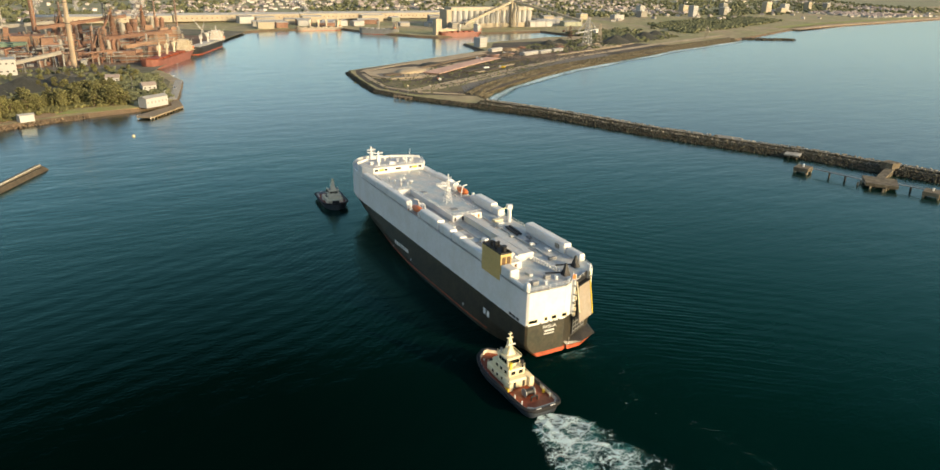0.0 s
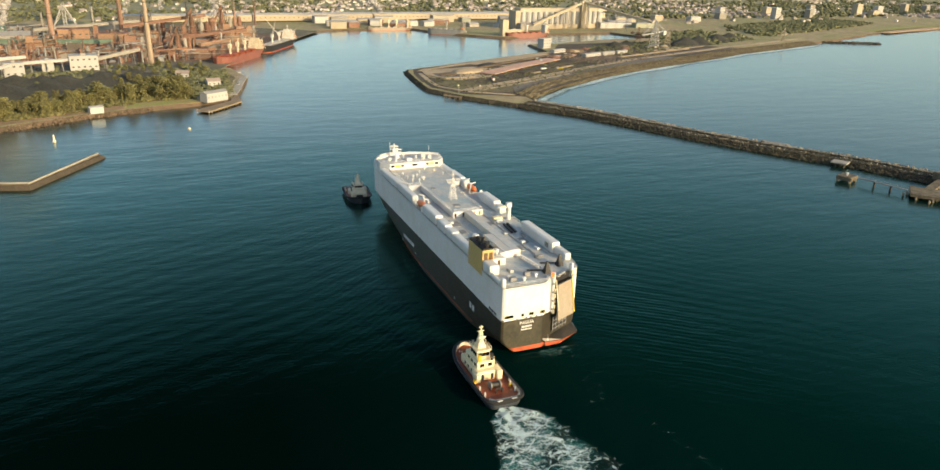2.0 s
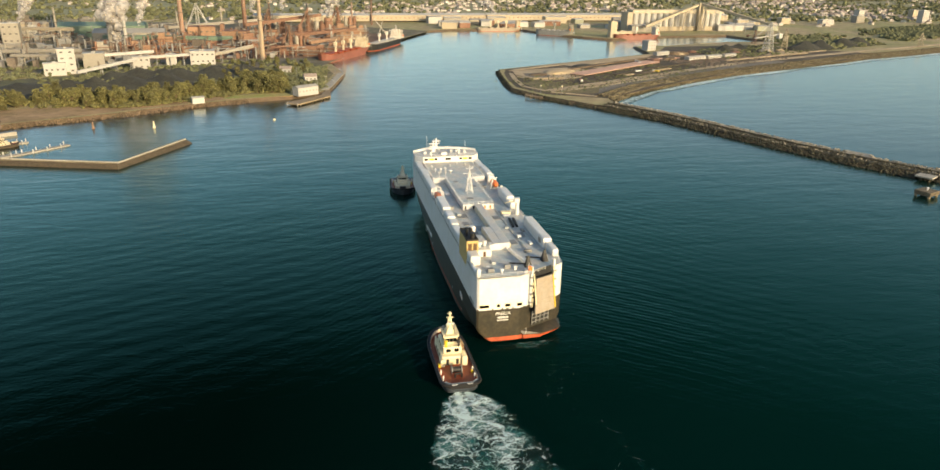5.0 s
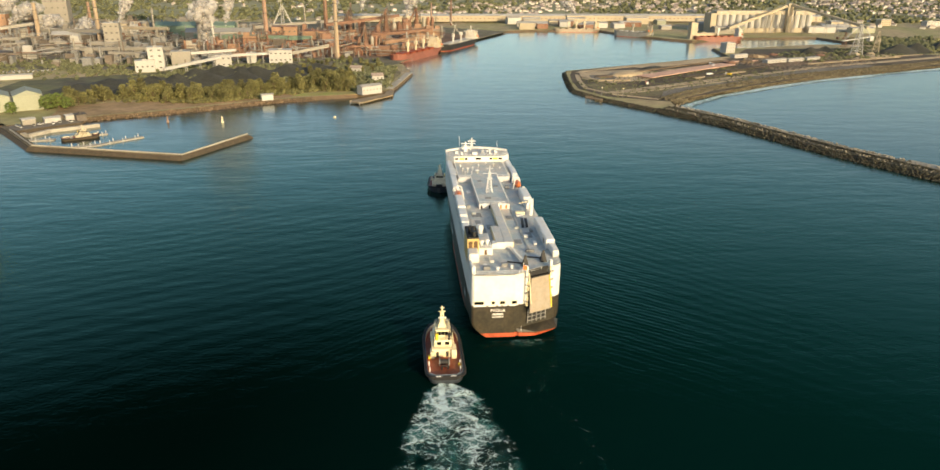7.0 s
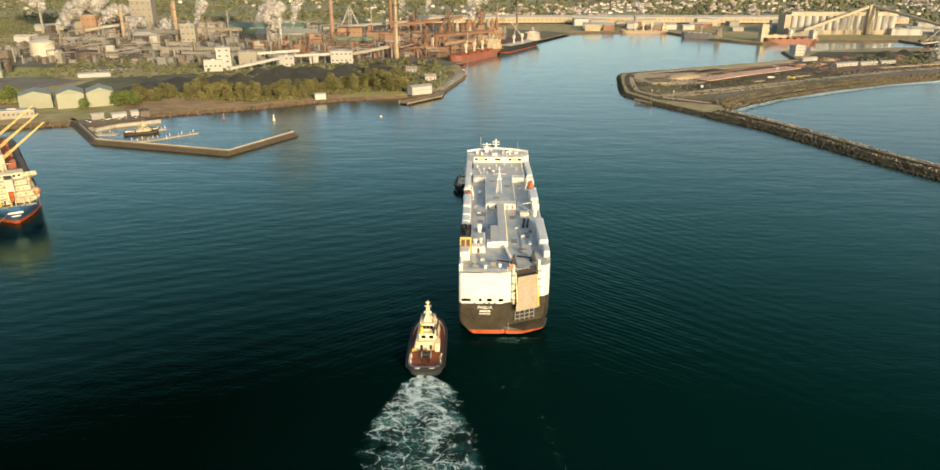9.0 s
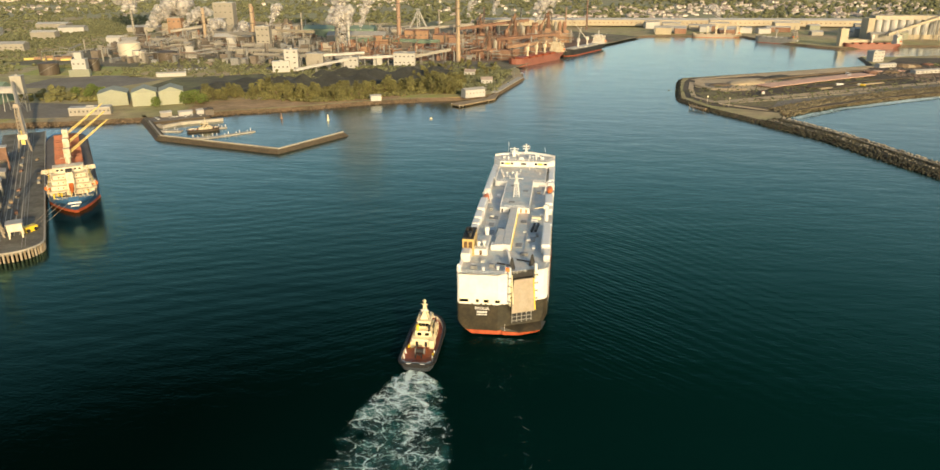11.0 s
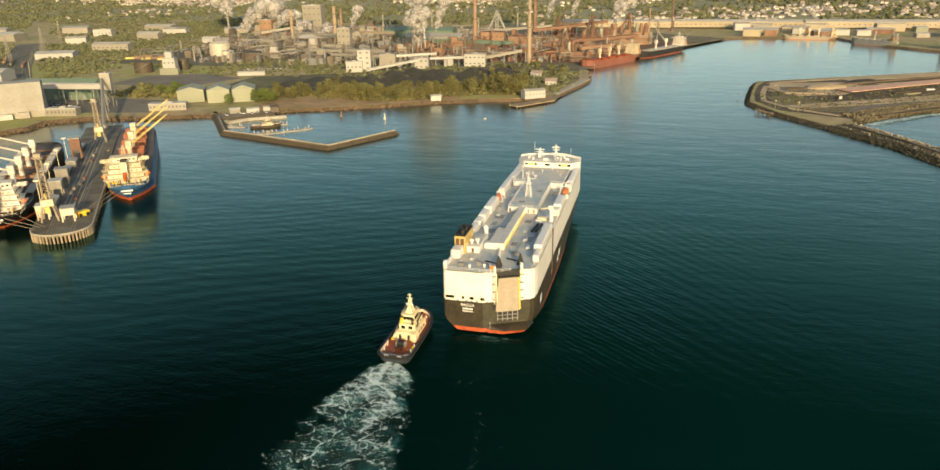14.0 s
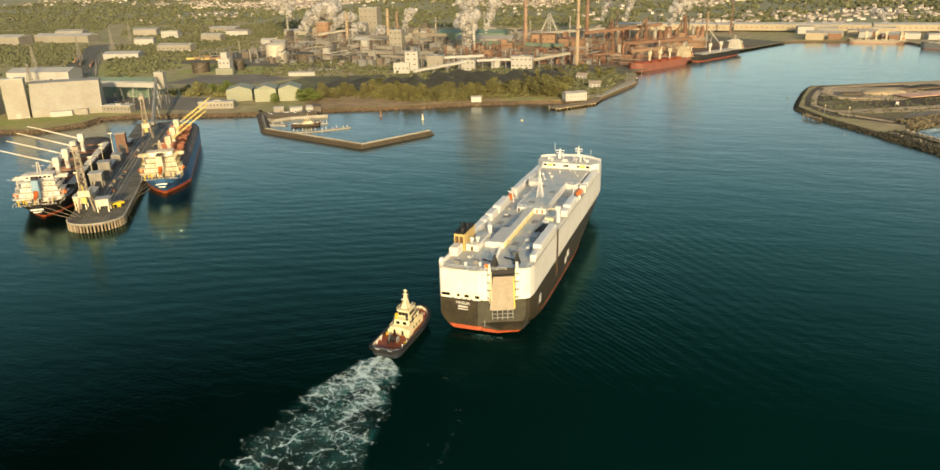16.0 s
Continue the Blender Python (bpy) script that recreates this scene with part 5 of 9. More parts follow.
        for y in (-2.4, 0.0, 2.4):
            bm = bmesh.new()
            box(bm, sx * 2.92 - 0.06, y + 1.8, 5.6, sx * 2.92 + 0.06, y + 2.9, 6.5)
            part("window", bm, GLASS, t)
        bm = bmesh.new()
        box(bm, sx * 1.3 - 0.7, -1.86, 5.5, sx * 1.3 + 0.7, -1.7, 6.6)
        part("window", bm, GLASS, t)
        bm = bmesh.new()
        fence(bm, [(sx * 2.4, 0.0, 10.05), (sx * 2.4, 5.6, 10.05)], 0.9, 1.2, 0.05)
        part("roof_rail", bm, CREAM, t)
        bm = bmesh.new()
        pillar(bm, sx * 1.7, 4.6, ((10.0, 0.3), (10.8, 0.25), (10.9, 0.45), (11.5, 0.4)), 8)
        part("searchlight", bm, STEEL, t)
        bm = bmesh.new()
        rod(bm, (sx * 1.6, 1.2, 10), (0, 2.4, 14.2), 0.09, 4)
        part("mast_stay", bm, SOOT, t)
    house = part("deckhouse", soft_box(-3.7, -5.5, 1.9, 3.7, 7.5, 4.9, 0.35), house_mat, t, "cream deckhouse")
    part("side_house", soft_box(2.5, -6.6, 1.9, 4.2, -2.5, 5.1, 0.2), house_mat, t)
    part("side_house", soft_box(-4.2, -6.4, 1.9, -2.9, -3.0, 4.4, 0.2), house_mat, t)
    for x in (-1.9, 1.2):
        bm = bmesh.new()
        box(bm, x - 0.45, -5.56, 2.2, x + 0.45, -5.4, 4.1)
        part("door", bm, SOOT, house)
    part("upper_house", soft_box(-2.9, -3.6, 4.8, 2.9, 5.8, 7.2, 0.3), house_mat, t)
    wheel = part("wheelhouse", soft_box(-2.3, -1.8, 7.1, 2.3, 3.8, 9.8, 0.3, 0.25), house_mat, t, "cream wheelhouse with dark windows")
    for x0, x1 in ((-1.75, -0.65), (-0.55, 0.55), (0.65, 1.75)):
        for y in (-1.75, 3.76):
            bm = bmesh.new()
            box(bm, x0, y - 0.06, 8.1, x1, y + 0.06, 9.25)
            part("window", bm, GLASS, wheel)
    for y0 in (-1.1, 0.3, 1.7):
        for sx in (-1, 1):
            bm = bmesh.new()
            box(bm, sx * 2.24 - 0.06, y0, 8.1, sx * 2.24 + 0.06, y0 + 1.1, 9.2)
            part("window", bm, GLASS, wheel)
    part("wheelhouse_roof", soft_box(-2.5, -2.0, 9.75, 2.5, 4.0, 10.05, 0.1), house_mat, wheel)
    bm = bmesh.new()
    bridge_rings(bm, [[bm.verts.new((sx * w, 1.0 + sy * w * 0.8, z)) for sx, sy in ((-1, -1), (1, -1), (1, 1), (-1, 1))] for z, w in ((10.0, 1.55), (11.6, 1.05), (13.2, 0.7), (15.0, 0.5))])
    m = part("mast", bm, house_mat, t, "cream box mast")
    bm = bmesh.new()
    pillar(bm, 0, 0.95, ((14.5, 0.35), (17.2, 0.22)), 8)
    part("topmast", bm, CREAM, m)
    bm = bmesh.new()
    for z, w in ((12.6, 1.3), (15.2, 1.1), (16.5, 0.7)):
        box(bm, -w, 0.75, z, w, 1.15, z + 0.22)
    part("yard", bm, CREAM, m)
    bm = bmesh.new()
    box(bm, -1.3, -0.1, 13.4, 1.3, 0.15, 13.75)
    part("radar_scanner", bm, WHITE, m)
    for x in (-2.0, 2.0):
        bm = bmesh.new()
        pillar(bm, x, -3.0, ((4.8, 0.55), (8.6, 0.5), (8.7, 0.6), (9.3, 0.55)), 10)
        part("exhaust", bm, BRIGHT if x < 0 else SOOT, t, "exhaust stack")
    bm = bmesh.new()
    rod(bm, (2.9, -0.5, 7.2), (3.3, 4.5, 8.6), 0.25, 6)
    rod(bm, (3.0, -0.5, 4.9), (2.9, -0.5, 7.4), 0.3, 6)
    part("boat_crane", bm, SOOT, t, "dark folding crane")
    bm = bmesh.new()
    rod(bm, (-1.3, -8.2, 3.0), (1.3, -8.2, 3.0), 0.95, 12)
    winch = part("towing_winch", bm, SOOT, t, "black towing winch")
    for x in (-1.5, 1.5):
        bm = bmesh.new()
        rod(bm, (x - 0.12, -8.2, 3.0), (x + 0.12, -8.2, 3.0), 1.35, 14)
        part("winch_flange", bm, STEEL, winch)
    bm = bmesh.new()
    for x in (-1.0, 1.0):
        rod(bm, (x, -11.2, 1.95), (x, -11.2, 3.4), 0.28, 6)
    rod(bm, (-1.2, -11.2, 3.3), (1.2, -11.2, 3.3), 0.26, 6)
    part("tow_bitt", bm, SOOT, t)
    bm = bmesh.new()
    rod(bm, (-1.5, 10.6, 3.7), (1.5, 10.6, 3.7), 0.9, 12)
    part("bow_winch", bm, SOOT, t)
    for x, y in ((-4.8, -12), (4.8, -12), (-4.9, -8.5), (4.9, -8.5), (-2.6, 12.8), (2.6, 12.8)):
        bm = bmesh.new()
        rod(bm, (x, y, 1.95), (x, y, 3.6), 0.22, 6)
        part("bollard", bm, WHITE, t)
    bm = bmesh.new()
    box(bm, -4.9, -4.6, 2.0, -4.3, -3.4, 3.0)
    box(bm, 4.3, -9.4, 2.0, 4.9, -8.8, 2.9)
    part("deck_locker", bm, BRIGHT, t, "yellow deck locker")
    bm = bmesh.new()
    fence(bm, [(-3.5, -5.3, 4.9), (3.5, -5.3, 4.9)], 1.0, 1.2, 0.05)
    fence(bm, [(-2.8, -3.4, 7.2), (2.8, -3.4, 7.2)], 1.0, 1.2, 0.05)
    fence(bm, [(-3.6, -5.2, 4.9), (-3.6, 7.2, 4.9)], 1.0, 1.6, 0.05)
    fence(bm, [(3.6, -5.2, 4.9), (3.6, 7.2, 4.9)], 1.0, 1.6, 0.05)
    part("rail", bm, CREAM, t)
    for o in t.children:
        if o.name.split(".")[0] in ("deckhouse", "side_house", "upper_house", "wheelhouse", "mast", "exhaust", "boat_crane", "rail"):
            o.location.y = 1.8
    return t


tug((-26.2, -9.8, 0), 0.5, "navy and cream harbour tug with a red deck following astern", TUGHULL, CREAM)
bow_tug = tug((-17.0, 181.5, 0), 174.0, "dark tug with a dull cream house pushing at the bow", TUGHULL, DIMCREAM)
bow_tug.scale = (1.1, 0.78, 0.8)

# wake of the tug
bm = bmesh.new()
layer = bm.verts.layers.float.new("foam")
rows = []
for j in range(110):
    s = j * 0.85
    cx, cy = -26.3 + 0.045 * s + 0.6 * math.sin(s * 0.11), -26.2 - s
    w = 2.6 + 5.6 * (1 - math.exp(-s / 4.5)) + 26 * (1 - math.exp(-s / 58))
    row = []
    for i in range(29):
        u = -1.25 + 2.5 * i / 28
        z = 0.22 + 0.5 * noise.noise(Vector((u * w * 0.3, s * 0.32, 1))) * max(0, 1 - s / 90)
        v = bm.verts.new((cx + u * w, cy, max(0.03, z)))
        edge = max(0.0, abs(u + 0.2 * noise.noise(Vector((s * 0.12, u, 3))) + 0.16 * noise.noise(Vector((s * 0.4, u * 3, 8)))) - 0.42) / 0.6
        rim = math.exp(-((abs(u) - 0.72) / 0.2) ** 2)
        jet = math.exp(-((abs(u * w) - 1.7 - 0.10 * s) / (0.9 + 0.07 * s)) ** 2)
        v[layer] = 0.24 * math.exp(-s / 16) + 0.7 * jet * math.exp(-s / 18) + 0.43 * math.exp(-s / 140) + 0.32 * rim + 0.26 * noise.noise(Vector((u * 2.2, s * 0.1, 9))) - 1.05 * edge ** 1.2 - 0.0012 * s
        row.append(v)
    rows.append(row)
for a, b in zip(rows, rows[1:]):
    for i in range(28):
        bm.faces.new((a[i], a[i + 1], b[i + 1], b[i]))
stuff("tug_wake", bm, FOAM, "broad churned white foam wake behind the tug", "wake", smooth=True)
bm = bmesh.new()
layer = bm.verts.layers.float.new("foam")
rows = []
for j in range(110):
    s = j * 0.85
    row = []
    for i in range(25):
        u = -1.2 + 2.4 * i / 24
        v = bm.verts.new((1.0 + 0.14 * s + u * (12.5 + 0.02 * s), -0.4 - s, 0.05 + 0.02 * (i % 2)))
        v[layer] = 0.5 * math.exp(-s / 4.0) - 0.16 - 0.8 * max(0.0, abs(u) - 0.5) - 0.0008 * s + 0.34 * noise.noise(Vector((u * 3.4, s * 0.05, 5)))
        row.append(v)
    rows.append(row)
for a, b in zip(rows, rows[1:]):
    for i in range(24):
        bm.faces.new((a[i], a[i + 1], b[i + 1], b[i]))
stuff("ship_wash", bm, THINFOAM, "thin streaks of foam below the transom", "wake", smooth=True)

# ---- land things: kinds ----
Z0 = 3.2


def building(name, x, y, w, d, h, turn, wall, top, label, category, rise=0.0, along="x", panes=0, pane_mat=None, group="", z=Z0, doors=0, storeys=1):
    """A house or shed, with its own roof, window panes and doors on the side towards the water."""
    b = thing(name, (x, y, z), label, category, group, turn=turn)
    bm = bmesh.new()
    box(bm, -w / 2, -d / 2, -0.4, w / 2, d / 2, h)
    if rise:
        pts = [(-w / 2, 0), (w / 2, 0)] if along == "x" else [(0, -d / 2), (0, d / 2)]
        for s in (-1, 1):
            v = [(s * w / 2, -d / 2, h), (s * w / 2, d / 2, h), (s * w / 2, 0, h + rise - 0.3)] if along == "x" else [(-w / 2, s * d / 2, h), (w / 2, s * d / 2, h), (0, s * d / 2, h + rise - 0.3)]
            bm.faces.new([bm.verts.new(p) for p in v])
    body = part("wall", bm, wall, b)
    bm = bmesh.new()
    if rise:
        roof(bm, -w / 2, -d / 2, h, w / 2, d / 2, rise, along)
    else:
        box(bm, -w / 2 - 0.3, -d / 2 - 0.3, h - 0.2, w / 2 + 0.3, d / 2 + 0.3, h + 0.5)
        box(bm, -w * 0.1, -d * 0.1, h + 0.4, w * 0.1, d * 0.1, h + 1.6)
    part("roof", bm, top, b)
    for s in range(storeys):
        for i in range(panes):
            u = -w / 2 + w * (i + 0.5) / panes
            k = min(1.4, w / panes * 0.2)
            z0 = h * (s + 0.42) / storeys
            bm = bmesh.new()
            box(bm, u - k, -d / 2 - 0.08, z0, u + k, -d / 2 + 0.1, z0 + min(1.6, h / storeys * 0.26))
            part("window", bm, pane_mat or DIMGLASS, b)
    for i in range(doors):
        u = -w / 2 + w * (i + 0.5) / doors
        bm = bmesh.new()
        box(bm, u - 1.8, -d / 2 - 0.1, 0, u + 1.8, -d / 2 + 0.1, min(h * 0.7, 4.5))
        part("roller_door", bm, GREYROOF, b)
    return b


def chimney(x, y, h, r0, r1, mat, label, rings=(0.55, 0.8, 0.97), z=Z0):
    c = thing("chimney", (x, y, z), label, "chimney", "works chimneys")
    bm = bmesh.new()
    pillar(bm, 0, 0, ((-0.5, r0 * 1.15), (2, r0 * 1.1), (2.2, r0), (h, r1)), 18)
    part("shaft", bm, mat, c)
    for k in rings:
        bm = bmesh.new()
        r = r0 + (r1 - r0) * k
        pillar(bm, 0, 0, ((h * k, r + 0.5), (h * k + 0.9, r + 0.5)), 18)
        part("gallery", bm, DARKWORKS if k < 0.9 else mat, c)
    bm = bmesh.new()
    rod(bm, (0, -r0 - 0.25, 1), (0, -r1 - 0.25, h), 0.22, 4)
    part("ladder", bm, STEEL, c)
    return c


def tank(x, y, r, h, mat, label, dome=0.12):
    t = thing("storage_tank", (x, y, Z0), label, "tank", "storage tanks")
    bm = bmesh.new()
    pillar(bm, 0, 0, ((-0.3, r), (h, r)), 28)
    part("shell", bm, mat, t)
    bm = bmesh.new()
    pillar(bm, 0, 0, ((h - 0.05, r + 0.15), (h + 0.3, r + 0.1), (h + r * dome * 0.7, r * 0.6), (h + r * dome, 0.3)), 28)
    part("dome", bm, mat, t)
    bm = bmesh.new()
    for i in range(9):
        a = i * 0.28 - 2.6
        rod(bm, ((r + 0.4) * math.cos(a), (r + 0.4) * math.sin(a), h * i / 9), ((r + 0.4) * math.cos(a + 0.28), (r + 0.4) * math.sin(a + 0.28), h * (i + 1) / 9), 0.22, 4)
    part("stair", bm, STEEL, t)
    return t


def conveyor(a, b, width, label, mat=CLAD, legs=4):
    """An enclosed conveyor gallery on trestles from a to b."""
    a, b = Vector(a), Vector(b)
    mid = (a + b) / 2
    c = thing("conveyor", (mid.x, mid.y, Z0), label, "conveyor", "conveyors")
    a, b = a - Vector((mid.x, mid.y, Z0)), b - Vector((mid.x, mid.y, Z0))
    side = Vector((-(b - a).y, (b - a).x, 0)).normalized() * width / 2
    up = Vector((0, 0, width * 0.9))
    bm = bmesh.new()
    bridge_rings(bm, [[bm.verts.new(p + q) for q in (side, side + up, up * 1.25, up - side, -side)] for p in (a, b)])
    part("gallery", bm, mat, c)
    for i in range(legs):
        p = a.lerp(b, (i + 0.5) / legs)
        bm = bmesh.new()
        for s in (-1, 1):
            rod(bm, (p.x + side.x * s * 1.5, p.y + side.y * s * 1.5, -0.3), p + side * s * 0.8, 0.4, 5)
        rod(bm, (p.x + side.x * 1.25, p.y + side.y * 1.25, p.z * 0.5), (p.x - side.x * 1.25, p.y - side.y * 1.25, p.z * 0.5), 0.3, 4)
        part("trestle", bm, STEEL, c)
    return c


def lattice(bm, x, y, z0, z1, w0, w1, bays, r=0.25):
    """A square lattice column."""
    for i in range(bays):
        k0, k1 = i / bays, (i + 1) / bays
        a, b = [w0 + (w1 - w0) * k for k in (k0, k1)]
        za, zb = [z0 + (z1 - z0) * k for k in (k0, k1)]
        low = [(x + sx * a, y + sy * a, za) for sx, sy in ((-1, -1), (1, -1), (1, 1), (-1, 1))]
        top = [(x + sx * b, y + sy * b, zb) for sx, sy in ((-1, -1), (1, -1), (1, 1), (-1, 1))]
        for n in range(4):
            rod(bm, low[n], top[n], r, 4)
            rod(bm, low[n], top[(n + 1) % 4], r * 0.6, 3)
            rod(bm, top[n], top[(n + 1) % 4], r * 0.6, 3)


def pylon(x, y, h):
    p = thing("power_pylon", (x, y, Z0), "grey steel lattice power pylon in scrub", "pylon", "power pylons")
    bm = bmesh.new()
    lattice(bm, 0, 0, -0.3, h * 0.6, 3.0, 1.1, 5, 0.34)
    lattice(bm, 0, 0, h * 0.6, h, 1.1, 0.5, 4, 0.28)
    part("mast", bm, CLAD, p)
    for k in (0.65, 0.78, 0.91):
        bm = bmesh.new()
        rod(bm, (-3.6, 0, h * k), (3.6, 0, h * k), 0.22, 4)
        rod(bm, (-3.6, 0, h * k), (0, 0, h * k + 1.4), 0.12, 3)
        rod(bm, (3.6, 0, h * k), (0, 0, h * k + 1.4), 0.12, 3)
        part("arm", bm, STEEL, p)


def plume(x, y, z, h, lean, width, seed, label="drifting plume of white steam"):
    """A column of small torn puffs that widens as it rises."""
    rng = np.random.default_rng(seed)
    ico = bmesh.new()
    bmesh.ops.create_icosphere(ico, subdivisions=2, radius=1.0)
    base = np.array([v.co[:] for v in ico.verts])
    tri = np.array([[v.index for v in f.verts] for f in ico.faces])
    ico.free()
    n = 150
    k = rng.random(n) ** 0.8
    w = width * (0.28 + 0.9 * k)
    c = np.column_stack((lean[0] * k, lean[1] * k, h * k)) + rng.normal(size=(n, 3)) * w[:, None] * np.array((0.34, 0.34, 0.14))
    r = w * rng.uniform(0.16, 0.5, n)
    verts = c[:, None, :] + base[None] * r[:, None, None] * rng.uniform(0.8, 1.2, (n, len(base), 1))
    faces = (tri[None] + (np.arange(n) * len(base))[:, None, None]).reshape(-1, 3)
    me = bpy.data.meshes.new("steam_plume")
    me.from_pydata(verts.reshape(-1, 3).tolist(), [], faces.tolist())
    me.materials.append(STEAM)
    me.polygons.foreach_set("use_smooth", [True] * len(me.polygons))
    ob = new("steam_plume", me)
    ob.matrix_basis = pose(x, y, z)
    tagged(ob, label, "steam", kind="stuff")


def coal_pile(x, y, l, w, h, turn, seed):
    bm = bmesh.new()
    rng = random.Random(seed)
    rows = []
    for j in range(9):
        k = j / 8
        row = []
        for i in range(25):
            u = -1 + 2 * i / 24
            v = -1 + 2 * k
            ridge = max(0.0, 1 - abs(v)) * max(0.0, 1 - max(0.0, abs(u) - 0.55) / 0.45)
            z = h * min(ridge, 0.93) * (0.76 + 0.24 * math.cos(u * 8.2 + seed)) + 0.7 * noise.noise(Vector((u * 9 + seed, v * 4, seed))) * (ridge > 0.05)
            row.append(bm.verts.new((u * l / 2, v * w / 2, z - 0.3)))
        rows.append(row)
    for a, b in zip(rows, rows[1:]):
        for i in range(24):
            bm.faces.new((a[i], a[i + 1], b[i + 1], b[i]))
    ob = new("coal_stockpile", finish("coal_stockpile", bm, COAL))
    ob.matrix_basis = pose(x, y, Z0, 0, 0, turn)
    tagged(ob, "long black stockpile of coal behind the trees", "coal pile", "coal stockpiles")


TREES = []
for seed, (h, spread) in enumerate(((11.5, 4.6), (9.0, 4.2), (13.5, 5.2), (7.0, 3.6), (10.0, 5.6))):
    rng = random.Random(40 + seed)
    t = thing("tree", (0, 0, -200), "bushy olive-green shore tree" if seed < 4 else "round bright green tree beside the sheds", "tree", "shore trees")
    bm = bmesh.new()
    rings, p = [], Vector((0, 0, -0.5))
    for i in range(5):
        rings.append(ring(bm, p, 0.42 * (1 - i * 0.17), 7))
        p = p + Vector((rng.uniform(-0.4, 0.4), rng.uniform(-0.4, 0.4), h * 0.16))
    bridge_rings(bm, rings)
    for i in range(6):
        a = i * 1.05 + rng.random()
        z = h * rng.uniform(0.25, 0.5)
        rod(bm, (0, 0, z), (math.cos(a) * spread * 0.6, math.sin(a) * spread * 0.6, z + h * 0.28), 0.16, 4, 0.06)
    part("trunk", bm, BARK, t)
    bm = bmesh.new()
    for i in range(120):
        a, k = rng.uniform(0, 6.283), math.sqrt(rng.random())
        z = rng.uniform(0.16, 1.0)
        w = spread * (1.0 - 0.75 * max(0.0, z - 0.5) ** 1.2 * 1.5) * (0.8 + 0.25 * math.sin(a * 3 + seed))
        blob(bm, (math.cos(a) * w * k, math.sin(a) * w * k, h * z * 0.94), rng.uniform(0.45, 0.95), 0.75, 0.38, 1, rng)
    part("crown", bm, LEAF if seed < 4 else GREENLEAF, t)
    TREES.append(t)


def tree(x, y, size, kind, z=Z0):
    rng = random.Random(int(x * 13 + y * 7))
    ob = copy_thing(TREES[kind], pose(x, y, z, 0, 0, rng.uniform(0, 360)) @ Matrix.Diagonal((size, size, size * rng.uniform(0.9, 1.1), 1)))
    ob.scale = (size, size, size)
    return ob


# ---- bulk carriers ----
SHIPCREAM = material("weathered_cream_ship_paint", (0.66, 0.60, 0.46), 0.5, vary=0.15, stain=0.3, other=(0.48, 0.38, 0.25))
SHIPWHITE = material("weathered_white_ship_paint", (0.68, 0.66, 0.61), 0.5, vary=0.15, stain=0.3, other=(0.50, 0.43, 0.34))
HATCHRED = material("red_oxide_hatch_paint", (0.34, 0.12, 0.065), 0.7, vary=0.25, stain=0.2)
PALEBLUE = material("pale_blue_funnel_paint", (0.20, 0.33, 0.45), 0.5, vary=0.12)
JIB = material("faded_yellow_jib_paint", (0.66, 0.52, 0.16), 0.5, vary=0.15)
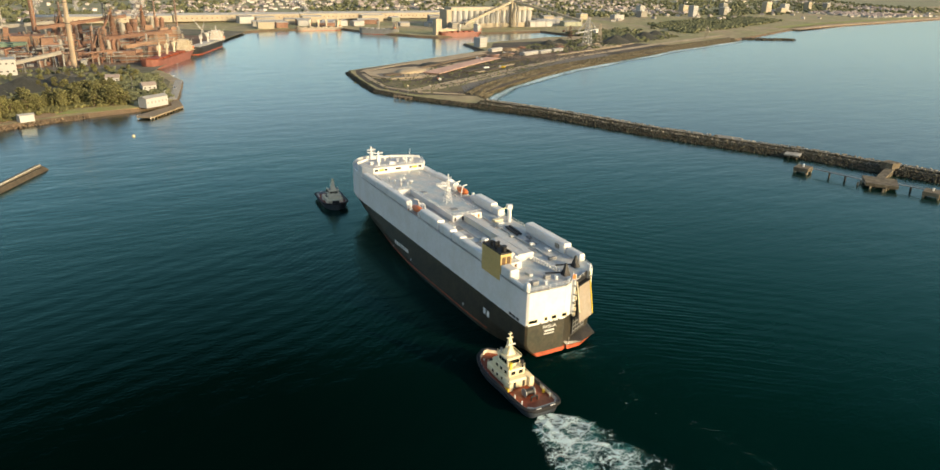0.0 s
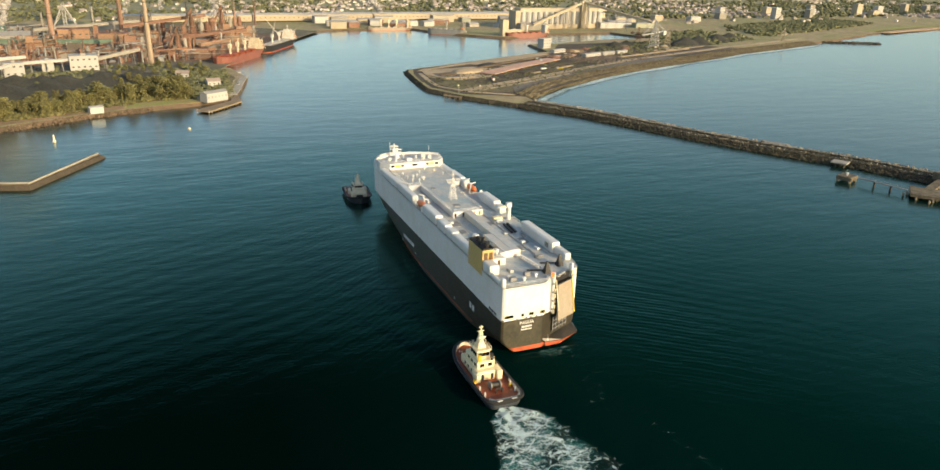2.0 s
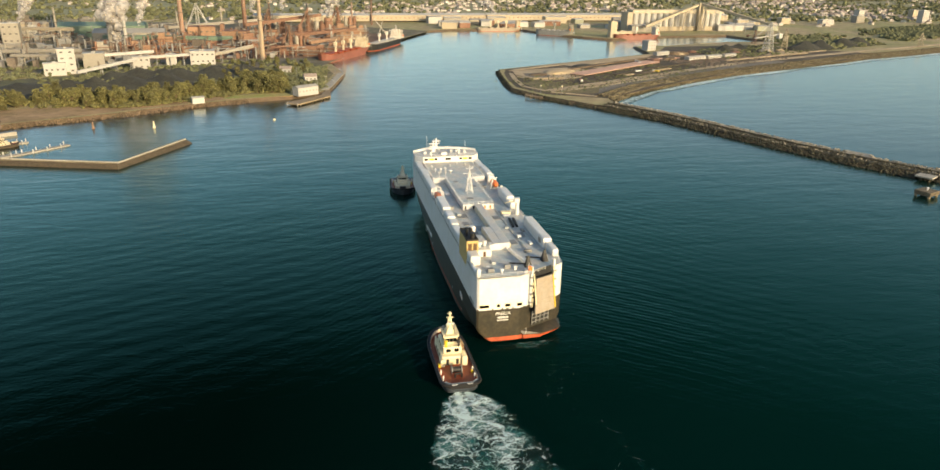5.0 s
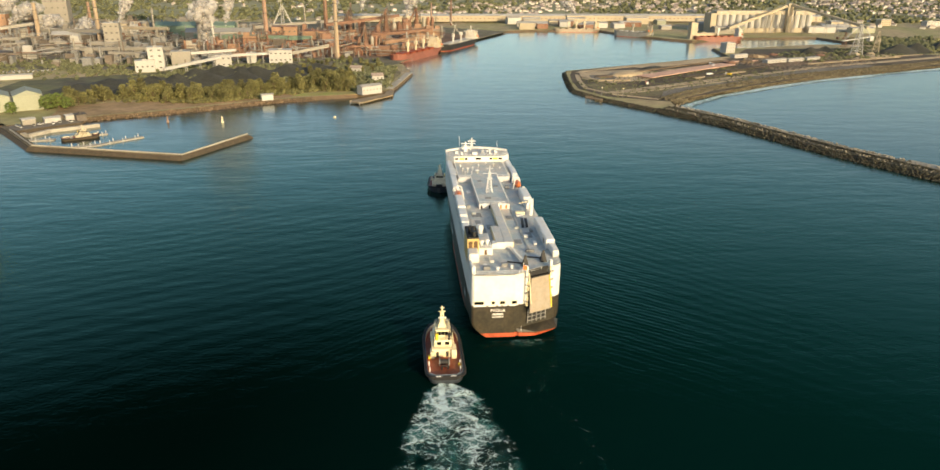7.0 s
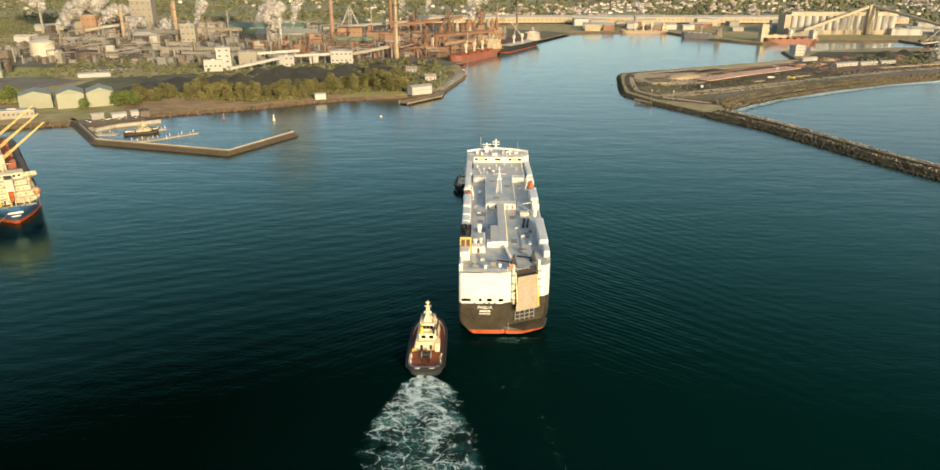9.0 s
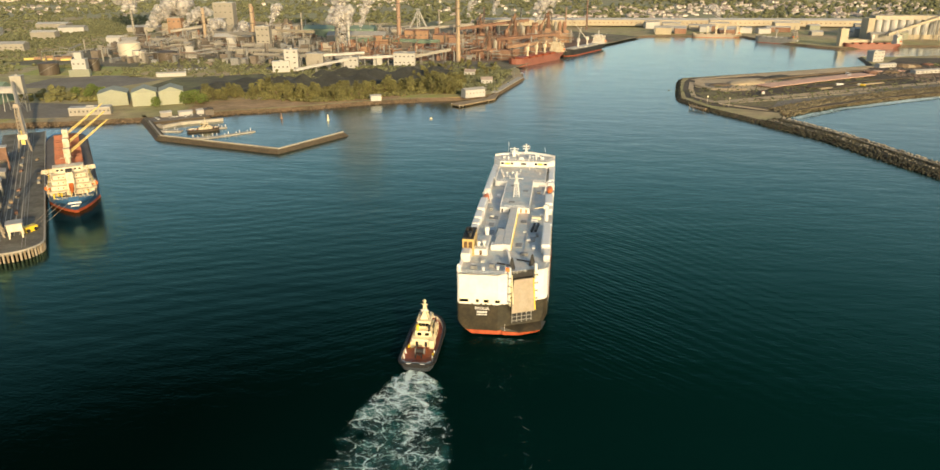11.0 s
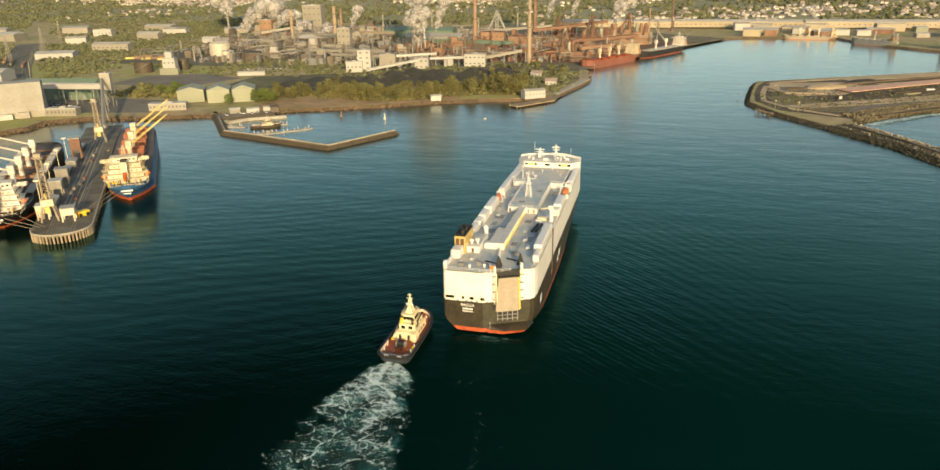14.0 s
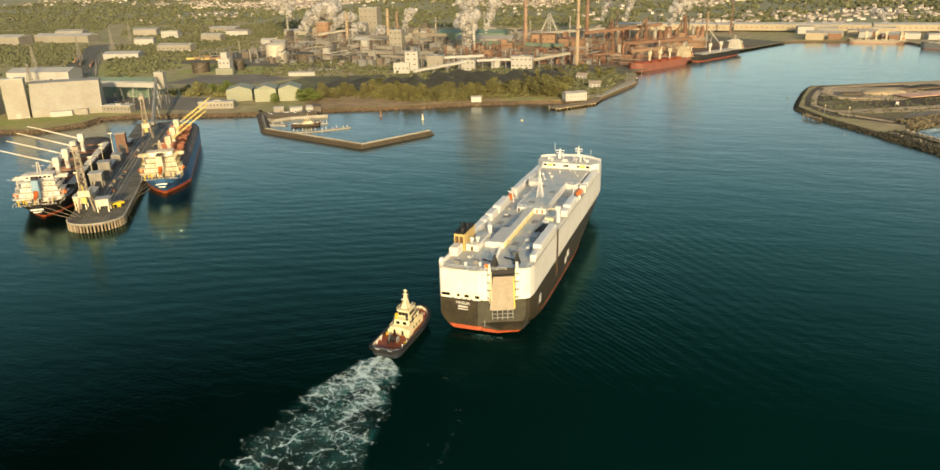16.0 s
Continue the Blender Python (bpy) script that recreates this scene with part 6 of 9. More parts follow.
def bulker(at, turn, L, B, D, hull, house_mat, boom_mat, label, booms, hatch=RUST, draft_band=2.4, group="berthed bulk carriers", funnel=None, covers=""):
    s = thing("bulk_carrier", at, label, "ship", group, turn=turn)

    def outline(bm, z):
        k = z / D
        pts = []
        for u in (0.0, 0.006, 0.016, 0.03, 0.05, 0.08, 0.12, 0.16, 0.2, 0.3, 0.45, 0.6, 0.75, 0.86, 0.9, 0.94, 0.97, 0.985, 1.0):
            y = -L / 2 + L * (u + 0.012 * k * u)
            aft = 0.06 * (1 - min(1.0, max(0.0, k))) ** 1.3
            if u < 0.2:
                full = 0.115 + 0.16 * (1 - min(1.0, max(0.0, k)))
                y += L * aft * (1 - u / 0.2)
                h = B / 2 * max(0.06, 1 - max(0.0, 1 - u / full) ** (2.2 if k > 0.5 else 1.9)) ** (0.62 if k > 0.5 else 0.85)
            else:
                h = B / 2
            if u > 0.86:
                h *= math.sqrt(max(0.004, 1 - ((u - 0.86) / 0.14) ** (1.7 + 0.6 * k)))
            pts.append((h, y))
        ring_pts = [(x, y) for x, y in pts] + [(-x, y) for x, y in pts[::-1]]
        return [bm.verts.new((x, y, z + (1.8 * max(0, (y / (L / 2)) - 0.75) * 4 if z > D * 0.9 else 0))) for x, y in ring_pts]

    bm = bmesh.new()
    bridge_rings(bm, [outline(bm, -1.5), outline(bm, draft_band)], cap=False)
    part("bottom", bm, ANTIFOUL if hull is not REDHULL else REDHULL, s, "red lower hull")
    bm = bmesh.new()
    bridge_rings(bm, [outline(bm, q) for q in (draft_band, D * 0.45, D * 0.65, D * 0.85, D + 1.0)], cap=False)
    part("hull", bm, hull, s)
    bm = bmesh.new()
    bm.faces.new(outline(bm, D))
    part("deck", bm, RUST if hull is REDHULL else DARKWORKS, s)
    n = 5
    y0, y1 = -L / 2 + L * 0.2, L / 2 - L * 0.1
    for i in range(n):
        a = y0 + (y1 - y0) * i / n + 1.5
        e = a + (y1 - y0) / n - 5
        if not covers:
            part("hatch", soft_box(-B * 0.3, a, D - 0.1, B * 0.3, e, D + 2.2, 0.2), hatch, s, "closed cargo hatch")
            continue
        bm = bmesh.new()
        for p in ((-B * 0.3, a, B * 0.3, a + 0.5), (-B * 0.3, e - 0.5, B * 0.3, e), (-B * 0.3, a + 0.5, -B * 0.3 + 0.5, e - 0.5), (B * 0.3 - 0.5, a + 0.5, B * 0.3, e - 0.5)):
            box(bm, p[0], p[1], D - 0.1, p[2], p[3], D + 2.0)
        coaming = part("hatch_coaming", bm, RUST, s, "open hold with a rust-red coaming")
        bm = bmesh.new()
        box(bm, -B * 0.3 + 0.5, a + 0.5, D + 0.02, B * 0.3 - 0.5, e - 0.5, D + 0.3)
        part("cargo", bm, COAL, coaming, "dark bulk cargo in the hold")
        for k in (-1, 1):
            bm = bmesh.new()
            if covers == "side":
                box(bm, min(k * B * 0.31, k * B * 0.47), a, D + 2.0, max(k * B * 0.31, k * B * 0.47), e, D + 2.7)
                for q in range(5):
                    y = a + (e - a) * (q + 0.5) / 5
                    box(bm, min(k * B * 0.31, k * B * 0.47), y - 0.15, D + 2.6, max(k * B * 0.31, k * B * 0.47), y + 0.15, D + 2.9)
                for q in (a + 1, e - 1):
                    rod(bm, (k * B * 0.44, q, D - 0.1), (k * B * 0.44, q, D + 2.1), 0.25, 5)
            else:
                y = a + 1.0 if k < 0 else e - 1.0
                for q in (-0.45, 0.45):
                    box(bm, -B * 0.29, y + q - 0.25, D + 1.9, B * 0.29, y + q + 0.25, D + 5.2)
            part("hatch_cover", bm, hatch, coaming, "opened hatch cover")
    base = -L / 2
    house = part("accommodation", soft_box(-B * 0.40, base + L * 0.05, D - 0.1, B * 0.40, base + L * 0.13, D + 2.6, 0.15), house_mat, s, "pale accommodation block")
    for lvl, (w, y_a) in enumerate(((0.40, 0.052), (0.37, 0.058), (0.34, 0.064), (0.31, 0.07))):
        z = D + 2.7 * (lvl + 1)
        bm = bmesh.new()
        box(bm, -B * (w + 0.06), base + L * (y_a - 0.012), z - 0.15, B * (w + 0.06), base + L * 0.132, z + 0.1)
        part("deck_edge", bm, house_mat, house)
        bm = bmesh.new()
        fence(bm, [(-B * (w + 0.055), base + L * (y_a - 0.011), z), (B * (w + 0.055), base + L * (y_a - 0.011), z)], 1.0, 1.8, 0.07)
        part("deck_rail", bm, house_mat, house)
        if lvl < 3:
            part("deck_house", soft_box(-B * (w - 0.03), base + L * (y_a + 0.006), z, B * (w - 0.03), base + L * 0.13, z + 2.6, 0.12), house_mat, house)
        for i in range(6):
            u = (-0.8 + 1.6 * (i + 0.5) / 6) * B * w
            bm = bmesh.new()
            box(bm, u - 0.3, base + L * (0.05 if lvl == 0 else y_a - 0.0) - 0.08, z - 1.9, u + 0.3, base + L * (y_a + 0.002) + 0.1, z - 1.2)
            part("window", bm, DIMGLASS, house)
    wing = part("bridge", soft_box(-B * 0.27, base + L * 0.085, D + 10.8, B * 0.27, base + L * 0.13, D + 13.6, 0.2), house_mat, s, "wheelhouse with open wings")
    for i in range(6):
        u = (-0.24 + 0.48 * (i + 0.5) / 6) * B
        bm = bmesh.new()
        box(bm, u - 0.6, base + L * 0.085 - 0.08, D + 12.0, u + 0.6, base + L * 0.085 + 0.2, D + 12.9)
        part("bridge_window", bm, GLASS, wing)
    part("monkey_deck", soft_box(-B * 0.29, base + L * 0.083, D + 13.6, B * 0.29, base + L * 0.132, D + 13.85, 0.08), house_mat, wing)
    bm = bmesh.new()
    fence(bm, [(-B * 0.28, base + L * 0.084, D + 13.8), (B * 0.28, base + L * 0.084, D + 13.8)], 1.0, 1.8, 0.07)
    part("roof_rail", bm, house_mat, wing)
    for sx in (-1, 1):
        bm = bmesh.new()
        x0, x1 = min(sx * B * 0.27, sx * B * 0.5), max(sx * B * 0.27, sx * B * 0.5)
        box(bm, x0, base + L * 0.102, D + 10.8, x1, base + L * 0.128, D + 11.0)
        box(bm, x0, base + L * 0.102, D + 11.0, x1, base + L * 0.102 + 0.15, D + 12.0)
        box(bm, x0, base + L * 0.128 - 0.15, D + 11.0, x1, base + L * 0.128, D + 12.0)
        box(bm, sx * B * 0.5 - 0.08, base + L * 0.102, D + 11.0, sx * B * 0.5 + 0.08, base + L * 0.128, D + 12.0)
        part("bridge_wing", bm, house_mat, wing, "open bridge wing")
        bm = bmesh.new()
        rod(bm, (sx * B * 0.47, base + L * 0.115, D + 10.9), (sx * B * 0.33, base + L * 0.115, D + 7.8), 0.2, 5)
        part("wing_strut", bm, house_mat, wing)
    part("funnel", soft_box(-1.8, base + L * 0.03, D + 2.5, 1.8, base + L * 0.058, D + 13.0, 0.35), funnel or house_mat, s, "ship's funnel")
    part("funnel_cap", soft_box(-1.5, base + L * 0.033, D + 12.8, 1.5, base + L * 0.055, D + 14.2, 0.2), SOOT, s, "sooty funnel top")
    bm = bmesh.new()
    bridge_rings(bm, [ring(bm, (0, base + 4.2 - q * 3.2, D + 3.0 + 3.4 - q * 3.2), r, 10, (Vector((1, 0, 0)), Vector((0, 0.7, 0.7)))) for q, r in ((-1.0, 0.4), (-0.8, 0.95), (0.0, 1.15), (0.7, 1.0), (1.0, 0.3))])
    free = part("freefall_lifeboat", bm, ORANGE, s, "orange free-fall lifeboat", smooth=True)
    bm = bmesh.new()
    for w in (-1.0, 1.0):
        rod(bm, (w, base + 8.0, D + 8.6), (w, base + 1.2, D + 2.0), 0.22, 4)
        rod(bm, (w, base + 6.5, D), (w, base + 6.5, D + 7.2), 0.2, 4)
        rod(bm, (w, base + 1.6, D), (w, base + 1.6, D + 2.4), 0.2, 4)
    part("launch_ramp", bm, house_mat, free)
    bits = random.Random(int(L))
    for q in range(14):
        u, v = bits.uniform(-0.36, 0.36) * B, base + 2.5 + bits.random() * L * 0.035
        bm = bmesh.new()
        pillar(bm, u, v, ((D - 0.1, 0.35), (D + bits.uniform(0.8, 2.4), 0.35), (D + 2.5, 0.6), (D + 2.8, 0.2)), 7)
        part("deck_vent", bm, (house_mat, BRIGHT, SOOT)[q % 3], s)
    for sx in (-1, 1):
        bm = bmesh.new()
        rod(bm, (sx * B * 0.33, base + L * 0.05, D + 8), (sx * B * 0.33, base + L * 0.05, D + 13), 0.22, 5)
        rod(bm, (sx * B * 0.33, base + L * 0.05, D + 13), (sx * B * 0.42, base + L * 0.02, D + 15), 0.16, 4)
        part("provision_davit", bm, house_mat, s)
        for q in range(5):
            bm = bmesh.new()
            w = B * (0.44 - 0.02 * q)
            rod(bm, (sx * w, base + L * 0.05, D + 2.7 * q), (sx * w, base + L * 0.09, D + 2.7 * (q + 1)), 0.18, 4)
            part("ladder", bm, BRIGHT if hull is BLUEHULL else house_mat, s)
    bm = bmesh.new()
    lattice(bm, 0, base + L * 0.11, D + 14, D + 20, 0.9, 0.4, 3, 0.18)
    rod(bm, (-3, base + L * 0.11, D + 18), (3, base + L * 0.11, D + 18), 0.16, 4)
    part("radar_mast", bm, house_mat, s)
    for sx in (-1, 1):
        bm = bmesh.new()
        blob(bm, (sx * B * 0.44, base + L * 0.07, D + 4.2), 1.6, 0.8, 0.05, 2)
        boat = part("lifeboat", bm, ORANGE, s, "orange lifeboat", smooth=True)
        bm = bmesh.new()
        for k in (-1, 1):
            rod(bm, (sx * B * 0.40, base + L * 0.07 + k * 1.8, D), (sx * B * 0.45, base + L * 0.07 + k * 1.8, D + 6), 0.2, 4)
        part("davit", bm, house_mat, boat)
    for i, (reach, side, lift) in enumerate(booms):
        y = y0 + (y1 - y0) * (i + 1) / (len(booms) + 1) - 2
        bm = bmesh.new()
        pillar(bm, 0, y, ((D - 0.2, 1.5), (D + 9, 1.3)), 10)
        post = part("crane_post", bm, house_mat, s, "ship's cargo crane")
        part("crane_house", soft_box(-1.8, y - 2.0, D + 8.8, 1.8, y + 2.0, D + 14, 0.25), house_mat, post)
        bm = bmesh.new()
        for w in (-0.8, 0.8):
            rod(bm, (w, y + 1.6, D + 10), (side + w * 0.4, y + reach, D + 10 + lift), 0.32, 5, 0.22)
        for k in range(1, 8):
            q = k / 8
            rod(bm, (-0.8 + (side + 0.5) * q, y + 1.6 + (reach - 1.6) * q, D + 10 + lift * q), (0.8 + (side - 0.5) * q, y + 1.6 + (reach - 1.6) * q, D + 10 + lift * q), 0.2, 4)
        part("jib", bm, boom_mat, post)
    bm = bmesh.new()
    for sx in (-1, 1):
        fence(bm, [(sx * B * 0.42, base + 1, D), (sx * B * 0.49, base + L * 0.16, D)], 1.1, 3.0, 0.09)
    fence(bm, [(-B * 0.36, base + 0.6, D), (B * 0.36, base + 0.6, D)], 1.1, 2.0, 0.09)
    part("stern_rail", bm, house_mat, s)
    bm = bmesh.new()
    box(bm, -3.2, base - 0.2, D * 0.74, 3.2, base + 0.3, D * 0.74 + 0.8)
    box(bm, -2.0, base - 0.2, D * 0.6, 2.0, base + 0.3, D * 0.6 + 0.5)
    part("name_bar", bm, WHITE, s)
    return s


# ---- western berth ----
BERTH = (-232.0, 52.0)
BT = 35.8


def berth(u, v, z=0.0):
    """A place on the finger wharf: u metres to its right side, v along it from the outer end."""
    c, s = math.cos(radians(BT)), math.sin(radians(BT))
    return (BERTH[0] + u * c - v * s, BERTH[1] + u * s + v * c, z)


wharf = thing("finger_wharf", berth(0, 0), "long concrete finger wharf on timber piles", "wharf", turn=BT)
bm = bmesh.new()
end = [(14 * math.cos(a), 2 + 13 * math.sin(a)) for a in np.linspace(math.pi, 2 * math.pi, 13)]
prism(bm, end + [(14, 268), (-14, 268)], 3.3, 4.5)
part("wharf_deck", bm, WHARFTOP, wharf, "dusty stained wharf deck")
bm = bmesh.new()
for (ax, ay), (bx, by) in zip(end + [(14, 268)], end[1:] + [(14, 268), (14, 268)]):
    if (ax, ay) != (bx, by):
        rod(bm, (ax, ay, 4.5), (bx, by, 4.5), 0.45, 5)
part("kerb", bm, CONCRETE, wharf)
for i in range(26):
    a = math.pi + math.pi * i / 25
    bm = bmesh.new()
    pillar(bm, 13.7 * math.cos(a), 2 + 12.7 * math.sin(a), ((-1.5, 0.5), (4.2, 0.5)), 8)
    part("fender_pile", bm, RAMP if i % 2 else TIMBER, wharf, "weathered fender pile")
for i in range(40):
    for x in (13.6, -13.6):
        bm = bmesh.new()
        pillar(bm, x, 6 + i * 6.5, ((-1.5, 0.5), (4.2, 0.5)), 8)
        part("fender_pile", bm, TIMBER, wharf)
for x in (-5.0, 5.5):
    bm = bmesh.new()
    for w in (-0.7, 0.7):
        box(bm, x + w - 0.1, -6, 4.4, x + w + 0.1, 262, 4.62)
    part("crane_rail", bm, STEEL, wharf)


def portal_hut(u, v, w, h, mat, label):
    t = thing("loading_hopper", berth(u, v, 4.5), label, "hopper", "wharf hoppers", turn=BT)
    for sx in (-1, 1):
        for sy in (-1, 1):
            bm = bmesh.new()
            box(bm, sx * w * 0.42 - 0.35, sy * w * 0.42 - 0.35, 0, sx * w * 0.42 + 0.35, sy * w * 0.42 + 0.35, h * 0.5)
            part("leg", bm, mat, t)
    part("hopper_box", soft_box(-w / 2, -w / 2, h * 0.48, w / 2, w / 2, h, 0.2), mat, t)
    bm = bmesh.new()
    box(bm, -w * 0.55, -w * 0.55, h, w * 0.55, w * 0.55, h + 0.4)
    part("hopper_top", bm, GREYROOF, t)


def harbour_crane(u, v, h, label):
    t = thing("harbour_crane", berth(u, v, 4.5), label, "crane", "wharf cranes", turn=BT)
    for sx in (-1, 1):
        for sy in (-1, 1):
            bm = bmesh.new()
            rod(bm, (sx * 4, sy * 3.4, 0), (sx * 2.4, sy * 2.4, 8), 0.5, 5)
            part("portal_leg", bm, RAMP, t)
    part("machinery_house", soft_box(-3, -2.6, 8, 3, 4.5, 11.5, 0.2), SHIPCREAM, t, "cream machinery house")
    bm = bmesh.new()
    lattice(bm, 0, 0, 11, h, 1.7, 1.1, 8, 0.3)
    part("tower", bm, RAMP, t, "weathered lattice tower")
    bm = bmesh.new()
    box(bm, -2.4, -2.4, h, 2.4, 2.4, h + 0.5)
    box(bm, -1.6, -1.6, h + 0.5, 1.6, 1.6, h + 2.4)
    part("head", bm, RAMP, t)
    bm = bmesh.new()
    rod(bm, (0, -1.5, 11.5), (0, -3.0, 14.5), 0.5, 5)
    box(bm, -1.2, -4.2, 5.0, 1.2, -2.2, 8.2)
    part("counterweight", bm, JIB, t)


harbour_crane(-6.5, 16, 33, "tall weathered lattice crane on the wharf end")
portal_hut(2.5, 12, 6.5, 7.0, SHIPCREAM, "cream portal hopper on the wharf end")
portal_hut(-10.0, 20, 6.0, 7.5, SHIPCREAM, "cream portal hopper on the wharf end")
for v in (64, 92):
    portal_hut(-9.5, v, 7.0, 9.0, CLAD, "grey travelling hopper on the wharf")
portal_hut(-8.0, 152, 6.5, 15.0, RUST, "rust-stained tall transfer hopper on the wharf")
for k, (u, v, w, l, h) in enumerate(((-10, 46, 6, 12, 3.2), (-10.5, 112, 5, 16, 3.6), (-9.5, 134, 6, 10, 4.2), (-10, 182, 6, 14, 3.4))):
    w_shed = thing("wharf_store", berth(u, v, 4.5), "low grey store shed on the wharf", "shed", "wharf stores", turn=BT)
    part("wall", soft_box(-w / 2, -l / 2, -0.05, w / 2, l / 2, h, 0.1), DARKWORKS if k % 2 else CLAD, w_shed)
    bm = bmesh.new()
    roof(bm, -w / 2, -l / 2, h, w / 2, l / 2, 0.9)
    part("roof", bm, GREYROOF, w_shed)
rng = random.Random(64)
for k in range(14):
    u, v = rng.choice((-2.0, 1.0, 9.5, 11.0)), 26 + k * 12 + rng.uniform(-3, 3)
    p = thing("cargo_bundle", berth(u, v, 4.5), "tarpaulined cargo bundle lying on the wharf", "cargo", "cargo on the wharf", turn=BT + rng.uniform(-8, 8))
    part("wrapped_load", soft_box(-0.9, -2.2, 0, 0.9, 2.2, rng.uniform(0.8, 1.7), 0.2), (TIMBER, DARKWORKS, RUST, CLAD)[k % 4], p)
for k, v in enumerate((34, 72, 108, 144)):
    p = thing("lamp_mast", berth(-13, v, 4.5), "pale floodlight mast on the wharf", "lamp", "wharf lamp masts", turn=BT)
    bm = bmesh.new()
    rod(bm, (0, 0, 0), (0, 0, 17), 0.25, 6, 0.16)
    part("mast", bm, CREAM, p)
    bm = bmesh.new()
    box(bm, -1.3, -0.3, 16.6, 1.3, 0.3, 17.3)
    part("floodlight", bm, CREAM, p)
for off in (-3.4, -1.2, 1.2, 3.6):
    bm = bmesh.new()
    box(bm, off - 0.25, 14, 4.49, off + 0.25, 250, 4.53)
    part("wheel_track", bm, CONCRETE, wharf, "pale worn wheel track")
harbour_crane(2.0, 205, 30, "rust-stained lattice ship loader")
bm = bmesh.new()
box(bm, -1.8, -3.0, 0, 1.8, 3.0, 2.6)
loader = thing("wheel_loader", berth(8, 18, 4.5), "yellow wheel loader parked on the wharf", "loader", turn=BT - 60)
part("body", bm, BRIGHT, loader)
for sx in (-1, 1):
    for y in (-1.9, 1.9):
        bm = bmesh.new()
        rod(bm, (sx * 1.6, y, 0.9), (sx * 2.3, y, 0.9), 0.95, 10)
        part("wheel", bm, RUBBER, loader)

# two bulk carriers alongside
b1 = berth(28.5, 128)
bulker(b1, BT, 168, 26, 10.4, BLUEHULL, SHIPCREAM, JIB, "blue-hulled bulk carrier with raised yellow jibs berthed at the wharf", ((10, 25, 17), (10, 25, 17), (10, 25, 17)), hatch=HATCHRED, draft_band=1.9, covers="fold")
b2 = berth(-31.5, 102)
bulker(b2, BT, 168, 27, 8.5, SOOT, SHIPWHITE, SHIPWHITE, "black-hulled bulk carrier with swung-out white jibs at the wharf", ((-3, -30, 12), (-3, -30, 12), (-3, -30, 12), (-3, -30, 12)), hatch=GREYROOF, draft_band=0.8, funnel=PALEBLUE, covers="side")
for (ua, va, za), (ub, vb, zb) in (((20, 50, 8), (10, 30, 4.8)), ((22, 46, 8), (11, 26, 4.8)), ((26, 46, 8), (13, 22, 4.8)), ((-22, 22, 7), (-8, 4, 4.8)), ((-34, 20, 7), (-12, 2, 4.8)), ((-28, 20, 7), (-10, 4, 4.8))):
    bm = bmesh.new()
    rod(bm, berth(ua, va, za), berth(ub, vb, zb), 0.13, 4)
    tagged(new("mooring_line", finish("mooring_line", bm, RAMP)), "taut pale mooring line to the wharf", "rope", "mooring lines")

# sheds behind the berth
shed = thing("bulk_shed", (-516, 300, Z0), "huge grey-beige steep-roofed bulk storage shed", "shed", turn=41)
bm = bmesh.new()
bridge_rings(bm, [[bm.verts.new((x, y, z)) for y, z in ((-22, -0.4), (-22, 6), (-10, 29), (10, 29), (22, 6), (22, -0.4))] for x in (-29, 29)])
part("shell", bm, SHEDCLAD, shed)
for i in range(10):
    bm = bmesh.new()
    x = -27 + i * 6
    rod(bm, (x, -22.05, 6), (x, -10, 29.1), 0.1, 4)
    part("roof_rib", bm, SHEDCLAD, shed)
bm = bmesh.new()
box(bm, -14, -27, 0, 4, -21.9, 4.5)
part("lean_to", bm, WHITECLAD, shed)
bm = bmesh.new()
box(bm, 8, -26, 0, 17, -21.9, 5.2)
part("annex", bm, CLAD, shed)
building("transfer_tower", -536, 262, 18, 12, 35, 41, SHEDCLAD, GREYROOF, "tall pale slab-sided transfer tower beside the shed", "tower", doors=1)
building("warehouse", -580, 250, 36, 40, 24, 24, CLAD, GREYROOF, "pale grey storage warehouse", "warehouse", rise=6, along="y", doors=2)
building("warehouse", -735, 465, 76, 34, 11, 20, WHITECLAD, WHITECLAD, "low white-roofed warehouse by the railway", "warehouse", rise=4, along="x")
building("green_warehouse", -540, 392, 78, 30, 11, 8, GREENROOF, GREENROOF, "long dark green roofed warehouse", "warehouse", rise=8, along="x", doors=5)
xfer = building("transfer_house", -455, 356, 9, 8, 15, 20, SHEDCLAD, GREYROOF, "pale conveyor transfer tower on legs behind the berth", "tower", z=Z0 + 16)
for sx in (-1, 1):
    for sy in (-1, 1):
        bm = bmesh.new()
        rod(bm, (sx * 4.0, sy * 3.4, -16.4), (sx * 4.0, sy * 3.4, 0.2), 0.5, 6)
        rod(bm, (sx * 4.0, sy * 3.4, -15.5), (-sx * 4.0, sy * 3.4, -1.0), 0.25, 4)
        part("leg", bm, STEEL, xfer)
conveyor((-562, 358, 17), (-462, 358, 19), 5.0, "long white conveyor gallery on tall legs", WHITECLAD, 5)
conveyor((-455, 350, 28), berth(2, 240, 8), 2.4, "inclined conveyor running down to the wharf", CLAD, 3)
building("berth_office", -466, 309, 27, 9, 6.5, 14, CLAD, GREYROOF, "low grey berth office", "office", panes=8)
building("berth_office", -388, 352, 33, 10, 6.0, 22, CLAD, GREYROOF, "low grey berth store with many windows", "office", panes=10)
building("works_shed", -821, 684, 52, 30, 8, 25, WHITECLAD, GREYROOF, "white works shed by the railway", "shed", rise=3)
building("works_block", -1016, 1014, 34, 20, 13, 20, WHITECLAD, GREYROOF, "white works block on rising ground", "building", panes=5)
building("long_store", -814, 794, 58, 22, 10, 15, CLAD, GREYROOF, "long grey store with a pale roof", "warehouse", rise=3, panes=8)
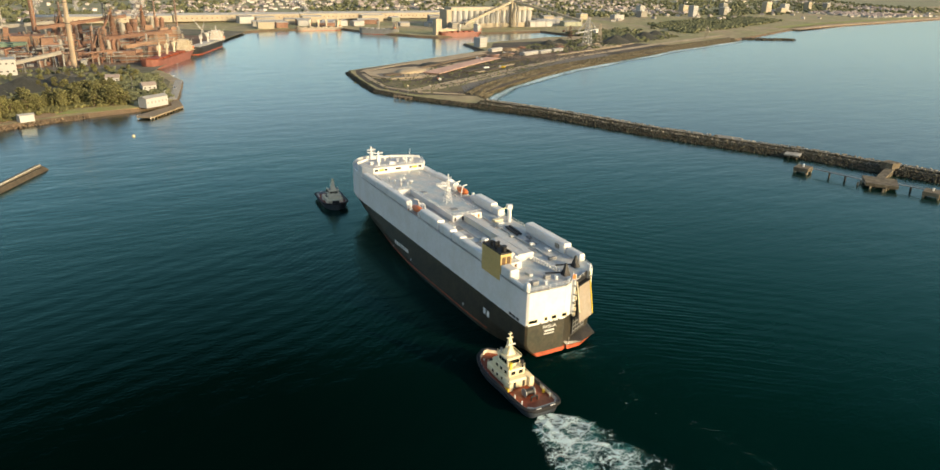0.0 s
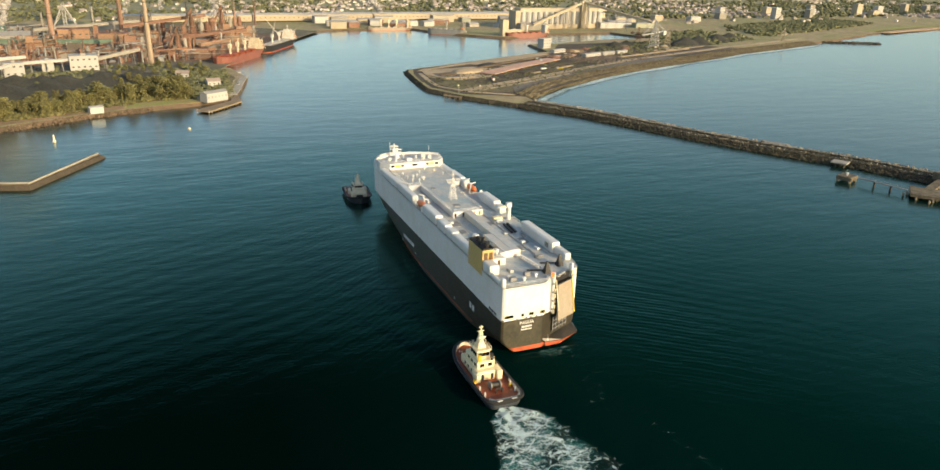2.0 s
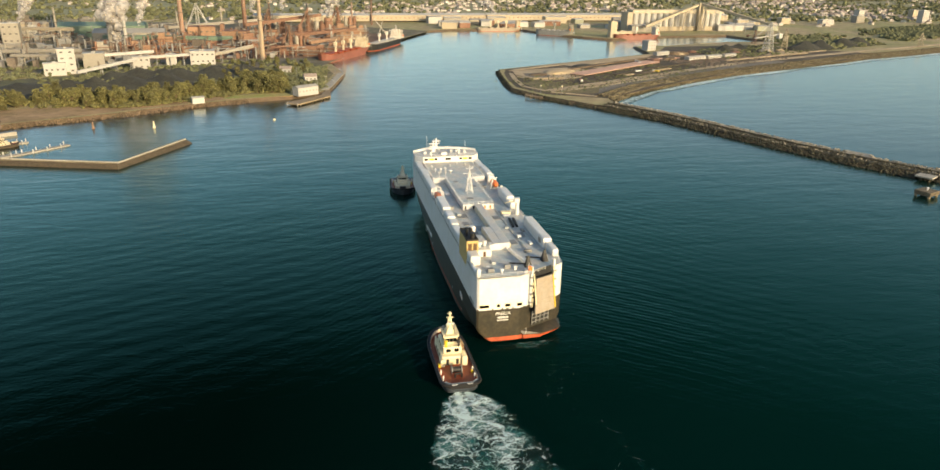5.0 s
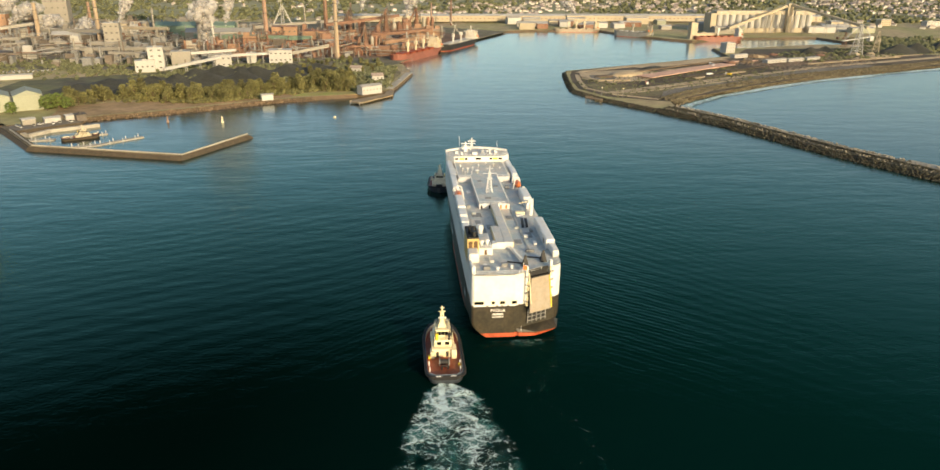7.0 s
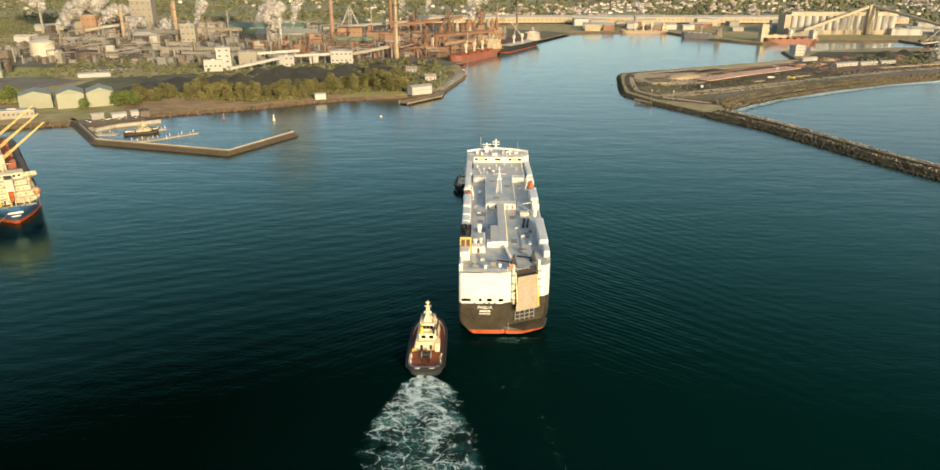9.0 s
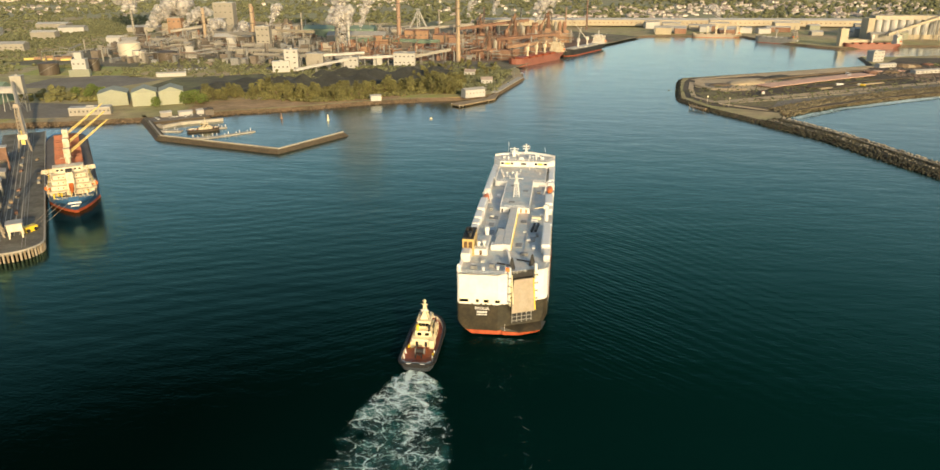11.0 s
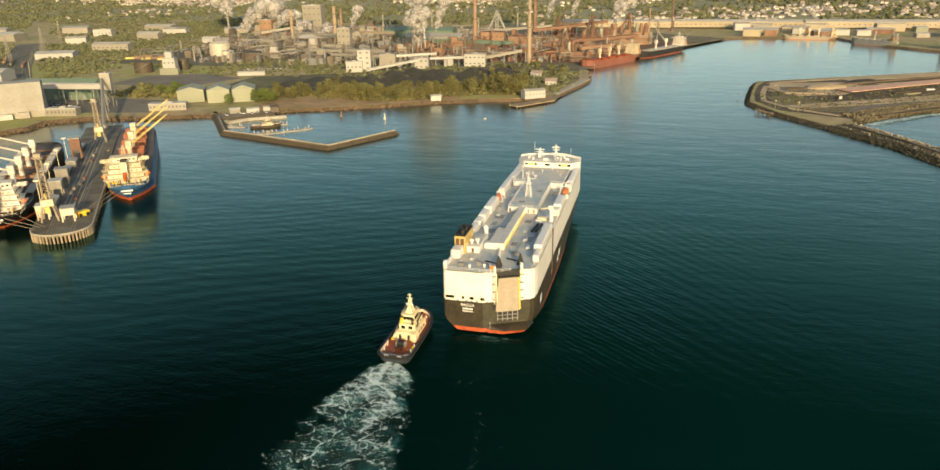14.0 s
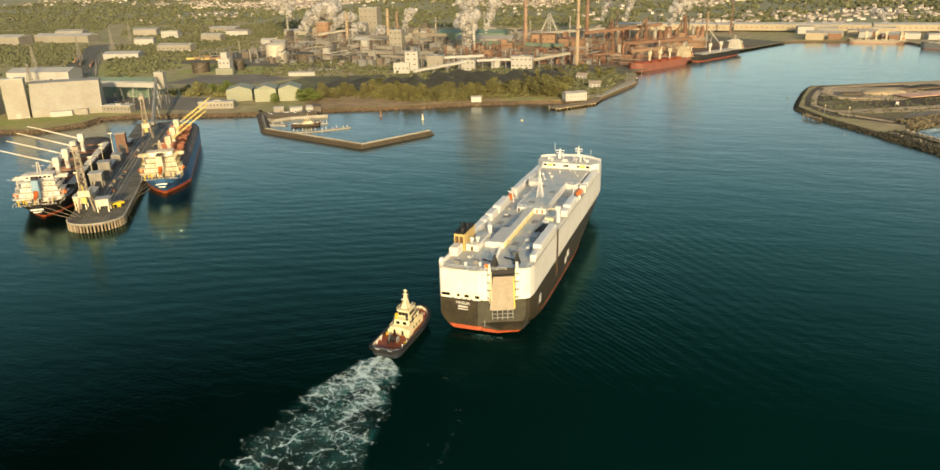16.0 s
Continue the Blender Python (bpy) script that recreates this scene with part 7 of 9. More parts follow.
building("factory", -1242, 840, 50, 40, 14, 15, CLAD, GREYROOF, "broad grey-roofed factory in the scrub", "factory", rise=4)
building("factory", -1176, 905, 115, 40, 12, 12, CLAD, GREYROOF, "broad grey-roofed factory in the scrub", "factory", rise=4)
for k, (x, y, w) in enumerate(((-1010, 1180, 60), (-900, 1080, 46), (-1120, 1060, 50), (-780, 1130, 70), (-700, 900, 30), (-650, 850, 26), (-1320, 1050, 60), (-960, 880, 34), (-870, 960, 40))):
    building("factory", x, y, w, w * 0.5, 8 + k % 3 * 2, 10 + 5 * (k % 4), (CLAD, WHITECLAD, CLAD)[k % 3], GREYROOF, "low grey-roofed factory amid trees", "factory", rise=3)
tower = building("lime_tower", -537, 562, 15, 12, 19, 18, WHITECLAD, WHITECLAD, "white stepped lime plant tower", "tower", panes=3, storeys=2)
part("upper_tower", soft_box(-4, -4, 18.5, 4, 4, 27, 0.2), WHITECLAD, tower)
part("lower_wing", soft_box(-11, -9, 0, 11, 0, 8, 0.2), GREENCLAD, tower)
tank(-583, 570, 11, 13, DARKTANK, "dark brown storage tank")
tank(-549, 604, 7, 14, DARKTANK, "dark brown storage tank")
tank(-592, 755, 15, 17, TANK, "large white domed storage tank", 0.25)
tank(-561, 726, 9, 10, TANK, "small white storage tank")
tank(-507, 698, 15, 12, DARKTANK, "squat dark storage tank")
for k in range(7):
    bm = bmesh.new()
    box(bm, -6, -1.2, 0, 6, 1.2, 2.6 + (k % 3) * 0.8)
    ob = new("container", finish("container", bm, (JIB, ORANGECLAD, ORANGECLAD)[k % 3]))
    ob.matrix_basis = pose(-700 + k * 9, 690 + (k % 3) * 8, Z0, 0, 0, 20 + k * 3)
    tagged(ob, "yellow and orange plant stacked in a yard", "container", "yard containers")
for x, y, h in ((-829, 531, 33), (-858, 634, 36), (-931, 772, 36), (-1060, 948, 34), (-790, 500, 20), (-720, 430, 24)):
    pylon(x, y, h)
building("wharf_barn", -397, 402, 25, 26, 11, 28, GREENCLAD, BARNROOF, "pale green gabled barn by the shore", "barn", rise=3.5, along="y")
building("wharf_barn", -368, 405, 21, 26, 12, 28, GREENCLAD, BARNROOF, "pale green gabled barn by the shore", "barn", rise=4, along="y")
building("wharf_barn", -347, 415, 21, 26, 12, 28, GREENCLAD, BARNROOF, "pale green gabled barn by the shore", "barn", rise=4, along="y")
building("long_shed", -432, 572, 32, 8, 4, 24, WHITECLAD, WHITECLAD, "long low white shed in the yard", "shed", rise=1)
for k in range(26):
    rng = random.Random(k)
    c = thing("car", (-470 + (k % 13) * 4.2 + rng.uniform(-1, 1), 610 + (k // 13) * 9 + (k % 13) * 1.6, Z0), "small pale parked car", "car", "cars in the yard", turn=20)
    part("body", soft_box(-0.9, -2.1, 0.25, 0.9, 2.1, 0.9, 0.15), WHITE if k % 3 else STEEL, c)
    part("cabin", soft_box(-0.8, -1.1, 0.85, 0.8, 1.2, 1.5, 0.2), GLASS, c)

# ---- tug harbour ----
jetty = thing("harbour_wall", (0, 0, 0), "angled concrete harbour wall with a dark tidal foot", "sea wall")
JL = [(-340, 352), (-323, 331), (-285, 281), (-180, 251), (-150, 309)]
bm = bmesh.new()
prism(bm, strip(JL, 6.0), -1.2, 2.3, grow=2.6)
part("foot", bm, WETCONCRETE, jetty, "dark stained sloping foot")
bm = bmesh.new()
prism(bm, strip(JL, 3.4), 2.2, 3.0)
WALLCAP = material("stained_wall_concrete", (0.17, 0.145, 0.10), 0.9, vary=0.3, stain=0.2, other=(0.10, 0.085, 0.055))
part("cap", bm, WALLCAP, jetty, "stained concrete cap")
bm = bmesh.new()
prism(bm, strip([(p[0] + 0.8, p[1] - 0.9) for p in JL[1:]], 0.8), 2.9, 3.7)
part("parapet", bm, CONCRETE, jetty)
quay = thing("tug_quay", (0, 0, 0), "concrete quay with small sheds", "quay")
bm = bmesh.new()
prism(bm, [(-330, 340), (-316, 326), (-300, 340), (-281, 356), (-292, 380), (-312, 372)], -1.2, 2.8)
part("quay_wall", bm, WETCONCRETE, quay)
bm = bmesh.new()
prism(bm, [(-329, 340), (-316, 327), (-300, 341), (-282, 356), (-292, 379), (-312, 371)], 2.7, 2.95)
part("quay_deck", bm, ASPHALT, quay)
bm = bmesh.new()
prism(bm, strip([(-310, 322), (-304, 318), (-296, 333), (-268, 352)], 3.0), -1.0, 2.4)
part("inner_mole", bm, CONCRETE, quay)
building("quay_shed", -318, 350, 9, 7, 4, 35, CLAD, GREYROOF, "small grey quay shed", "shed", rise=1, z=2.95)
building("quay_shed", -304, 357, 11, 7, 3.5, 35, WHITECLAD, WHITECLAD, "small white-roofed quay shed", "shed", rise=1, z=2.95)
building("quay_shed", -294, 366, 8, 6, 3.5, 35, WHITECLAD, WHITECLAD, "small white-roofed quay shed", "shed", rise=1, z=2.95)
building("quay_shed", -286, 364, 7, 9, 4.5, 35, DARKWORKS, DARKWORKS, "dark flat-roofed quay shed", "shed", z=2.95)
for k, (x, y, turn) in enumerate(((-322, 341, 40), (-318, 337, 44), (-311, 343, 38), (-308, 347, 120), (-300, 349, 36), (-297, 353, 38), (-290, 356, 40))):
    c = thing("car", (x, y, 2.95), ("small white car parked on the tug quay", "dark car parked on the tug quay")[k % 3 == 2], "car", "cars on the quay", turn=turn)
    part("body", soft_box(-0.9, -2.2, 0.3, 0.9, 2.2, 0.95, 0.15), STEEL if k % 3 == 2 else WHITE, c)
    part("cabin", soft_box(-0.8, -1.2, 0.9, 0.8, 1.3, 1.55, 0.2), GLASS, c)
    for sx in (-0.85, 0.85):
        for sy in (-1.4, 1.4):
            bm = bmesh.new()
            rod(bm, (sx - 0.12, sy, 0.33), (sx + 0.12, sy, 0.33), 0.33, 8)
            part("wheel", bm, SOOT, c)


def pontoon(a, b, width, posts):
    a, b = Vector(a), Vector(b)
    t = thing("pontoon", (*a, 0), "pale floating pontoon with white-capped piles", "pontoon", "tug pontoons", turn=math.degrees(math.atan2(-(b - a).x, (b - a).y)))
    l = (b - a).length
    bm = bmesh.new()
    box(bm, -width / 2, 0, -0.3, width / 2, l, 0.7)
    part("float", bm, CONCRETE, t)
    for i in range(posts):
        bm = bmesh.new()
        pillar(bm, (width / 2 + 0.5) * (1 if i % 2 else -1), l * (i + 0.5) / posts, ((-1, 0.4), (2.4, 0.4), (2.9, 0.2)), 8)
        part("pile", bm, WHITECLAD, t)


pontoon((-300, 306), (-282, 308), 5.0, 4)
pontoon((-262, 283), (-246, 291), 5.0, 5)
pontoon((-246, 291), (-224, 314), 3.6, 7)
pontoon((-259, 322), (-252, 325), 3.0, 3)
t3 = tug((-266, 312, 0), -60, "moored harbour tug with a dull cream house", DARKTANK, TUGTAN)
t3.scale = (0.74, 0.74, 0.6)


def buoy(x, y, h, mat, label):
    b = thing("channel_buoy", (x, y, 0), label, "buoy", "channel buoys")
    bm = bmesh.new()
    pillar(bm, 0, 0, ((-0.6, 1.1), (0.7, 1.1), (0.9, 0.7)), 12)
    part("float", bm, mat, b)
    bm = bmesh.new()
    pillar(bm, 0, 0, ((0.8, 0.75), (h * 0.75, 0.45), (h * 0.78, 0.6), (h, 0.12)), 10)
    part("top_mark", bm, mat, b)


buoy(-221.5, 366, 5.2, ORANGECLAD, "orange conical channel buoy")
buoy(-179, 363, 5.2, CREAM, "pale conical channel buoy")
buoy(-93, 380, 1.3, CREAM, "small pale mooring buoy")

# ---- the point ----
building("boathouse", -68, 477, 22, 9, 7.2, 36, WHITECLAD, GREYROOF, "white corrugated boathouse beside a timber jetty", "boathouse", rise=1.6, panes=6, pane_mat=CLAD)
landing = thing("timber_jetty", (0, 0, 0), "worn timber landing jetty on piles", "jetty")
bm = bmesh.new()
prism(bm, [(-85, 441), (-75, 433), (-46, 472), (-45, 502), (-52, 502), (-54, 478), (-79, 450)], 1.2, 2.2)
part("jetty_deck", bm, TIMBER, landing)
for i in range(12):
    k = i / 11
    for a, b in (((-84, 441.5), (-54, 478)), ((-75.5, 433.5), (-46.5, 472))):
        bm = bmesh.new()
        pillar(bm, a[0] + (b[0] - a[0]) * k, a[1] + (b[1] - a[1]) * k, ((-1.2, 0.4), (2.9 if i % 3 == 0 else 2.1, 0.4)), 7)
        part("pile", bm, CONCRETE if i < 2 else TIMBER, landing)
building("pump_shed", -158, 446, 10, 6, 4.6, 22, WHITECLAD, GREYROOF, "small white pump shed at the water", "shed", rise=0.8)
for x, y, turn in ((-88, 614, -10), (-63, 556, 10)):
    building("cottage", x, y, 12, 9, 5, turn, WHITECLAD, TILED, "small white hip-roofed cottage", "house", rise=2.6, panes=3)
for k, (x, y) in enumerate(((-72, 590), (-66, 600), (-60, 612), (-52, 640), (-46, 655), (-40, 560), (-50, 575), (-80, 640), (-74, 652), (-30, 640))):
    c = thing("car", (x, y, 2.75), "small parked car beside the cottages", "car", "cars on the point", turn=k * 40)
    part("body", soft_box(-0.95, -2.2, 0.25, 0.95, 2.2, 0.95, 0.15), WHITE if k % 2 else STEEL, c)
    part("cabin", soft_box(-0.85, -1.2, 0.9, 0.85, 1.2, 1.6, 0.2), GLASS, c)
for x, y, h in ((-49, 497, 13), (-42, 505, 11), (-57, 492, 9), (-76, 560, 12), (-36, 600, 12), (-25, 640, 12)):
    bm = bmesh.new()
    rod(bm, (0, 0, -0.3), (0, 0, h), 0.22, 6, 0.14)
    lamp = thing("lamp_post", (x, y, Z0), "slender grey lamp post", "lamp post", "lamp posts on the point")
    part("pole", bm, STEEL, lamp)
    bm = bmesh.new()
    box(bm, -1.2, -0.2, h - 0.3, 1.2, 0.2, h)
    part("lamp_head", bm, STEEL, lamp)
patch("sea_wall", strip([(-50, 502), (-45, 526), (-29, 610)], 7), CONCRETE, "sloping pale concrete sea wall of the point", 3.3)

rng = random.Random(11)
for i in range(215):
    k = rng.random()
    x = -330 + 240 * k
    base = 404 + 78 * k + 14 * math.sin(k * 9)
    depth = rng.random()
    tree(x + rng.uniform(-4, 4), base + 4 + depth * (34 + 26 * k), rng.uniform(0.75, 1.2), rng.randrange(4))
for i in range(50):
    tree(rng.uniform(-150, -62), rng.uniform(505, 715), rng.uniform(0.5, 0.95), rng.randrange(4))
for i in range(26):
    tree(rng.uniform(-128, -84), rng.uniform(485, 560), rng.uniform(0.8, 1.3), rng.randrange(4))
for x, y, s in ((-347, 387, 1.0), (-420, 420, 1.0), (-426, 428, 1.1), (-432, 415, 1.0), (-412, 432, 0.9), (-327, 402, 1.25), (-322, 412, 1.3), (-440, 436, 1.1), (-313, 408, 1.0), (-334, 425, 1.0), (-448, 445, 1.1), (-455, 430, 1.0)):
    tree(x, y, s, 4)
for t in TREES:
    for o in (*t.children_recursive, t):
        bpy.data.objects.remove(o)

# ---- steelworks ----
coal_pile(-271, 507, 84, 58, 14, 55, 1)
coal_pile(-222, 545, 100, 56, 12, 30, 2)
coal_pile(-178, 592, 92, 54, 12, 24, 3)
coal_pile(-330, 520, 90, 50, 7, 60, 4)
coal_pile(-138, 622, 70, 44, 10, 20, 5)
coal_pile(-236, 604, 80, 40, 10, 24, 6)
building("screen_house", -309, 634, 16, 14, 25, 15, WHITECLAD, GREYROOF, "tall white coal screening house", "works building", panes=2, storeys=4)
building("screen_house", -318, 622, 20, 10, 12, 15, WHITECLAD, GREYROOF, "white coal screening annex", "works building", panes=4)
building("screen_house", -293, 674, 21, 16, 16, 10, CLAD, GREYROOF, "pale grey coal bunker house", "works building")
building("screen_house", -241, 655, 17, 12, 14, 10, WHITECLAD, GREYROOF, "white coal bunker house", "works building", panes=3, storeys=2)
building("screen_house", -183, 698, 27, 18, 15, 8, WHITECLAD, GREYROOF, "large pale bunker house with a grey roof", "works building", panes=5, storeys=2)
building("screen_house", -216, 690, 11, 10, 12, 8, WHITECLAD, GREYROOF, "white coal transfer house", "works building")
conveyor((-290, 594, 8), (-243, 648, 14), 2.8, "inclined white coal conveyor", WHITECLAD, 4)
conveyor((-284, 676, 15), (-236, 700, 16), 2.8, "level white coal conveyor", WHITECLAD, 4)
conveyor((-236, 672, 13), (-196, 692, 13), 2.8, "level white coal conveyor", WHITECLAD, 3)
conveyor((-170, 700, 12), (-128, 728, 18), 3.4, "rising grey conveyor gallery", CLAD, 3)
conveyor((-380, 690, 14), (-300, 660, 16), 2.8, "level white coal conveyor", CLAD, 5)
chimney(-228, 872, 82, 3.4, 2.5, BRICKRED, "tall terracotta brick chimney")
chimney(-117, 720, 84, 2.9, 1.9, TANCHIMNEY, "tall slender tan chimney")
chimney(-152, 960, 84, 3.2, 2.6, RUST, "tall dark rust-red chimney")
chimney(-752, 1036, 46, 2.2, 1.8, CLAD, "grey steel works chimney stack")
chimney(-459, 876, 64, 3.0, 2.4, TANCHIMNEY, "tan concrete works chimney stack")
chimney(-591, 1190, 42, 2.8, 2.4, BRICKRED, "red brick works chimney stack")
chimney(-569, 940, 54, 3.2, 2.4, TANCHIMNEY, "tan concrete works chimney stack")
chimney(-305, 815, 60, 4.5, 3.6, CLAD, "broad grey quench tower")
chimney(-30, 1000, 30, 6.0, 5.0, RUST, "stout rust-red works stack")
chimney(-285, 800, 40, 2.0, 1.8, WHITECLAD, "slim white works exhaust stack")
for x, y, h in ((-190, 1010, 46), (-120, 1060, 50), (-60, 1120, 46), (20, 1190, 44), (-250, 980, 40), (-410, 960, 46), (-340, 1010, 52), (-90, 880, 30), (60, 1240, 60)):
    chimney(x, y, h, 1.8, 1.3, (RUST, CLAD, BRICKRED)[int(h) % 3], "thin weathered works exhaust stack")
building("coke_tower", -605, 1100, 36, 26, 54, 8, CLAD, GREYROOF, "huge pale grey coke works tower", "works building", panes=4, storeys=5)
building("coke_tower", -580, 1010, 26, 18, 32, 8, CLAD, GREYROOF, "pale coke works tower", "works building", panes=3, storeys=3)
building("coke_tower", -650, 1000, 23, 18, 34, 8, ORANGECLAD, GREYROOF, "ochre coke works tower", "works building", panes=3, storeys=3)
building("coke_tower", -428, 843, 20, 16, 34, 8, CLAD, GREYROOF, "pale coke works tower", "works building", panes=3, storeys=4)
building("works_hall", -468, 1050, 39, 20, 17, 5, CREAMCLAD, CREAMCLAD, "cream clad works hall", "works building", rise=3)
building("works_hall", -207, 905, 36, 24, 25, 5, ORANGECLAD, RUST, "orange dust-stained works hall", "works building", panes=5, storeys=2)
building("works_hall", -160, 890, 34, 22, 20, -8, ORANGECLAD, RUST, "orange dust-stained works hall", "works building", panes=4)
building("works_hall", -230, 905, 20, 16, 12, 5, CREAMCLAD, GREYROOF, "small cream works annex", "works building")
building("works_hall", -300, 900, 90, 30, 18, 4, CLAD, GREYROOF, "long pale works hall", "works building", rise=5)
building("works_hall", -360, 1010, 120, 34, 18, 4, GREENROOF, GREENROOF, "long green-roofed works hall", "works building", rise=5)
building("works_hall", -500, 900, 60, 24, 14, 6, DARKWORKS, GREYROOF, "long dark works hall", "works building", rise=4)


def blast_furnace(x, y, k, turn, label):
    f = thing("blast_furnace", (x, y, Z0), label, "blast furnace", "blast furnaces", turn=turn)
    bm = bmesh.new()
    pillar(bm, 0, 0, ((0, 6 * k), (8 * k, 6 * k), (16 * k, 5 * k), (28 * k, 3.2 * k), (36 * k, 2.2 * k)), 16)
    part("furnace_shaft", bm, RUST, f)
    bm = bmesh.new()
    lattice(bm, 0, 0, 0, 44 * k, 8 * k, 5 * k, 6, 0.5 * k)
    part("frame", bm, DARKWORKS, f, "dark steel frame")
    for i in range(3):
        bm = bmesh.new()
        pillar(bm, (14 + 8 * i) * k, 4 * k, ((0, 3.4 * k), (24 * k, 3.4 * k), (27 * k, 2 * k), (28 * k, 0.5 * k)), 14)
        part("stove", bm, RUST if i else CLAD, f, "domed hot-blast stove")
    bm = bmesh.new()
    rod(bm, (0, 0, 45 * k), (-14 * k, -3 * k, 20 * k), 1.5 * k, 8)
    rod(bm, (0, 0, 34 * k), (0, 0, 47 * k), 1.3 * k, 8)
    part("downcomer", bm, RUST, f)
    bm = bmesh.new()
    pillar(bm, -14 * k, -3 * k, ((2, 1 * k), (8 * k, 4 * k), (20 * k, 4 * k), (24 * k, 1.5 * k)), 12)
    part("dust_catcher", bm, RUST, f)
    bm = bmesh.new()
    rod(bm, (4 * k, 30 * k, 2), (0, 3 * k, 38 * k), 1.8 * k, 4)
    part("skip_bridge", bm, DARKWORKS, f)
    bm = bmesh.new()
    box(bm, -16 * k, -12 * k, 0, 12 * k, -6 * k, 12 * k)
    part("cast_house", bm, ORANGECLAD, f)


blast_furnace(-85, 800, 0.75, 25, "rust-red blast furnace with dark steel frame")
blast_furnace(-60, 960, 1.0, 15, "rust-red blast furnace with dark steel frame")
blast_furnace(-10, 1075, 0.95, 10, "rust-red blast furnace with dark steel frame")
blast_furnace(-120, 1010, 0.9, 30, "rust-red blast furnace with dark steel frame")
for i in range(70):
    rng = random.Random(100 + i)
    if i < 34:
        k = rng.random()
        x, y = -290 + 330 * k + rng.uniform(-40, 0), 760 + 330 * rng.random() * (0.4 + 0.6 * k)
        if x > -52 + 0.5 * (y - 740):
            x -= 80
        mat = (RUST, ORANGECLAD, DARKWORKS, RUST)[rng.randrange(4)]
    else:
        x, y = rng.uniform(-690, -300), rng.uniform(720, 1180)
        mat = (CLAD, DARKWORKS, CLAD, GREYROOF)[rng.randrange(4)]
    p = thing("plant_unit", (x, y, Z0), "weathered industrial plant unit with pipes", "plant", "steelworks plant", turn=rng.uniform(-12, 20))
    w, d, h = rng.uniform(8, 22), rng.uniform(6, 14), rng.uniform(6, 19)
    bm = bmesh.new()
    box(bm, -w / 2, -d / 2, -0.3, w / 2, d / 2, h)
    part("block", bm, mat, p)
    bm = bmesh.new()
    box(bm, -w / 2 + 1, -d / 2 + 1, h, w * rng.uniform(-0.2, 0.4), d / 2 - 1, h + rng.uniform(2, 8))
    part("penthouse", bm, mat, p)
    bm = bmesh.new()
    pillar(bm, w / 2 + 2.5, 0, ((-0.3, 2.2), (h * 1.1, 2.2), (h * 1.2, 0.8)), 12)
    part("vessel", bm, (RUST, CLAD, DARKWORKS)[i % 3], p)
    for q in range(3):
        bm = bmesh.new()
        z = h * (0.35 + 0.25 * q)
        rod(bm, (-w * 0.8, -d / 2 - 1.2 - q * 0.8, z), (w, -d / 2 - 1.2 - q * 0.8, z), 0.5, 6)
        rod(bm, (w, -d / 2 - 1.2 - q * 0.8, z), (w + 2, 0, z), 0.5, 6)
        part("pipe", bm, (STEEL, RUST, CLAD)[(i + q) % 3], p)
    bm = bmesh.new()
    lattice(bm, -w / 2 - 3, 0, -0.3, h * 1.3, 1.6, 1.4, 4, 0.25)
    part("stair_tower", bm, DARKWORKS, p)
for a, b, w, m in (((-330, 880, 14), (-160, 830, 16), 5, GREENROOF), ((-150, 930, 26), (-40, 990, 36), 4, RUST), ((-80, 860, 18), (10, 930, 20), 4, RUST), ((-260, 960, 20), (-130, 1000, 28), 4, CLAD),
                   ((-560, 930, 18), (-440, 860, 22), 4, CLAD), ((-640, 960, 16), (-580, 1000, 24), 4, CLAD), ((-520, 820, 12), (-400, 780, 14), 4, CLAD), ((-700, 900, 10), (-560, 860, 12), 4, CLAD),
                   ((-440, 760, 10), (-320, 730, 14), 4, CLAD), ((-60, 800, 14), (-20, 850, 14), 4, ORANGECLAD), ((-660, 820, 9), (-520, 770, 9), 3, DARKWORKS), ((-470, 990, 16), (-380, 930, 20), 4, CREAMCLAD)):
    conveyor(a, b, w, "elevated works conveyor on trestles", m, 6)
bm = bmesh.new()
for s in (-1, 1):
    rod(bm, (s * 24, 0, 0), (s * 2, 0, 46), 0.9, 5)
    rod(bm, (s * 12, 0, 23), (-s * 2, 0, 46), 0.5, 4)
lattice(bm, 0, 0, 0, 50, 2.4, 1.6, 7, 0.4)
frame_ = thing("headframe", (-225, 1010, Z0), "white lattice A-frame over the works", "headframe")
part("lattice_frame", bm, WHITECLAD, frame_)
plume(-304, 815, 58, 96, (26, 36), 34, 1)
plume(-296, 808, 10, 50, (-4, 6), 16, 12)
plume(-752, 1036, 46, 80, (-40, 30), 40, 2)
plume(-715, 1020, 20, 46, (60, 20), 30, 3)
plume(-640, 1000, 20, 26, (34, 14), 14, 4)
plume(-560, 930, 10, 26, (18, 10), 12, 5)
plume(-500, 900, 12, 22, (16, 10), 10, 13)
plume(-270, 810, 36, 46, (10, 14), 9, 6)
plume(-150, 1080, 36, 74, (20, 22), 16, 7)
plume(-30, 1000, 33, 70, (34, 24), 20, 8)
plume(-100, 1020, 44, 60, (12, 20), 14, 9)
plume(-420, 850, 36, 30, (12, 8), 8, 10)
plume(330, 1330, 14, 26, (-20, 14), 10, 11)

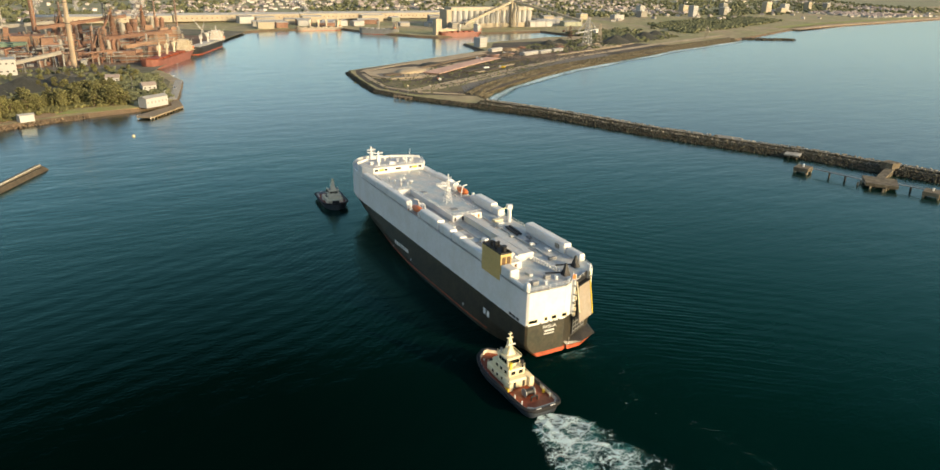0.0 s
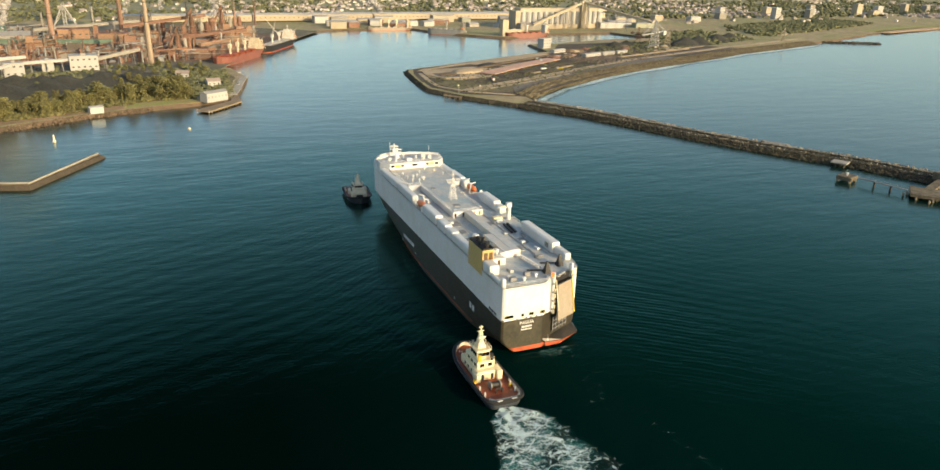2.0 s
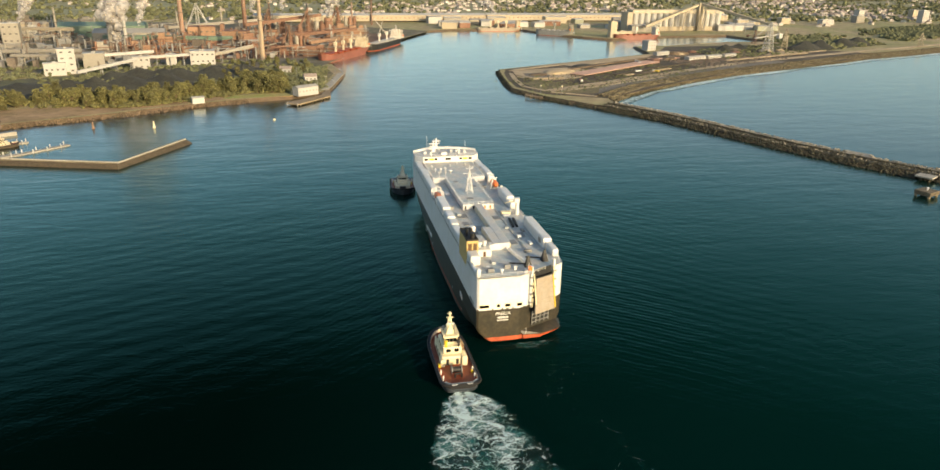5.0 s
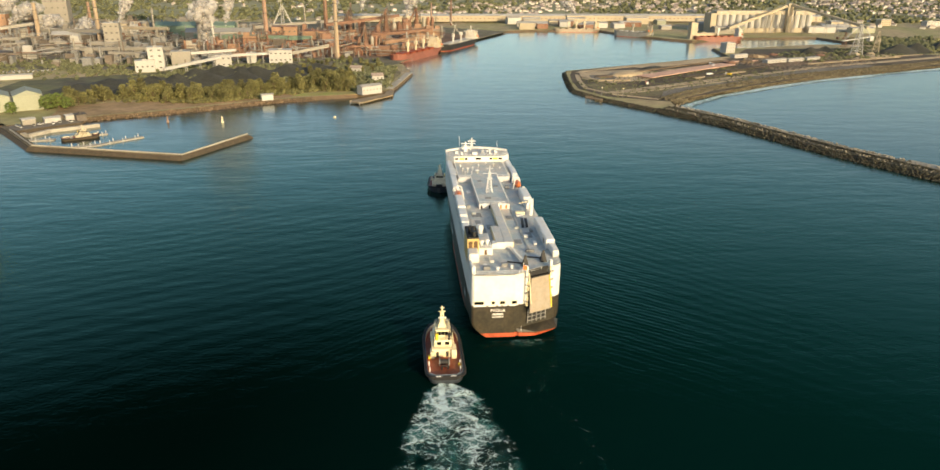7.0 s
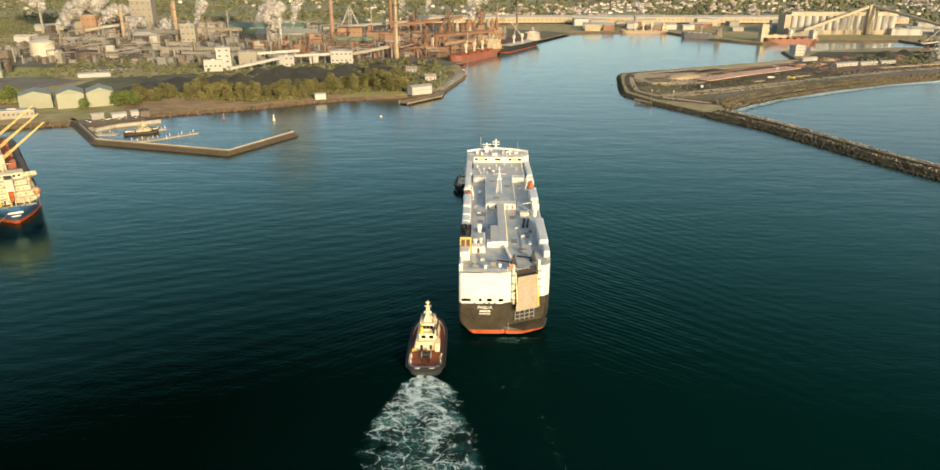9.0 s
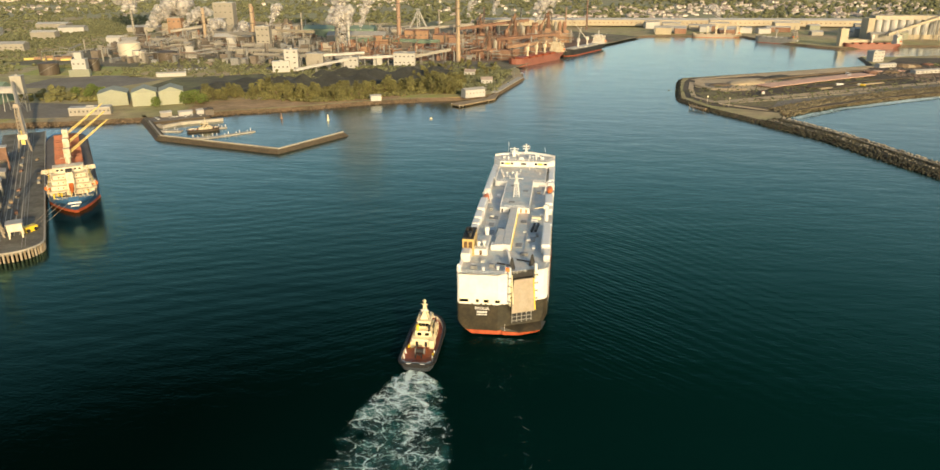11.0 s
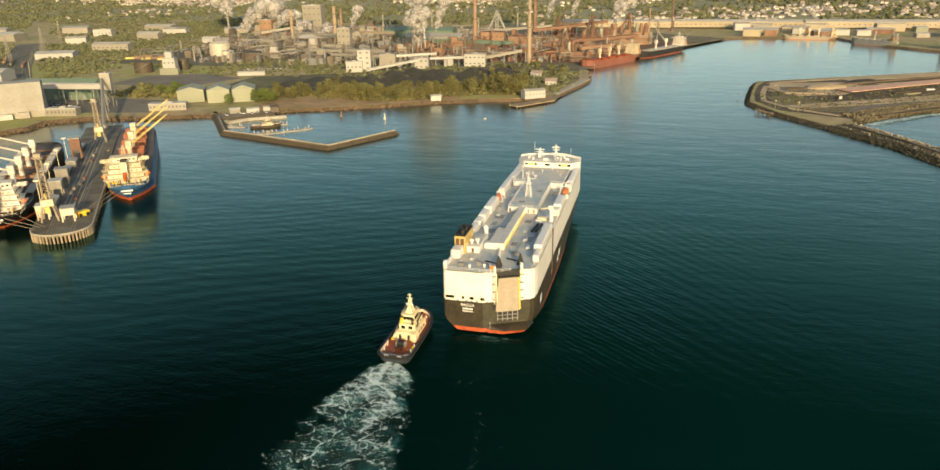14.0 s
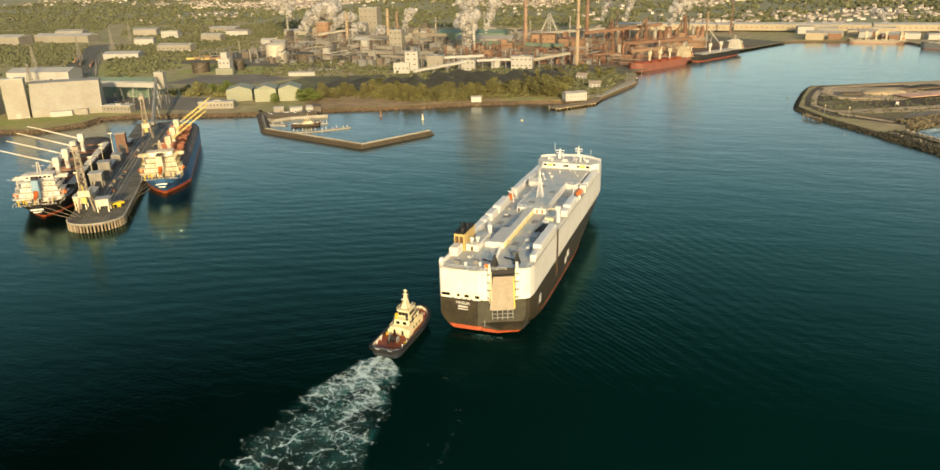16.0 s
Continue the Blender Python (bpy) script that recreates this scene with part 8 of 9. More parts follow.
# ore carriers at the works berth
bulker((-16, 772, 0), 151.5, 128, 22, 8.0, REDHULL, SHIPCREAM, SHIPCREAM, "red-hulled ore carrier with a cream house at the works berth", ((-4, 0, 8), (-4, 0, 8), (-4, 0, 8)), hatch=REDDECK)
bulker((48, 896, 0), 153.5, 132, 22, 7.0, SOOT, SHIPWHITE, SHIPWHITE, "black-hulled bulk carrier with white house at the works berth", ((18, 12, 22), (18, -12, 22)), hatch=GREYROOF, draft_band=0.7)

# ---- spit, breakwater and bay ----
OLDDECK = material("old_brown_concrete", (0.20, 0.165, 0.11), 0.9, vary=0.3, stain=0.25, other=(0.10, 0.08, 0.05))
slabthing = thing("boat_ramp", (287, 196, 0), "pale concrete slab on the breakwater slope", "ramp", turn=-62)
bm = bmesh.new()
slab(bm, [(-9, -3, 0.4), (9, -3, 0.4), (9, 5, 4.6), (-9, 5, 4.6)], 0.5)
part("ramp_slab", bm, CONCRETE, slabthing)
pier = thing("oil_jetty", (0, 0, 0), "old concrete T-head jetty off the breakwater", "jetty")
bm = bmesh.new()
prism(bm, [(276, 80), (286, 66), (300, 76), (290, 92)], 1.6, 3.4)
part("head_deck", bm, OLDDECK, pier)
for i in range(14):
    bm = bmesh.new()
    x, y = 278 + (i % 5) * 4.6, 70 + (i // 5) * 8 + (i % 5) * 1.2
    pillar(bm, x, y, ((-1.5, 0.6), (2, 0.6)), 7)
    part("pile", bm, TIMBER, pier)
bm = bmesh.new()
prism(bm, strip([(292, 82), (326, 96)], 5.0), 2.2, 3.5)
part("approach", bm, OLDDECK, pier)
for i in range(7):
    bm = bmesh.new()
    box(bm, 294 + i * 4.5, 80.5 + i * 1.8, -1.5, 295 + i * 4.5, 83.5 + i * 1.8, 2.3)
    part("bent", bm, OLDDECK, pier)
bm = bmesh.new()
box(bm, 320, 92, 2.5, 328, 100, 7.0)
part("pump_house", bm, OLDDECK, pier)
for x, y in ((272, 120), (296, 52)):
    d = thing("mooring_dolphin", (x, y, 0), "square weathered mooring dolphin", "dolphin", "mooring dolphins", turn=20)
    part("cap", soft_box(-5, -4.5, 1.2, 5, 4.5, 3.6, 0.3), OLDDECK, d)
    for sx in (-1, 1):
        for sy in (-1, 1):
            bm = bmesh.new()
            pillar(bm, sx * 4, sy * 3.6, ((-1.5, 0.8), (2, 0.8)), 8)
            part("pile", bm, TIMBER, d)
    bm = bmesh.new()
    pillar(bm, 0, 0, ((3.5, 0.5), (4.6, 0.4), (4.8, 0.8), (5.2, 0.7)), 8)
    part("bollard", bm, WHITE, d)
for (ax, ay), (bx, by), n in (((275, 114), (281, 86), 2), ((292, 70), (296, 57), 1)):
    c = thing("catwalk", (0, 0, 0), "thin steel catwalk between dolphins", "catwalk", "catwalks")
    bm = bmesh.new()
    prism(bm, strip([(ax, ay), (bx, by)], 1.4), 3.0, 3.4)
    fence(bm, [(ax, ay, 3.4), (bx, by, 3.4)], 1.1, 3.0, 0.07)
    part("walkway", bm, STEEL, c)
    for i in range(n):
        k = (i + 1) / (n + 1)
        bm = bmesh.new()
        pillar(bm, ax + (bx - ax) * k, ay + (by - ay) * k, ((-1.5, 0.6), (3.1, 0.6)), 8)
        part("pile", bm, WETCONCRETE, c)
d = thing("landing_platform", (300, 148, 0), "small concrete landing on the breakwater", "landing", turn=-62)
part("platform", soft_box(-6, -7, 2.2, 4, 3, 3.2, 0.2), CONCRETE, d)
bm = bmesh.new()
rod(bm, (-3, -5, -1), (-3, -5, 2.4), 0.6, 6)
rod(bm, (2, -5, -1), (2, -5, 2.4), 0.6, 6)
part("landing_pile", bm, WETCONCRETE, d)
rocks("groyne_rocks", [[(986, 806), (1082, 764)]], "dark rock groyne in the bay", 3.0, (1.2, 2.4), 2.4, 4.0, 7)
stage = thing("landing_stage", (141, 447, 0), "small timber landing stage on piles beside the rocks", "jetty", turn=-50)
bm = bmesh.new()
box(bm, -9, -2, 2.2, 9, 2, 2.8)
part("stage_deck", bm, TIMBER, stage)
for x in (-8, -3, 3, 8):
    for y in (-1.6, 1.6):
        bm = bmesh.new()
        pillar(bm, x, y, ((-1.2, 0.35), (4.2 if x < 0 else 2.4, 0.35)), 7)
        part("pile", bm, TIMBER, stage)
for x, y, h in ((151, 458, 7.0), (168, 446, 8.0)):
    beacon = thing("beacon", (x, y, 3), "slim pale beacon post on the rocks", "beacon", "beacons on the spit")
    bm = bmesh.new()
    rod(bm, (0, 0, -1), (0, 0, h), 0.22, 6)
    part("post", bm, CLAD, beacon)
    bm = bmesh.new()
    box(bm, -0.5, -0.5, h, 0.5, 0.5, h + 1.0)
    part("lantern", bm, CREAM, beacon)
rocks("spit_rubble", [[(190, 505), (300, 590), (420, 655)]], "dark rubble and earth clods strewn over the fill", 2.6, (0.4, 1.1), 3.6, 60.0, 16, FILL, 3.3)
rocks("yard_rubble", [[(390, 655), (560, 735)]], "dark ore clods strewn over the stockyard", 6.0, (0.5, 1.7), 3.8, 50.0, 17, DARKWORKS, 3.4)
rng = random.Random(5)
for k in range(6):
    x = rng.uniform(210, 420)
    y = 470 + (x - 210) * 0.85 + rng.uniform(10, 90)
    c = thing("truck", (x, y, 3.0), "earth-moving truck parked on the fill", "truck", "vehicles on the spit", turn=rng.uniform(0, 180))
    m = (WHITE, BRIGHT, ORANGE, STEEL)[k % 4]
    part("bed", soft_box(-1.3, -3.8, 0.9, 1.3, 1.4, 2.6, 0.15), m, c)
    part("cab", soft_box(-1.2, 1.5, 0.6, 1.2, 3.6, 2.9, 0.2), WHITE, c)
    for sx in (-1, 1):
        for yy in (-2.6, 2.4):
            bm = bmesh.new()
            rod(bm, (sx * 1.0, yy, 0.55), (sx * 1.4, yy, 0.55), 0.55, 9)
            part("wheel", bm, RUBBER, c)
for k, (x, y, w) in enumerate(((440, 690, 40), (470, 700, 30), (500, 712, 26), (415, 742, 26))):
    building("site_shed", x, y, w, 8, 4, 25, WHITECLAD, GREYROOF, "row of low white site sheds", "shed", rise=1, panes=6)
for k in range(14):
    x = rng.uniform(360, 640)
    y = 660 + (x - 360) * 0.42 + rng.uniform(0, 60)
    mound = bmesh.new()
    blob(mound, (0, 0, 0.2), rng.uniform(6, 11), 0.36, 0.12, 3, rng)
    ob = new("spoil_heap", finish("spoil_heap", mound, (DIRT, COAL, SANDY, RUST)[k % 4]))
    ob.matrix_basis = pose(x, y, 3.2, 0, 0, 25)
    tagged(ob, "low heap of bulk fill", "heap", "spoil heaps")


def stacker(x, y, k, turn, mat, label):
    s = thing("ship_loader", (x, y, Z0), label, "ship loader", "loading machines", turn=turn)
    bm = bmesh.new()
    lattice(bm, 0, 0, 0, 26 * k, 6 * k, 3.5 * k, 4, 0.6 * k)
    part("portal", bm, mat, s)
    bm = bmesh.new()
    lattice(bm, 0, 0, 26 * k, 44 * k, 3.5 * k, 1.0 * k, 3, 0.5 * k)
    part("mast", bm, mat, s)
    bm = bmesh.new()
    for w in (-1.5, 1.5):
        rod(bm, (-34 * k, w * k, 22 * k), (26 * k, w * k, 26 * k), 0.7 * k, 5)
        rod(bm, (-34 * k, w * k, 22 * k), (0, 0, 44 * k), 0.3 * k, 4)
        rod(bm, (26 * k, w * k, 26 * k), (0, 0, 44 * k), 0.3 * k, 4)
    for i in range(12):
        rod(bm, ((-34 + 5 * i) * k, -1.5 * k, (22 + 0.33 * i) * k), ((-34 + 5 * i) * k, 1.5 * k, (22 + 0.33 * i) * k), 0.4 * k, 4)
    part("boom", bm, mat, s)
    part("counterweight", soft_box(20 * k, -3 * k, 20 * k, 28 * k, 3 * k, 27 * k, 0.4), mat, s)


stacker(592, 760, 0.95, 20, WHITECLAD, "white steel ship loader on the coal berth")
stacker(640, 790, 0.7, 50, CREAMCLAD, "cream steel stacker on the coal berth")
stacker(905, 815, 0.5, 30, CREAMCLAD, "small cream stacker by the bay")
coal_pile(690, 800, 110, 50, 14, 22, 8)
coal_pile(800, 850, 110, 50, 13, 22, 9)
coal_pile(560, 800, 80, 30, 9, 22, 10)
building("berth_house", 424, 800, 16, 12, 13, 20, WHITECLAD, WHITECLAD, "white berth control house", "works building", panes=3, storeys=3)
# grain terminal
grain = thing("grain_terminal", (628, 1120, Z0), "long row of white grain silos with a cream gallery", "grain silo", turn=3)
for i in range(15):
    for j in range(2):
        bm = bmesh.new()
        pillar(bm, -84 + i * 12, 6 - 12 * j, ((6, 5.8), (29, 5.8)), 16)
        part("silo", bm, WHITECLAD, grain, "white grain silo")
bm = bmesh.new()
box(bm, -92, -12, 29, 92, 12, 35)
gal = part("top_gallery", bm, CREAMCLAD, grain, "cream top gallery")
bm = bmesh.new()
box(bm, -92, -13, -0.3, 92, 13, 7)
part("base", bm, CREAMCLAD, grain)
for i in range(22):
    bm = bmesh.new()
    box(bm, -86 + i * 8, -12.2, 31, -82 + i * 8, -11.9, 33)
    part("gallery_window", bm, GREYROOF, gal)
bm = bmesh.new()
box(bm, -102, -13, -0.3, -92, 13, 31)
part("end_house", bm, CREAMCLAD, grain)
bm = bmesh.new()
box(bm, 36, -18, 0, 45, -9, 47)
part("head_tower", bm, CREAMCLAD, grain, "tall cream head tower")
grain.scale = (1.05, 1.05, 1.08)
conveyor((672, 1106, 50), (736, 965, 22), 4.0, "long inclined cream grain conveyor", CREAMCLAD, 7)
conveyor((664, 1104, 48), (540, 1062, 12), 4.0, "long inclined cream grain conveyor", CREAMCLAD, 7)
for x in (600, 640):
    conveyor((x + 40, 1102, 42), (x + 20, 1072, 8), 2.6, "steep cream grain conveyor", CREAMCLAD, 2)
building("grain_gate", 444, 985, 12, 10, 26, 10, CREAMCLAD, CREAMCLAD, "cream portal tower on the grain berth", "works building")
building("grain_gate", 466, 992, 40, 12, 9, 10, CREAMCLAD, CREAMCLAD, "low cream building on the grain berth", "works building", panes=6)
bulker((490, 985, 0), 100, 90, 17, 6.5, REDHULL, SHIPWHITE, SHIPWHITE, "red-hulled bulk carrier at the grain berth", ((6, 0, 10),), hatch=REDDECK)
stacker(640, 870, 0.5, 120, RUST, "rust-red stacker with a raised boom on the coal berth")
bulker((287, 1142, 0), 88, 84, 15, 4.6, RAMP, SHIPCREAM, SHIPCREAM, "cream-decked bulk carrier at the far berth", ((-4, 0, 9), (-4, 0, 9), (-4, 0, 9)), hatch=CREAMCLAD, draft_band=0.5)
bulker((365, 1052, 0), 50, 70, 16, 8.0, STEEL, CLAD, CLAD, "grey cargo ship at the far berth", ((6, 0, 8),), hatch=GREYROOF, draft_band=0.5)
for x0, x1, y in ((-160, 60, 1300), (64, 300, 1318), (304, 640, 1335), (650, 860, 1330)):
    b = building("long_warehouse", (x0 + x1) / 2, y, x1 - x0, 26, 11, 2, CREAMCLAD, WHITECLAD, "very long low cream warehouse across the head of the harbour", "warehouse", rise=3, panes=int((x1 - x0) / 9), pane_mat=RUST, group="long warehouses", z=6)
for k in range(16):
    rng = random.Random(300 + k)
    building("dock_shed", rng.uniform(180, 420), rng.uniform(1160, 1285), rng.uniform(20, 60), 16, rng.uniform(5, 12), rng.uniform(-8, 12), (CLAD, CREAMCLAD, RUST, WHITECLAD)[k % 4], GREYROOF, "low dock shed at the head of the harbour", "shed", rise=2, group="dock sheds", z=3.3)
for k in range(20):
    rng = random.Random(400 + k)
    building("dock_shed", rng.uniform(420, 900), rng.uniform(1085, 1290), rng.uniform(20, 60), 16, rng.uniform(5, 14), rng.uniform(-8, 12), (CLAD, CREAMCLAD, GREENCLAD, WHITECLAD)[k % 4], GREYROOF, "low shed behind the grain terminal", "shed", rise=2, group="dock sheds", z=3.3)

# loose plant and pipework between the works buildings
rng = random.Random(77)
for name, count, mat, label in (("works_pipework", 420, STEEL, "tangle of grey pipework and small plant"), ("rusty_pipework", 420, RUST, "tangle of rusty pipework and small plant"), ("dark_pipework", 320, DARKWORKS, "tangle of dark gantries and small plant"), ("pale_plant", 260, CLAD, "pale small plant boxes and ducts")):
    bm = bmesh.new()
    for i in range(count):
        if name == "rusty_pipework" or rng.random() < 0.3:
            k = rng.random()
            x, y = -300 + 270 * k + rng.uniform(-20, 20), 745 + rng.random() * (120 + 240 * k)
            if x > -60 + 0.5 * (y - 740):
                x -= 90
        else:
            x, y = rng.uniform(-680, -250), rng.uniform(665, 1180)
        kind = rng.random()
        if kind < 0.35:
            w, d, h = rng.uniform(1.5, 6), rng.uniform(1.5, 5), rng.uniform(2, 12)
            box(bm, x - w, y - d, 2.8, x + w, y + d, 3 + h)
        elif kind < 0.6:
            pillar(bm, x, y, ((2.8, 1.0), (rng.uniform(9, 26), rng.uniform(0.7, 1.6))), 7)
        else:
            z, l = rng.uniform(6, 18), rng.uniform(10, 34)
            a = rng.choice((0.1, 1.6, 0.5))
            dx, dy = math.cos(a) * l, math.sin(a) * l
            rod(bm, (x, y, z), (x + dx, y + dy, z + rng.uniform(-2, 5)), rng.uniform(0.4, 1.1), 5)
            rod(bm, (x, y, 2.8), (x, y, z), 0.35, 4)
            rod(bm, (x + dx, y + dy, 2.8), (x + dx, y + dy, z), 0.35, 4)
    stuff(name, bm, mat, label, "plant")

# ---- the town ----
def house_cloud(count, seed, area):
    rng = random.Random(seed)
    walls, roofs = [[], []], [[], []]
    n = 0
    while n < count:
        x, y = area(rng)
        crowd = noise.noise(Vector((x * 0.0026, y * 0.0026, 7))) + 0.4 * noise.noise(Vector((x * 0.013, y * 0.013, 2)))
        if crowd < 0.1 and rng.random() < 0.96:
            continue
        if x < -300 and y < 1900 and rng.random() < 0.9:
            continue
        z = max(Z0, rise_at(x, y) if y > 1180 else Z0) - 0.5
        w, d, h, a = rng.uniform(3.5, 6.5), rng.uniform(3, 5.5), rng.uniform(3, 5.5), rng.uniform(0, 3.14)
        c, s = math.cos(a), math.sin(a)
        put = lambda u, v, q: (x + u * c - v * s, y + u * s + v * c, z + q)
        i = len(walls[0])
        walls[0].extend([put(u, v, q) for q in (0, h) for u, v in ((-w, -d), (w, -d), (w, d), (-w, d))])
        walls[1].extend([[i, i + 1, i + 5, i + 4], [i + 1, i + 2, i + 6, i + 5], [i + 2, i + 3, i + 7, i + 6], [i + 3, i, i + 4, i + 7]])
        i = len(roofs[0])
        e = 0.6
        roofs[0].extend([put(-w - e, -d - e, h), put(w + e, -d - e, h), put(w + e, d + e, h), put(-w - e, d + e, h), put(-w * 0.5, 0, h + 2.6), put(w * 0.5, 0, h + 2.6)])
        roofs[1].extend([[i, i + 1, i + 5, i + 4], [i + 1, i + 2, i + 5], [i + 2, i + 3, i + 4, i + 5], [i + 3, i, i + 4]])
        n += 1
    for name, (v, f), m, label in (("town_houses", walls, SUBURB, "scattered pale suburban house walls"), ("town_roofs", roofs, TILED, "scattered suburban tiled roofs")):
        me = bpy.data.meshes.new(name)
        me.from_pydata(v, [], f)
        me.materials.append(m)
        tagged(new(name, me), label, "houses", kind="stuff")


house_cloud(3600, 21, lambda r: (r.uniform(-1500, 2600), 1360 + 1700 * r.random() ** 1.2))
house_cloud(500, 22, lambda r: (r.uniform(-3000, -700), r.uniform(1350, 2500)))
house_cloud(1500, 24, lambda r: (r.uniform(-1900, -100), r.uniform(1950, 2700)))
house_cloud(420, 23, lambda r: (r.uniform(900, 2600), 1180 + r.uniform(0, 260) + 0.05 * r.random()))
for k, (x, y, w, h) in enumerate(((1346, 1290, 18, 27), (1721, 1370, 26, 32), (1500, 1330, 16, 20), (1560, 1380, 22, 18), (1420, 1400, 20, 22), (1180, 1300, 24, 14), (1900, 1450, 30, 22), (2050, 1480, 26, 26), (1640, 1460, 20, 24), (1280, 1420, 18, 20), (1800, 1380, 34, 14), (2200, 1520, 30, 20), (1050, 1240, 30, 10), (960, 1260, 24, 12))):
    building("apartment_block", x, y, w, 16, h, 5 + 4 * (k % 4), (WHITECLAD, CREAMCLAD, CLAD)[k % 3], GREYROOF, "pale apartment block in the distant town", "apartment block", panes=4, storeys=max(3, int(h / 4)), group="town blocks", z=4)


def bush_cloud(name, count, seed, area, size, label, mat, sparse=0.0, clumps=3):
    """Shrubs in drifts, each of a few ragged clumps."""
    rng, nrng = random.Random(seed), np.random.default_rng(seed)
    ico = bmesh.new()
    bmesh.ops.create_icosphere(ico, subdivisions=1, radius=1.0)
    base = np.array([v.co[:] for v in ico.verts])
    tri = np.array([[v.index for v in f.verts] for f in ico.faces])
    ico.free()
    spots = []
    while len(spots) < count:
        x, y = area(rng)
        dens = noise.noise(Vector((x * 0.005, y * 0.005, 11))) + 0.6 * noise.noise(Vector((x * 0.02, y * 0.02, 4)))
        if dens >= rng.uniform(-0.5, 0.35) + sparse:
            spots.append((x, y, max(Z0, rise_at(x, y) if y > 1180 else Z0)))
    c = np.repeat(np.array(spots), clumps, axis=0)
    n = len(c)
    r = nrng.uniform(*size, n)
    c[:, :2] += nrng.normal(size=(n, 2)) * r[:, None]
    c[:, 2] += r * nrng.uniform(0.1, 0.8, n)
    verts = c[:, None, :] + base[None] * r[:, None, None] * nrng.uniform(0.7, 1.25, (n, len(base), 3)) * np.array((1, 1, 0.8))
    faces = (tri[None] + (np.arange(n) * len(base))[:, None, None]).reshape(-1, 3)
    me = bpy.data.meshes.new(name)
    me.from_pydata(verts.reshape(-1, 3).tolist(), [], faces.tolist())
    me.materials.append(mat)
    tagged(new(name, me), label, "trees", kind="stuff")


bush_cloud("hill_bush", 24000, 31, lambda r: (r.uniform(-2600, 2800), 1330 + 1800 * r.random() ** 1.1), (2.6, 6.5), "dull green bush covering the far hills", FARLEAF, 0.0, 1)


def west_scrub(r):
    while True:
        x, y = r.uniform(-1900, -560), r.uniform(330, 1350)
        if y < 330 - 0.25 * (x + 500) * 0 and x > -700:
            continue
        if -640 < x < -400 and y < 620 or (x > -700 and y > 640) or (-620 < x and y < 480) or abs((x + 690) + (y - 470) * 0.9) < 34:
            continue
        return x, y


bush_cloud("west_scrub", 22000, 32, west_scrub, (1.2, 3.4), "green scrub and trees west of the works", FARLEAF, 0.1, 1)
bush_cloud("point_scrub", 520, 39, lambda r: (lambda k: (-128 + 84 * r.random() - 6 * (1 - k), 506 + 150 * k))(r.random()), (0.8, 2.3), "dark scrub between the cottages on the point", FARLEAF, -0.2, 3)
bush_cloud("spit_scrub", 700, 37, lambda r: (lambda k, q: (150 + 330 * k + q * 0.55, 470 + 190 * k - q * 0.8))(r.random(), r.uniform(-70, 28)), (0.4, 1.1), "low olive scrub on the reclaimed spit", FARLEAF, 0.15, 2)
bush_cloud("yard_scrub", 900, 38, lambda r: (lambda x: (x, 640 + (x - 400) * 0.42 + r.uniform(10, 110)))(r.uniform(480, 980)), (0.8, 2.2), "dark scrub round the coal berth", FARLEAF, 0.0, 2)
bush_cloud("bay_scrub", 1400, 33, lambda r: (lambda x: (x, 770 + (x - 700) * 0.42 + r.uniform(20, 190)))(r.uniform(700, 1500)), (2.2, 4.4), "low scrub behind the bay", FARLEAF)
bush_cloud("works_scrub", 700, 34, lambda r: (r.uniform(-520, -60), r.uniform(560, 720)), (1.0, 2.6), "scrub along the works fence", FARLEAF)
def shore_under(r):
    k = r.random()
    return -332 + 246 * k + r.uniform(-3, 3), 404 + 78 * k + 14 * math.sin(k * 9) + r.uniform(2, 44 + 20 * k)


bush_cloud("shore_undergrowth", 900, 36, shore_under, (0.9, 2.2), "low olive undergrowth below the shore trees", LEAF)
bush_cloud("berth_scrub", 160, 35, lambda r: (r.uniform(-640, -420), r.uniform(410, 470)), (2.0, 4.0), "green scrub behind the berth sheds", LEAF)


# ---- railway west of the works ----
RAILS = [(-690, 470), (-780, 560), (-900, 690), (-1040, 860)]


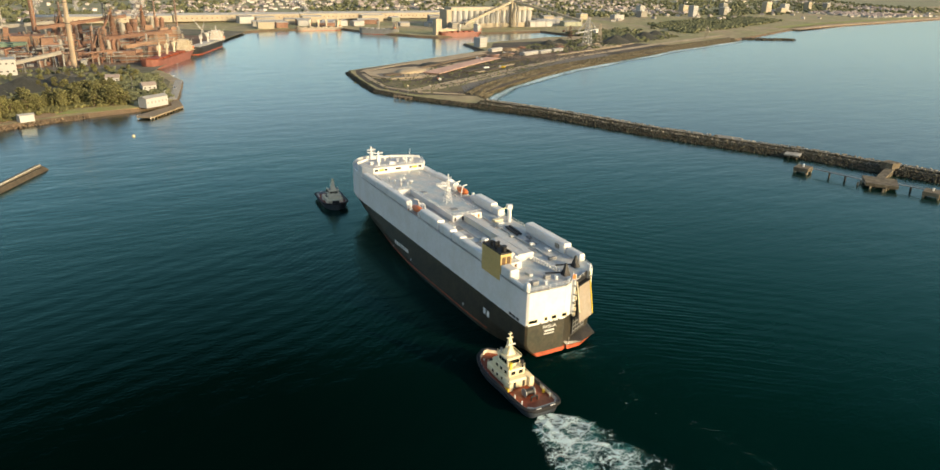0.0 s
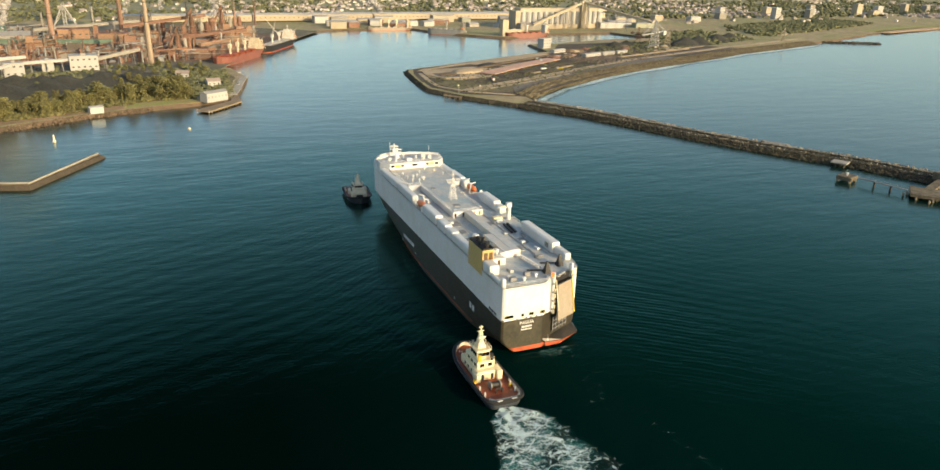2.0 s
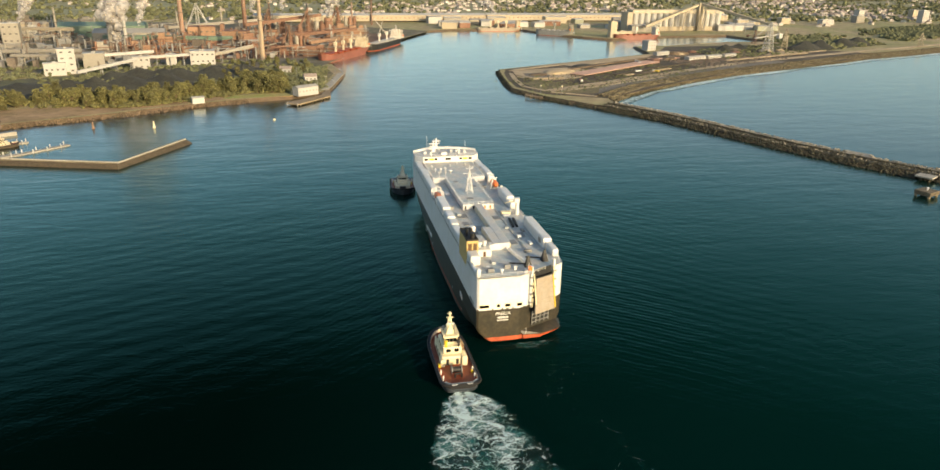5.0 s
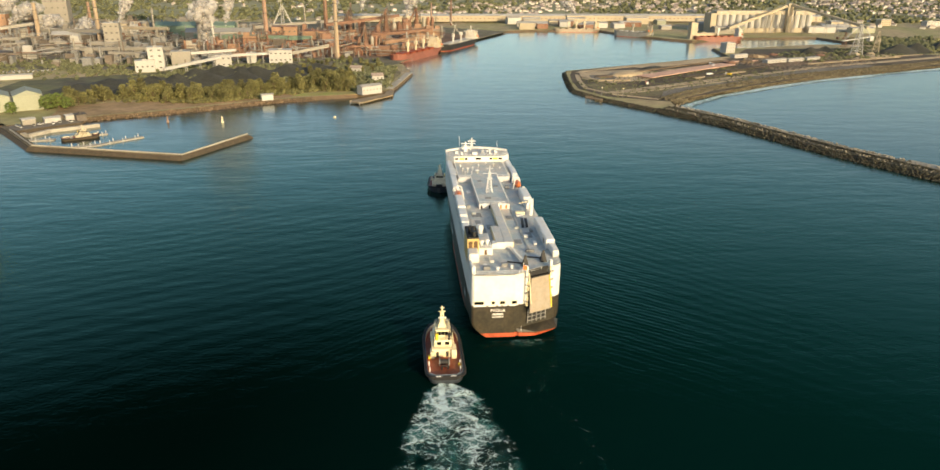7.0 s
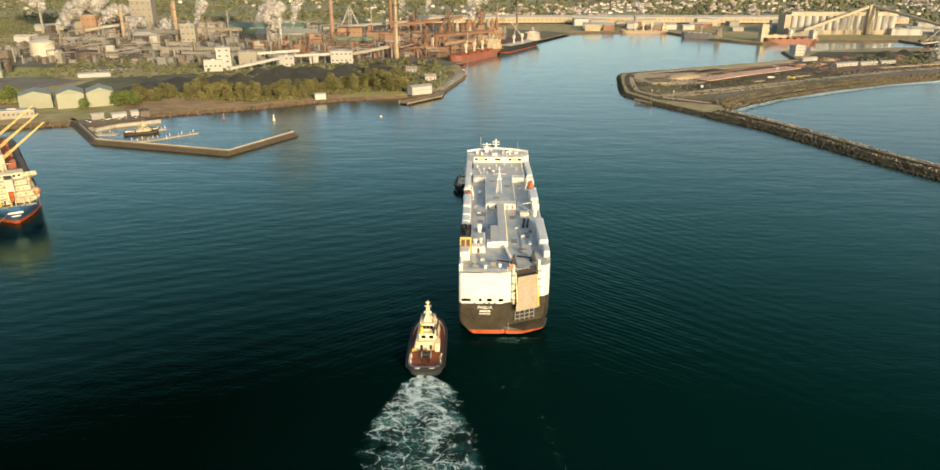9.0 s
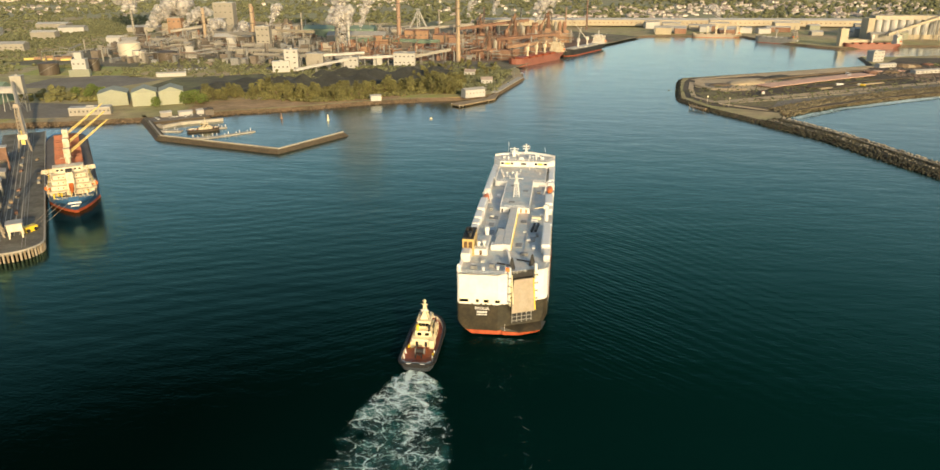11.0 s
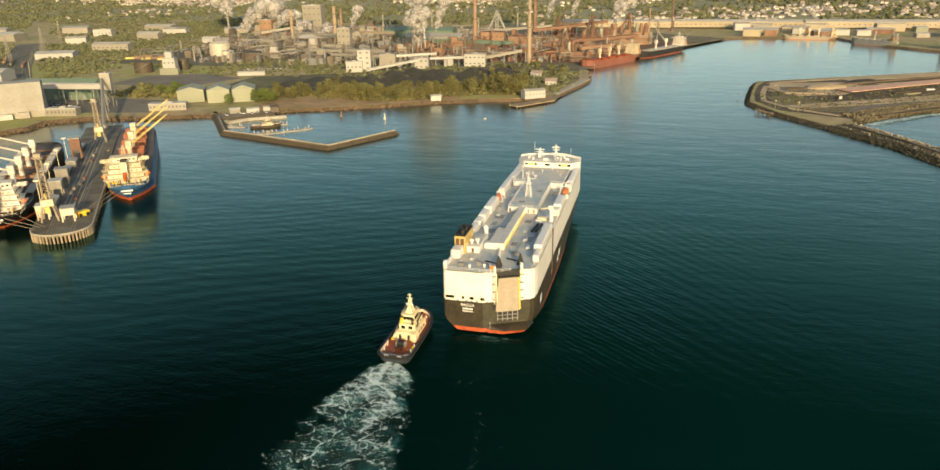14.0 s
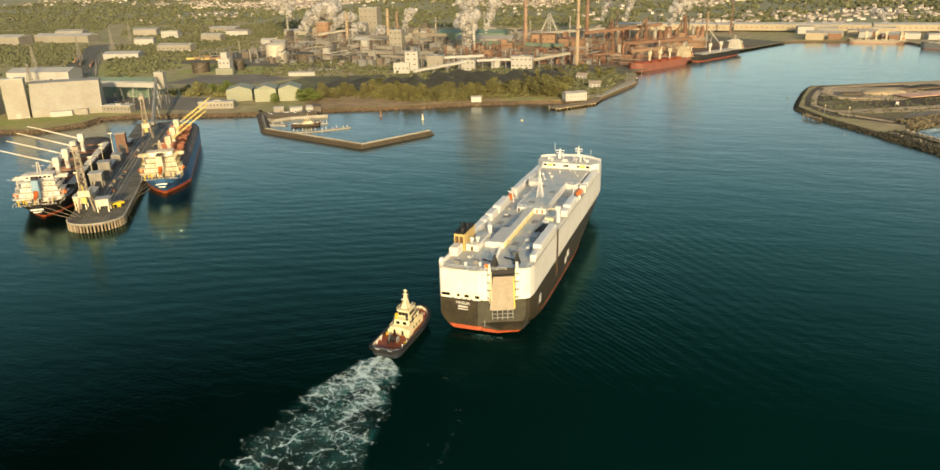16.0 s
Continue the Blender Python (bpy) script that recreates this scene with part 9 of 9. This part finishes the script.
for off in (-17, -12, -7, -2, 3, 8, 13, 18):
    track = thing("railway_track", (0, 0, 0), "rusty railway track on brown ballast", "railway", "railway tracks")
    for side in (-0.75, 0.75):
        bm = bmesh.new()
        line = shifted(RAILS, off + side)
        for a, b in zip(line, line[1:]):
            rod(bm, (*a, 3.3), (*b, 3.3), 0.16, 4)
        part("rail", bm, STEEL, track)
for k in range(22):
    q = k / 21 * 3
    i = min(2, int(q))
    side = -21 if k % 2 else 21
    line = shifted(RAILS, side)
    a, b = line[i], line[i + 1]
    x, y = a[0] + (b[0] - a[0]) * (q - i), a[1] + (b[1] - a[1]) * (q - i)
    mast = thing("railway_mast", (x, y, Z0), "pale steel mast beside the railway", "mast", "railway masts", turn=41)
    bm = bmesh.new()
    rod(bm, (0, 0, -0.3), (0, 0, 11), 0.32, 5, 0.22)
    part("post", bm, CLAD, mast)
    bm = bmesh.new()
    rod(bm, (0, 0, 9.5), (0, -4 if side > 0 else 4, 10), 0.16, 4)
    part("bracket", bm, CLAD, mast)
for k in range(9):
    i = k % 3
    line = shifted(RAILS, (-12, 3, 13)[i])
    p = Vector(line[1]).lerp(Vector(line[2]), 0.1 + 0.13 * (k // 3) + 0.2 * i)
    w = thing("rail_wagon", (p.x, p.y, 3.45), "brown covered railway goods wagon", "wagon", "railway wagons", turn=43)
    part("wagon_body", soft_box(-1.5, -7, 0.9, 1.5, 7, 3.6, 0.2), (RUST, DARKWORKS, ORANGECLAD)[k % 3], w)
    for y in (-4.6, 4.6):
        bm = bmesh.new()
        box(bm, -1.1, y - 1.4, -0.1, 1.1, y + 1.4, 0.95)
        part("bogie", bm, SOOT, w)


# cars parked behind the berth
rng = random.Random(91)
for k in range(30):
    c = thing("car", (-536 + (k % 10) * 5.6 + rng.uniform(-1, 1), 338 + (k // 10) * 9 - (k % 10) * 0.8, 3.05), "small car parked on the berth apron", "car", "cars on the berth apron", turn=rng.choice((8, 98)) + rng.uniform(-4, 4))
    part("body", soft_box(-0.9, -2.1, 0.1, 0.9, 2.1, 0.9, 0.15), (WHITE, STEEL, DARKWORKS)[k % 3], c)
    part("cabin", soft_box(-0.8, -1.1, 0.85, 0.8, 1.2, 1.5, 0.2), GLASS, c)
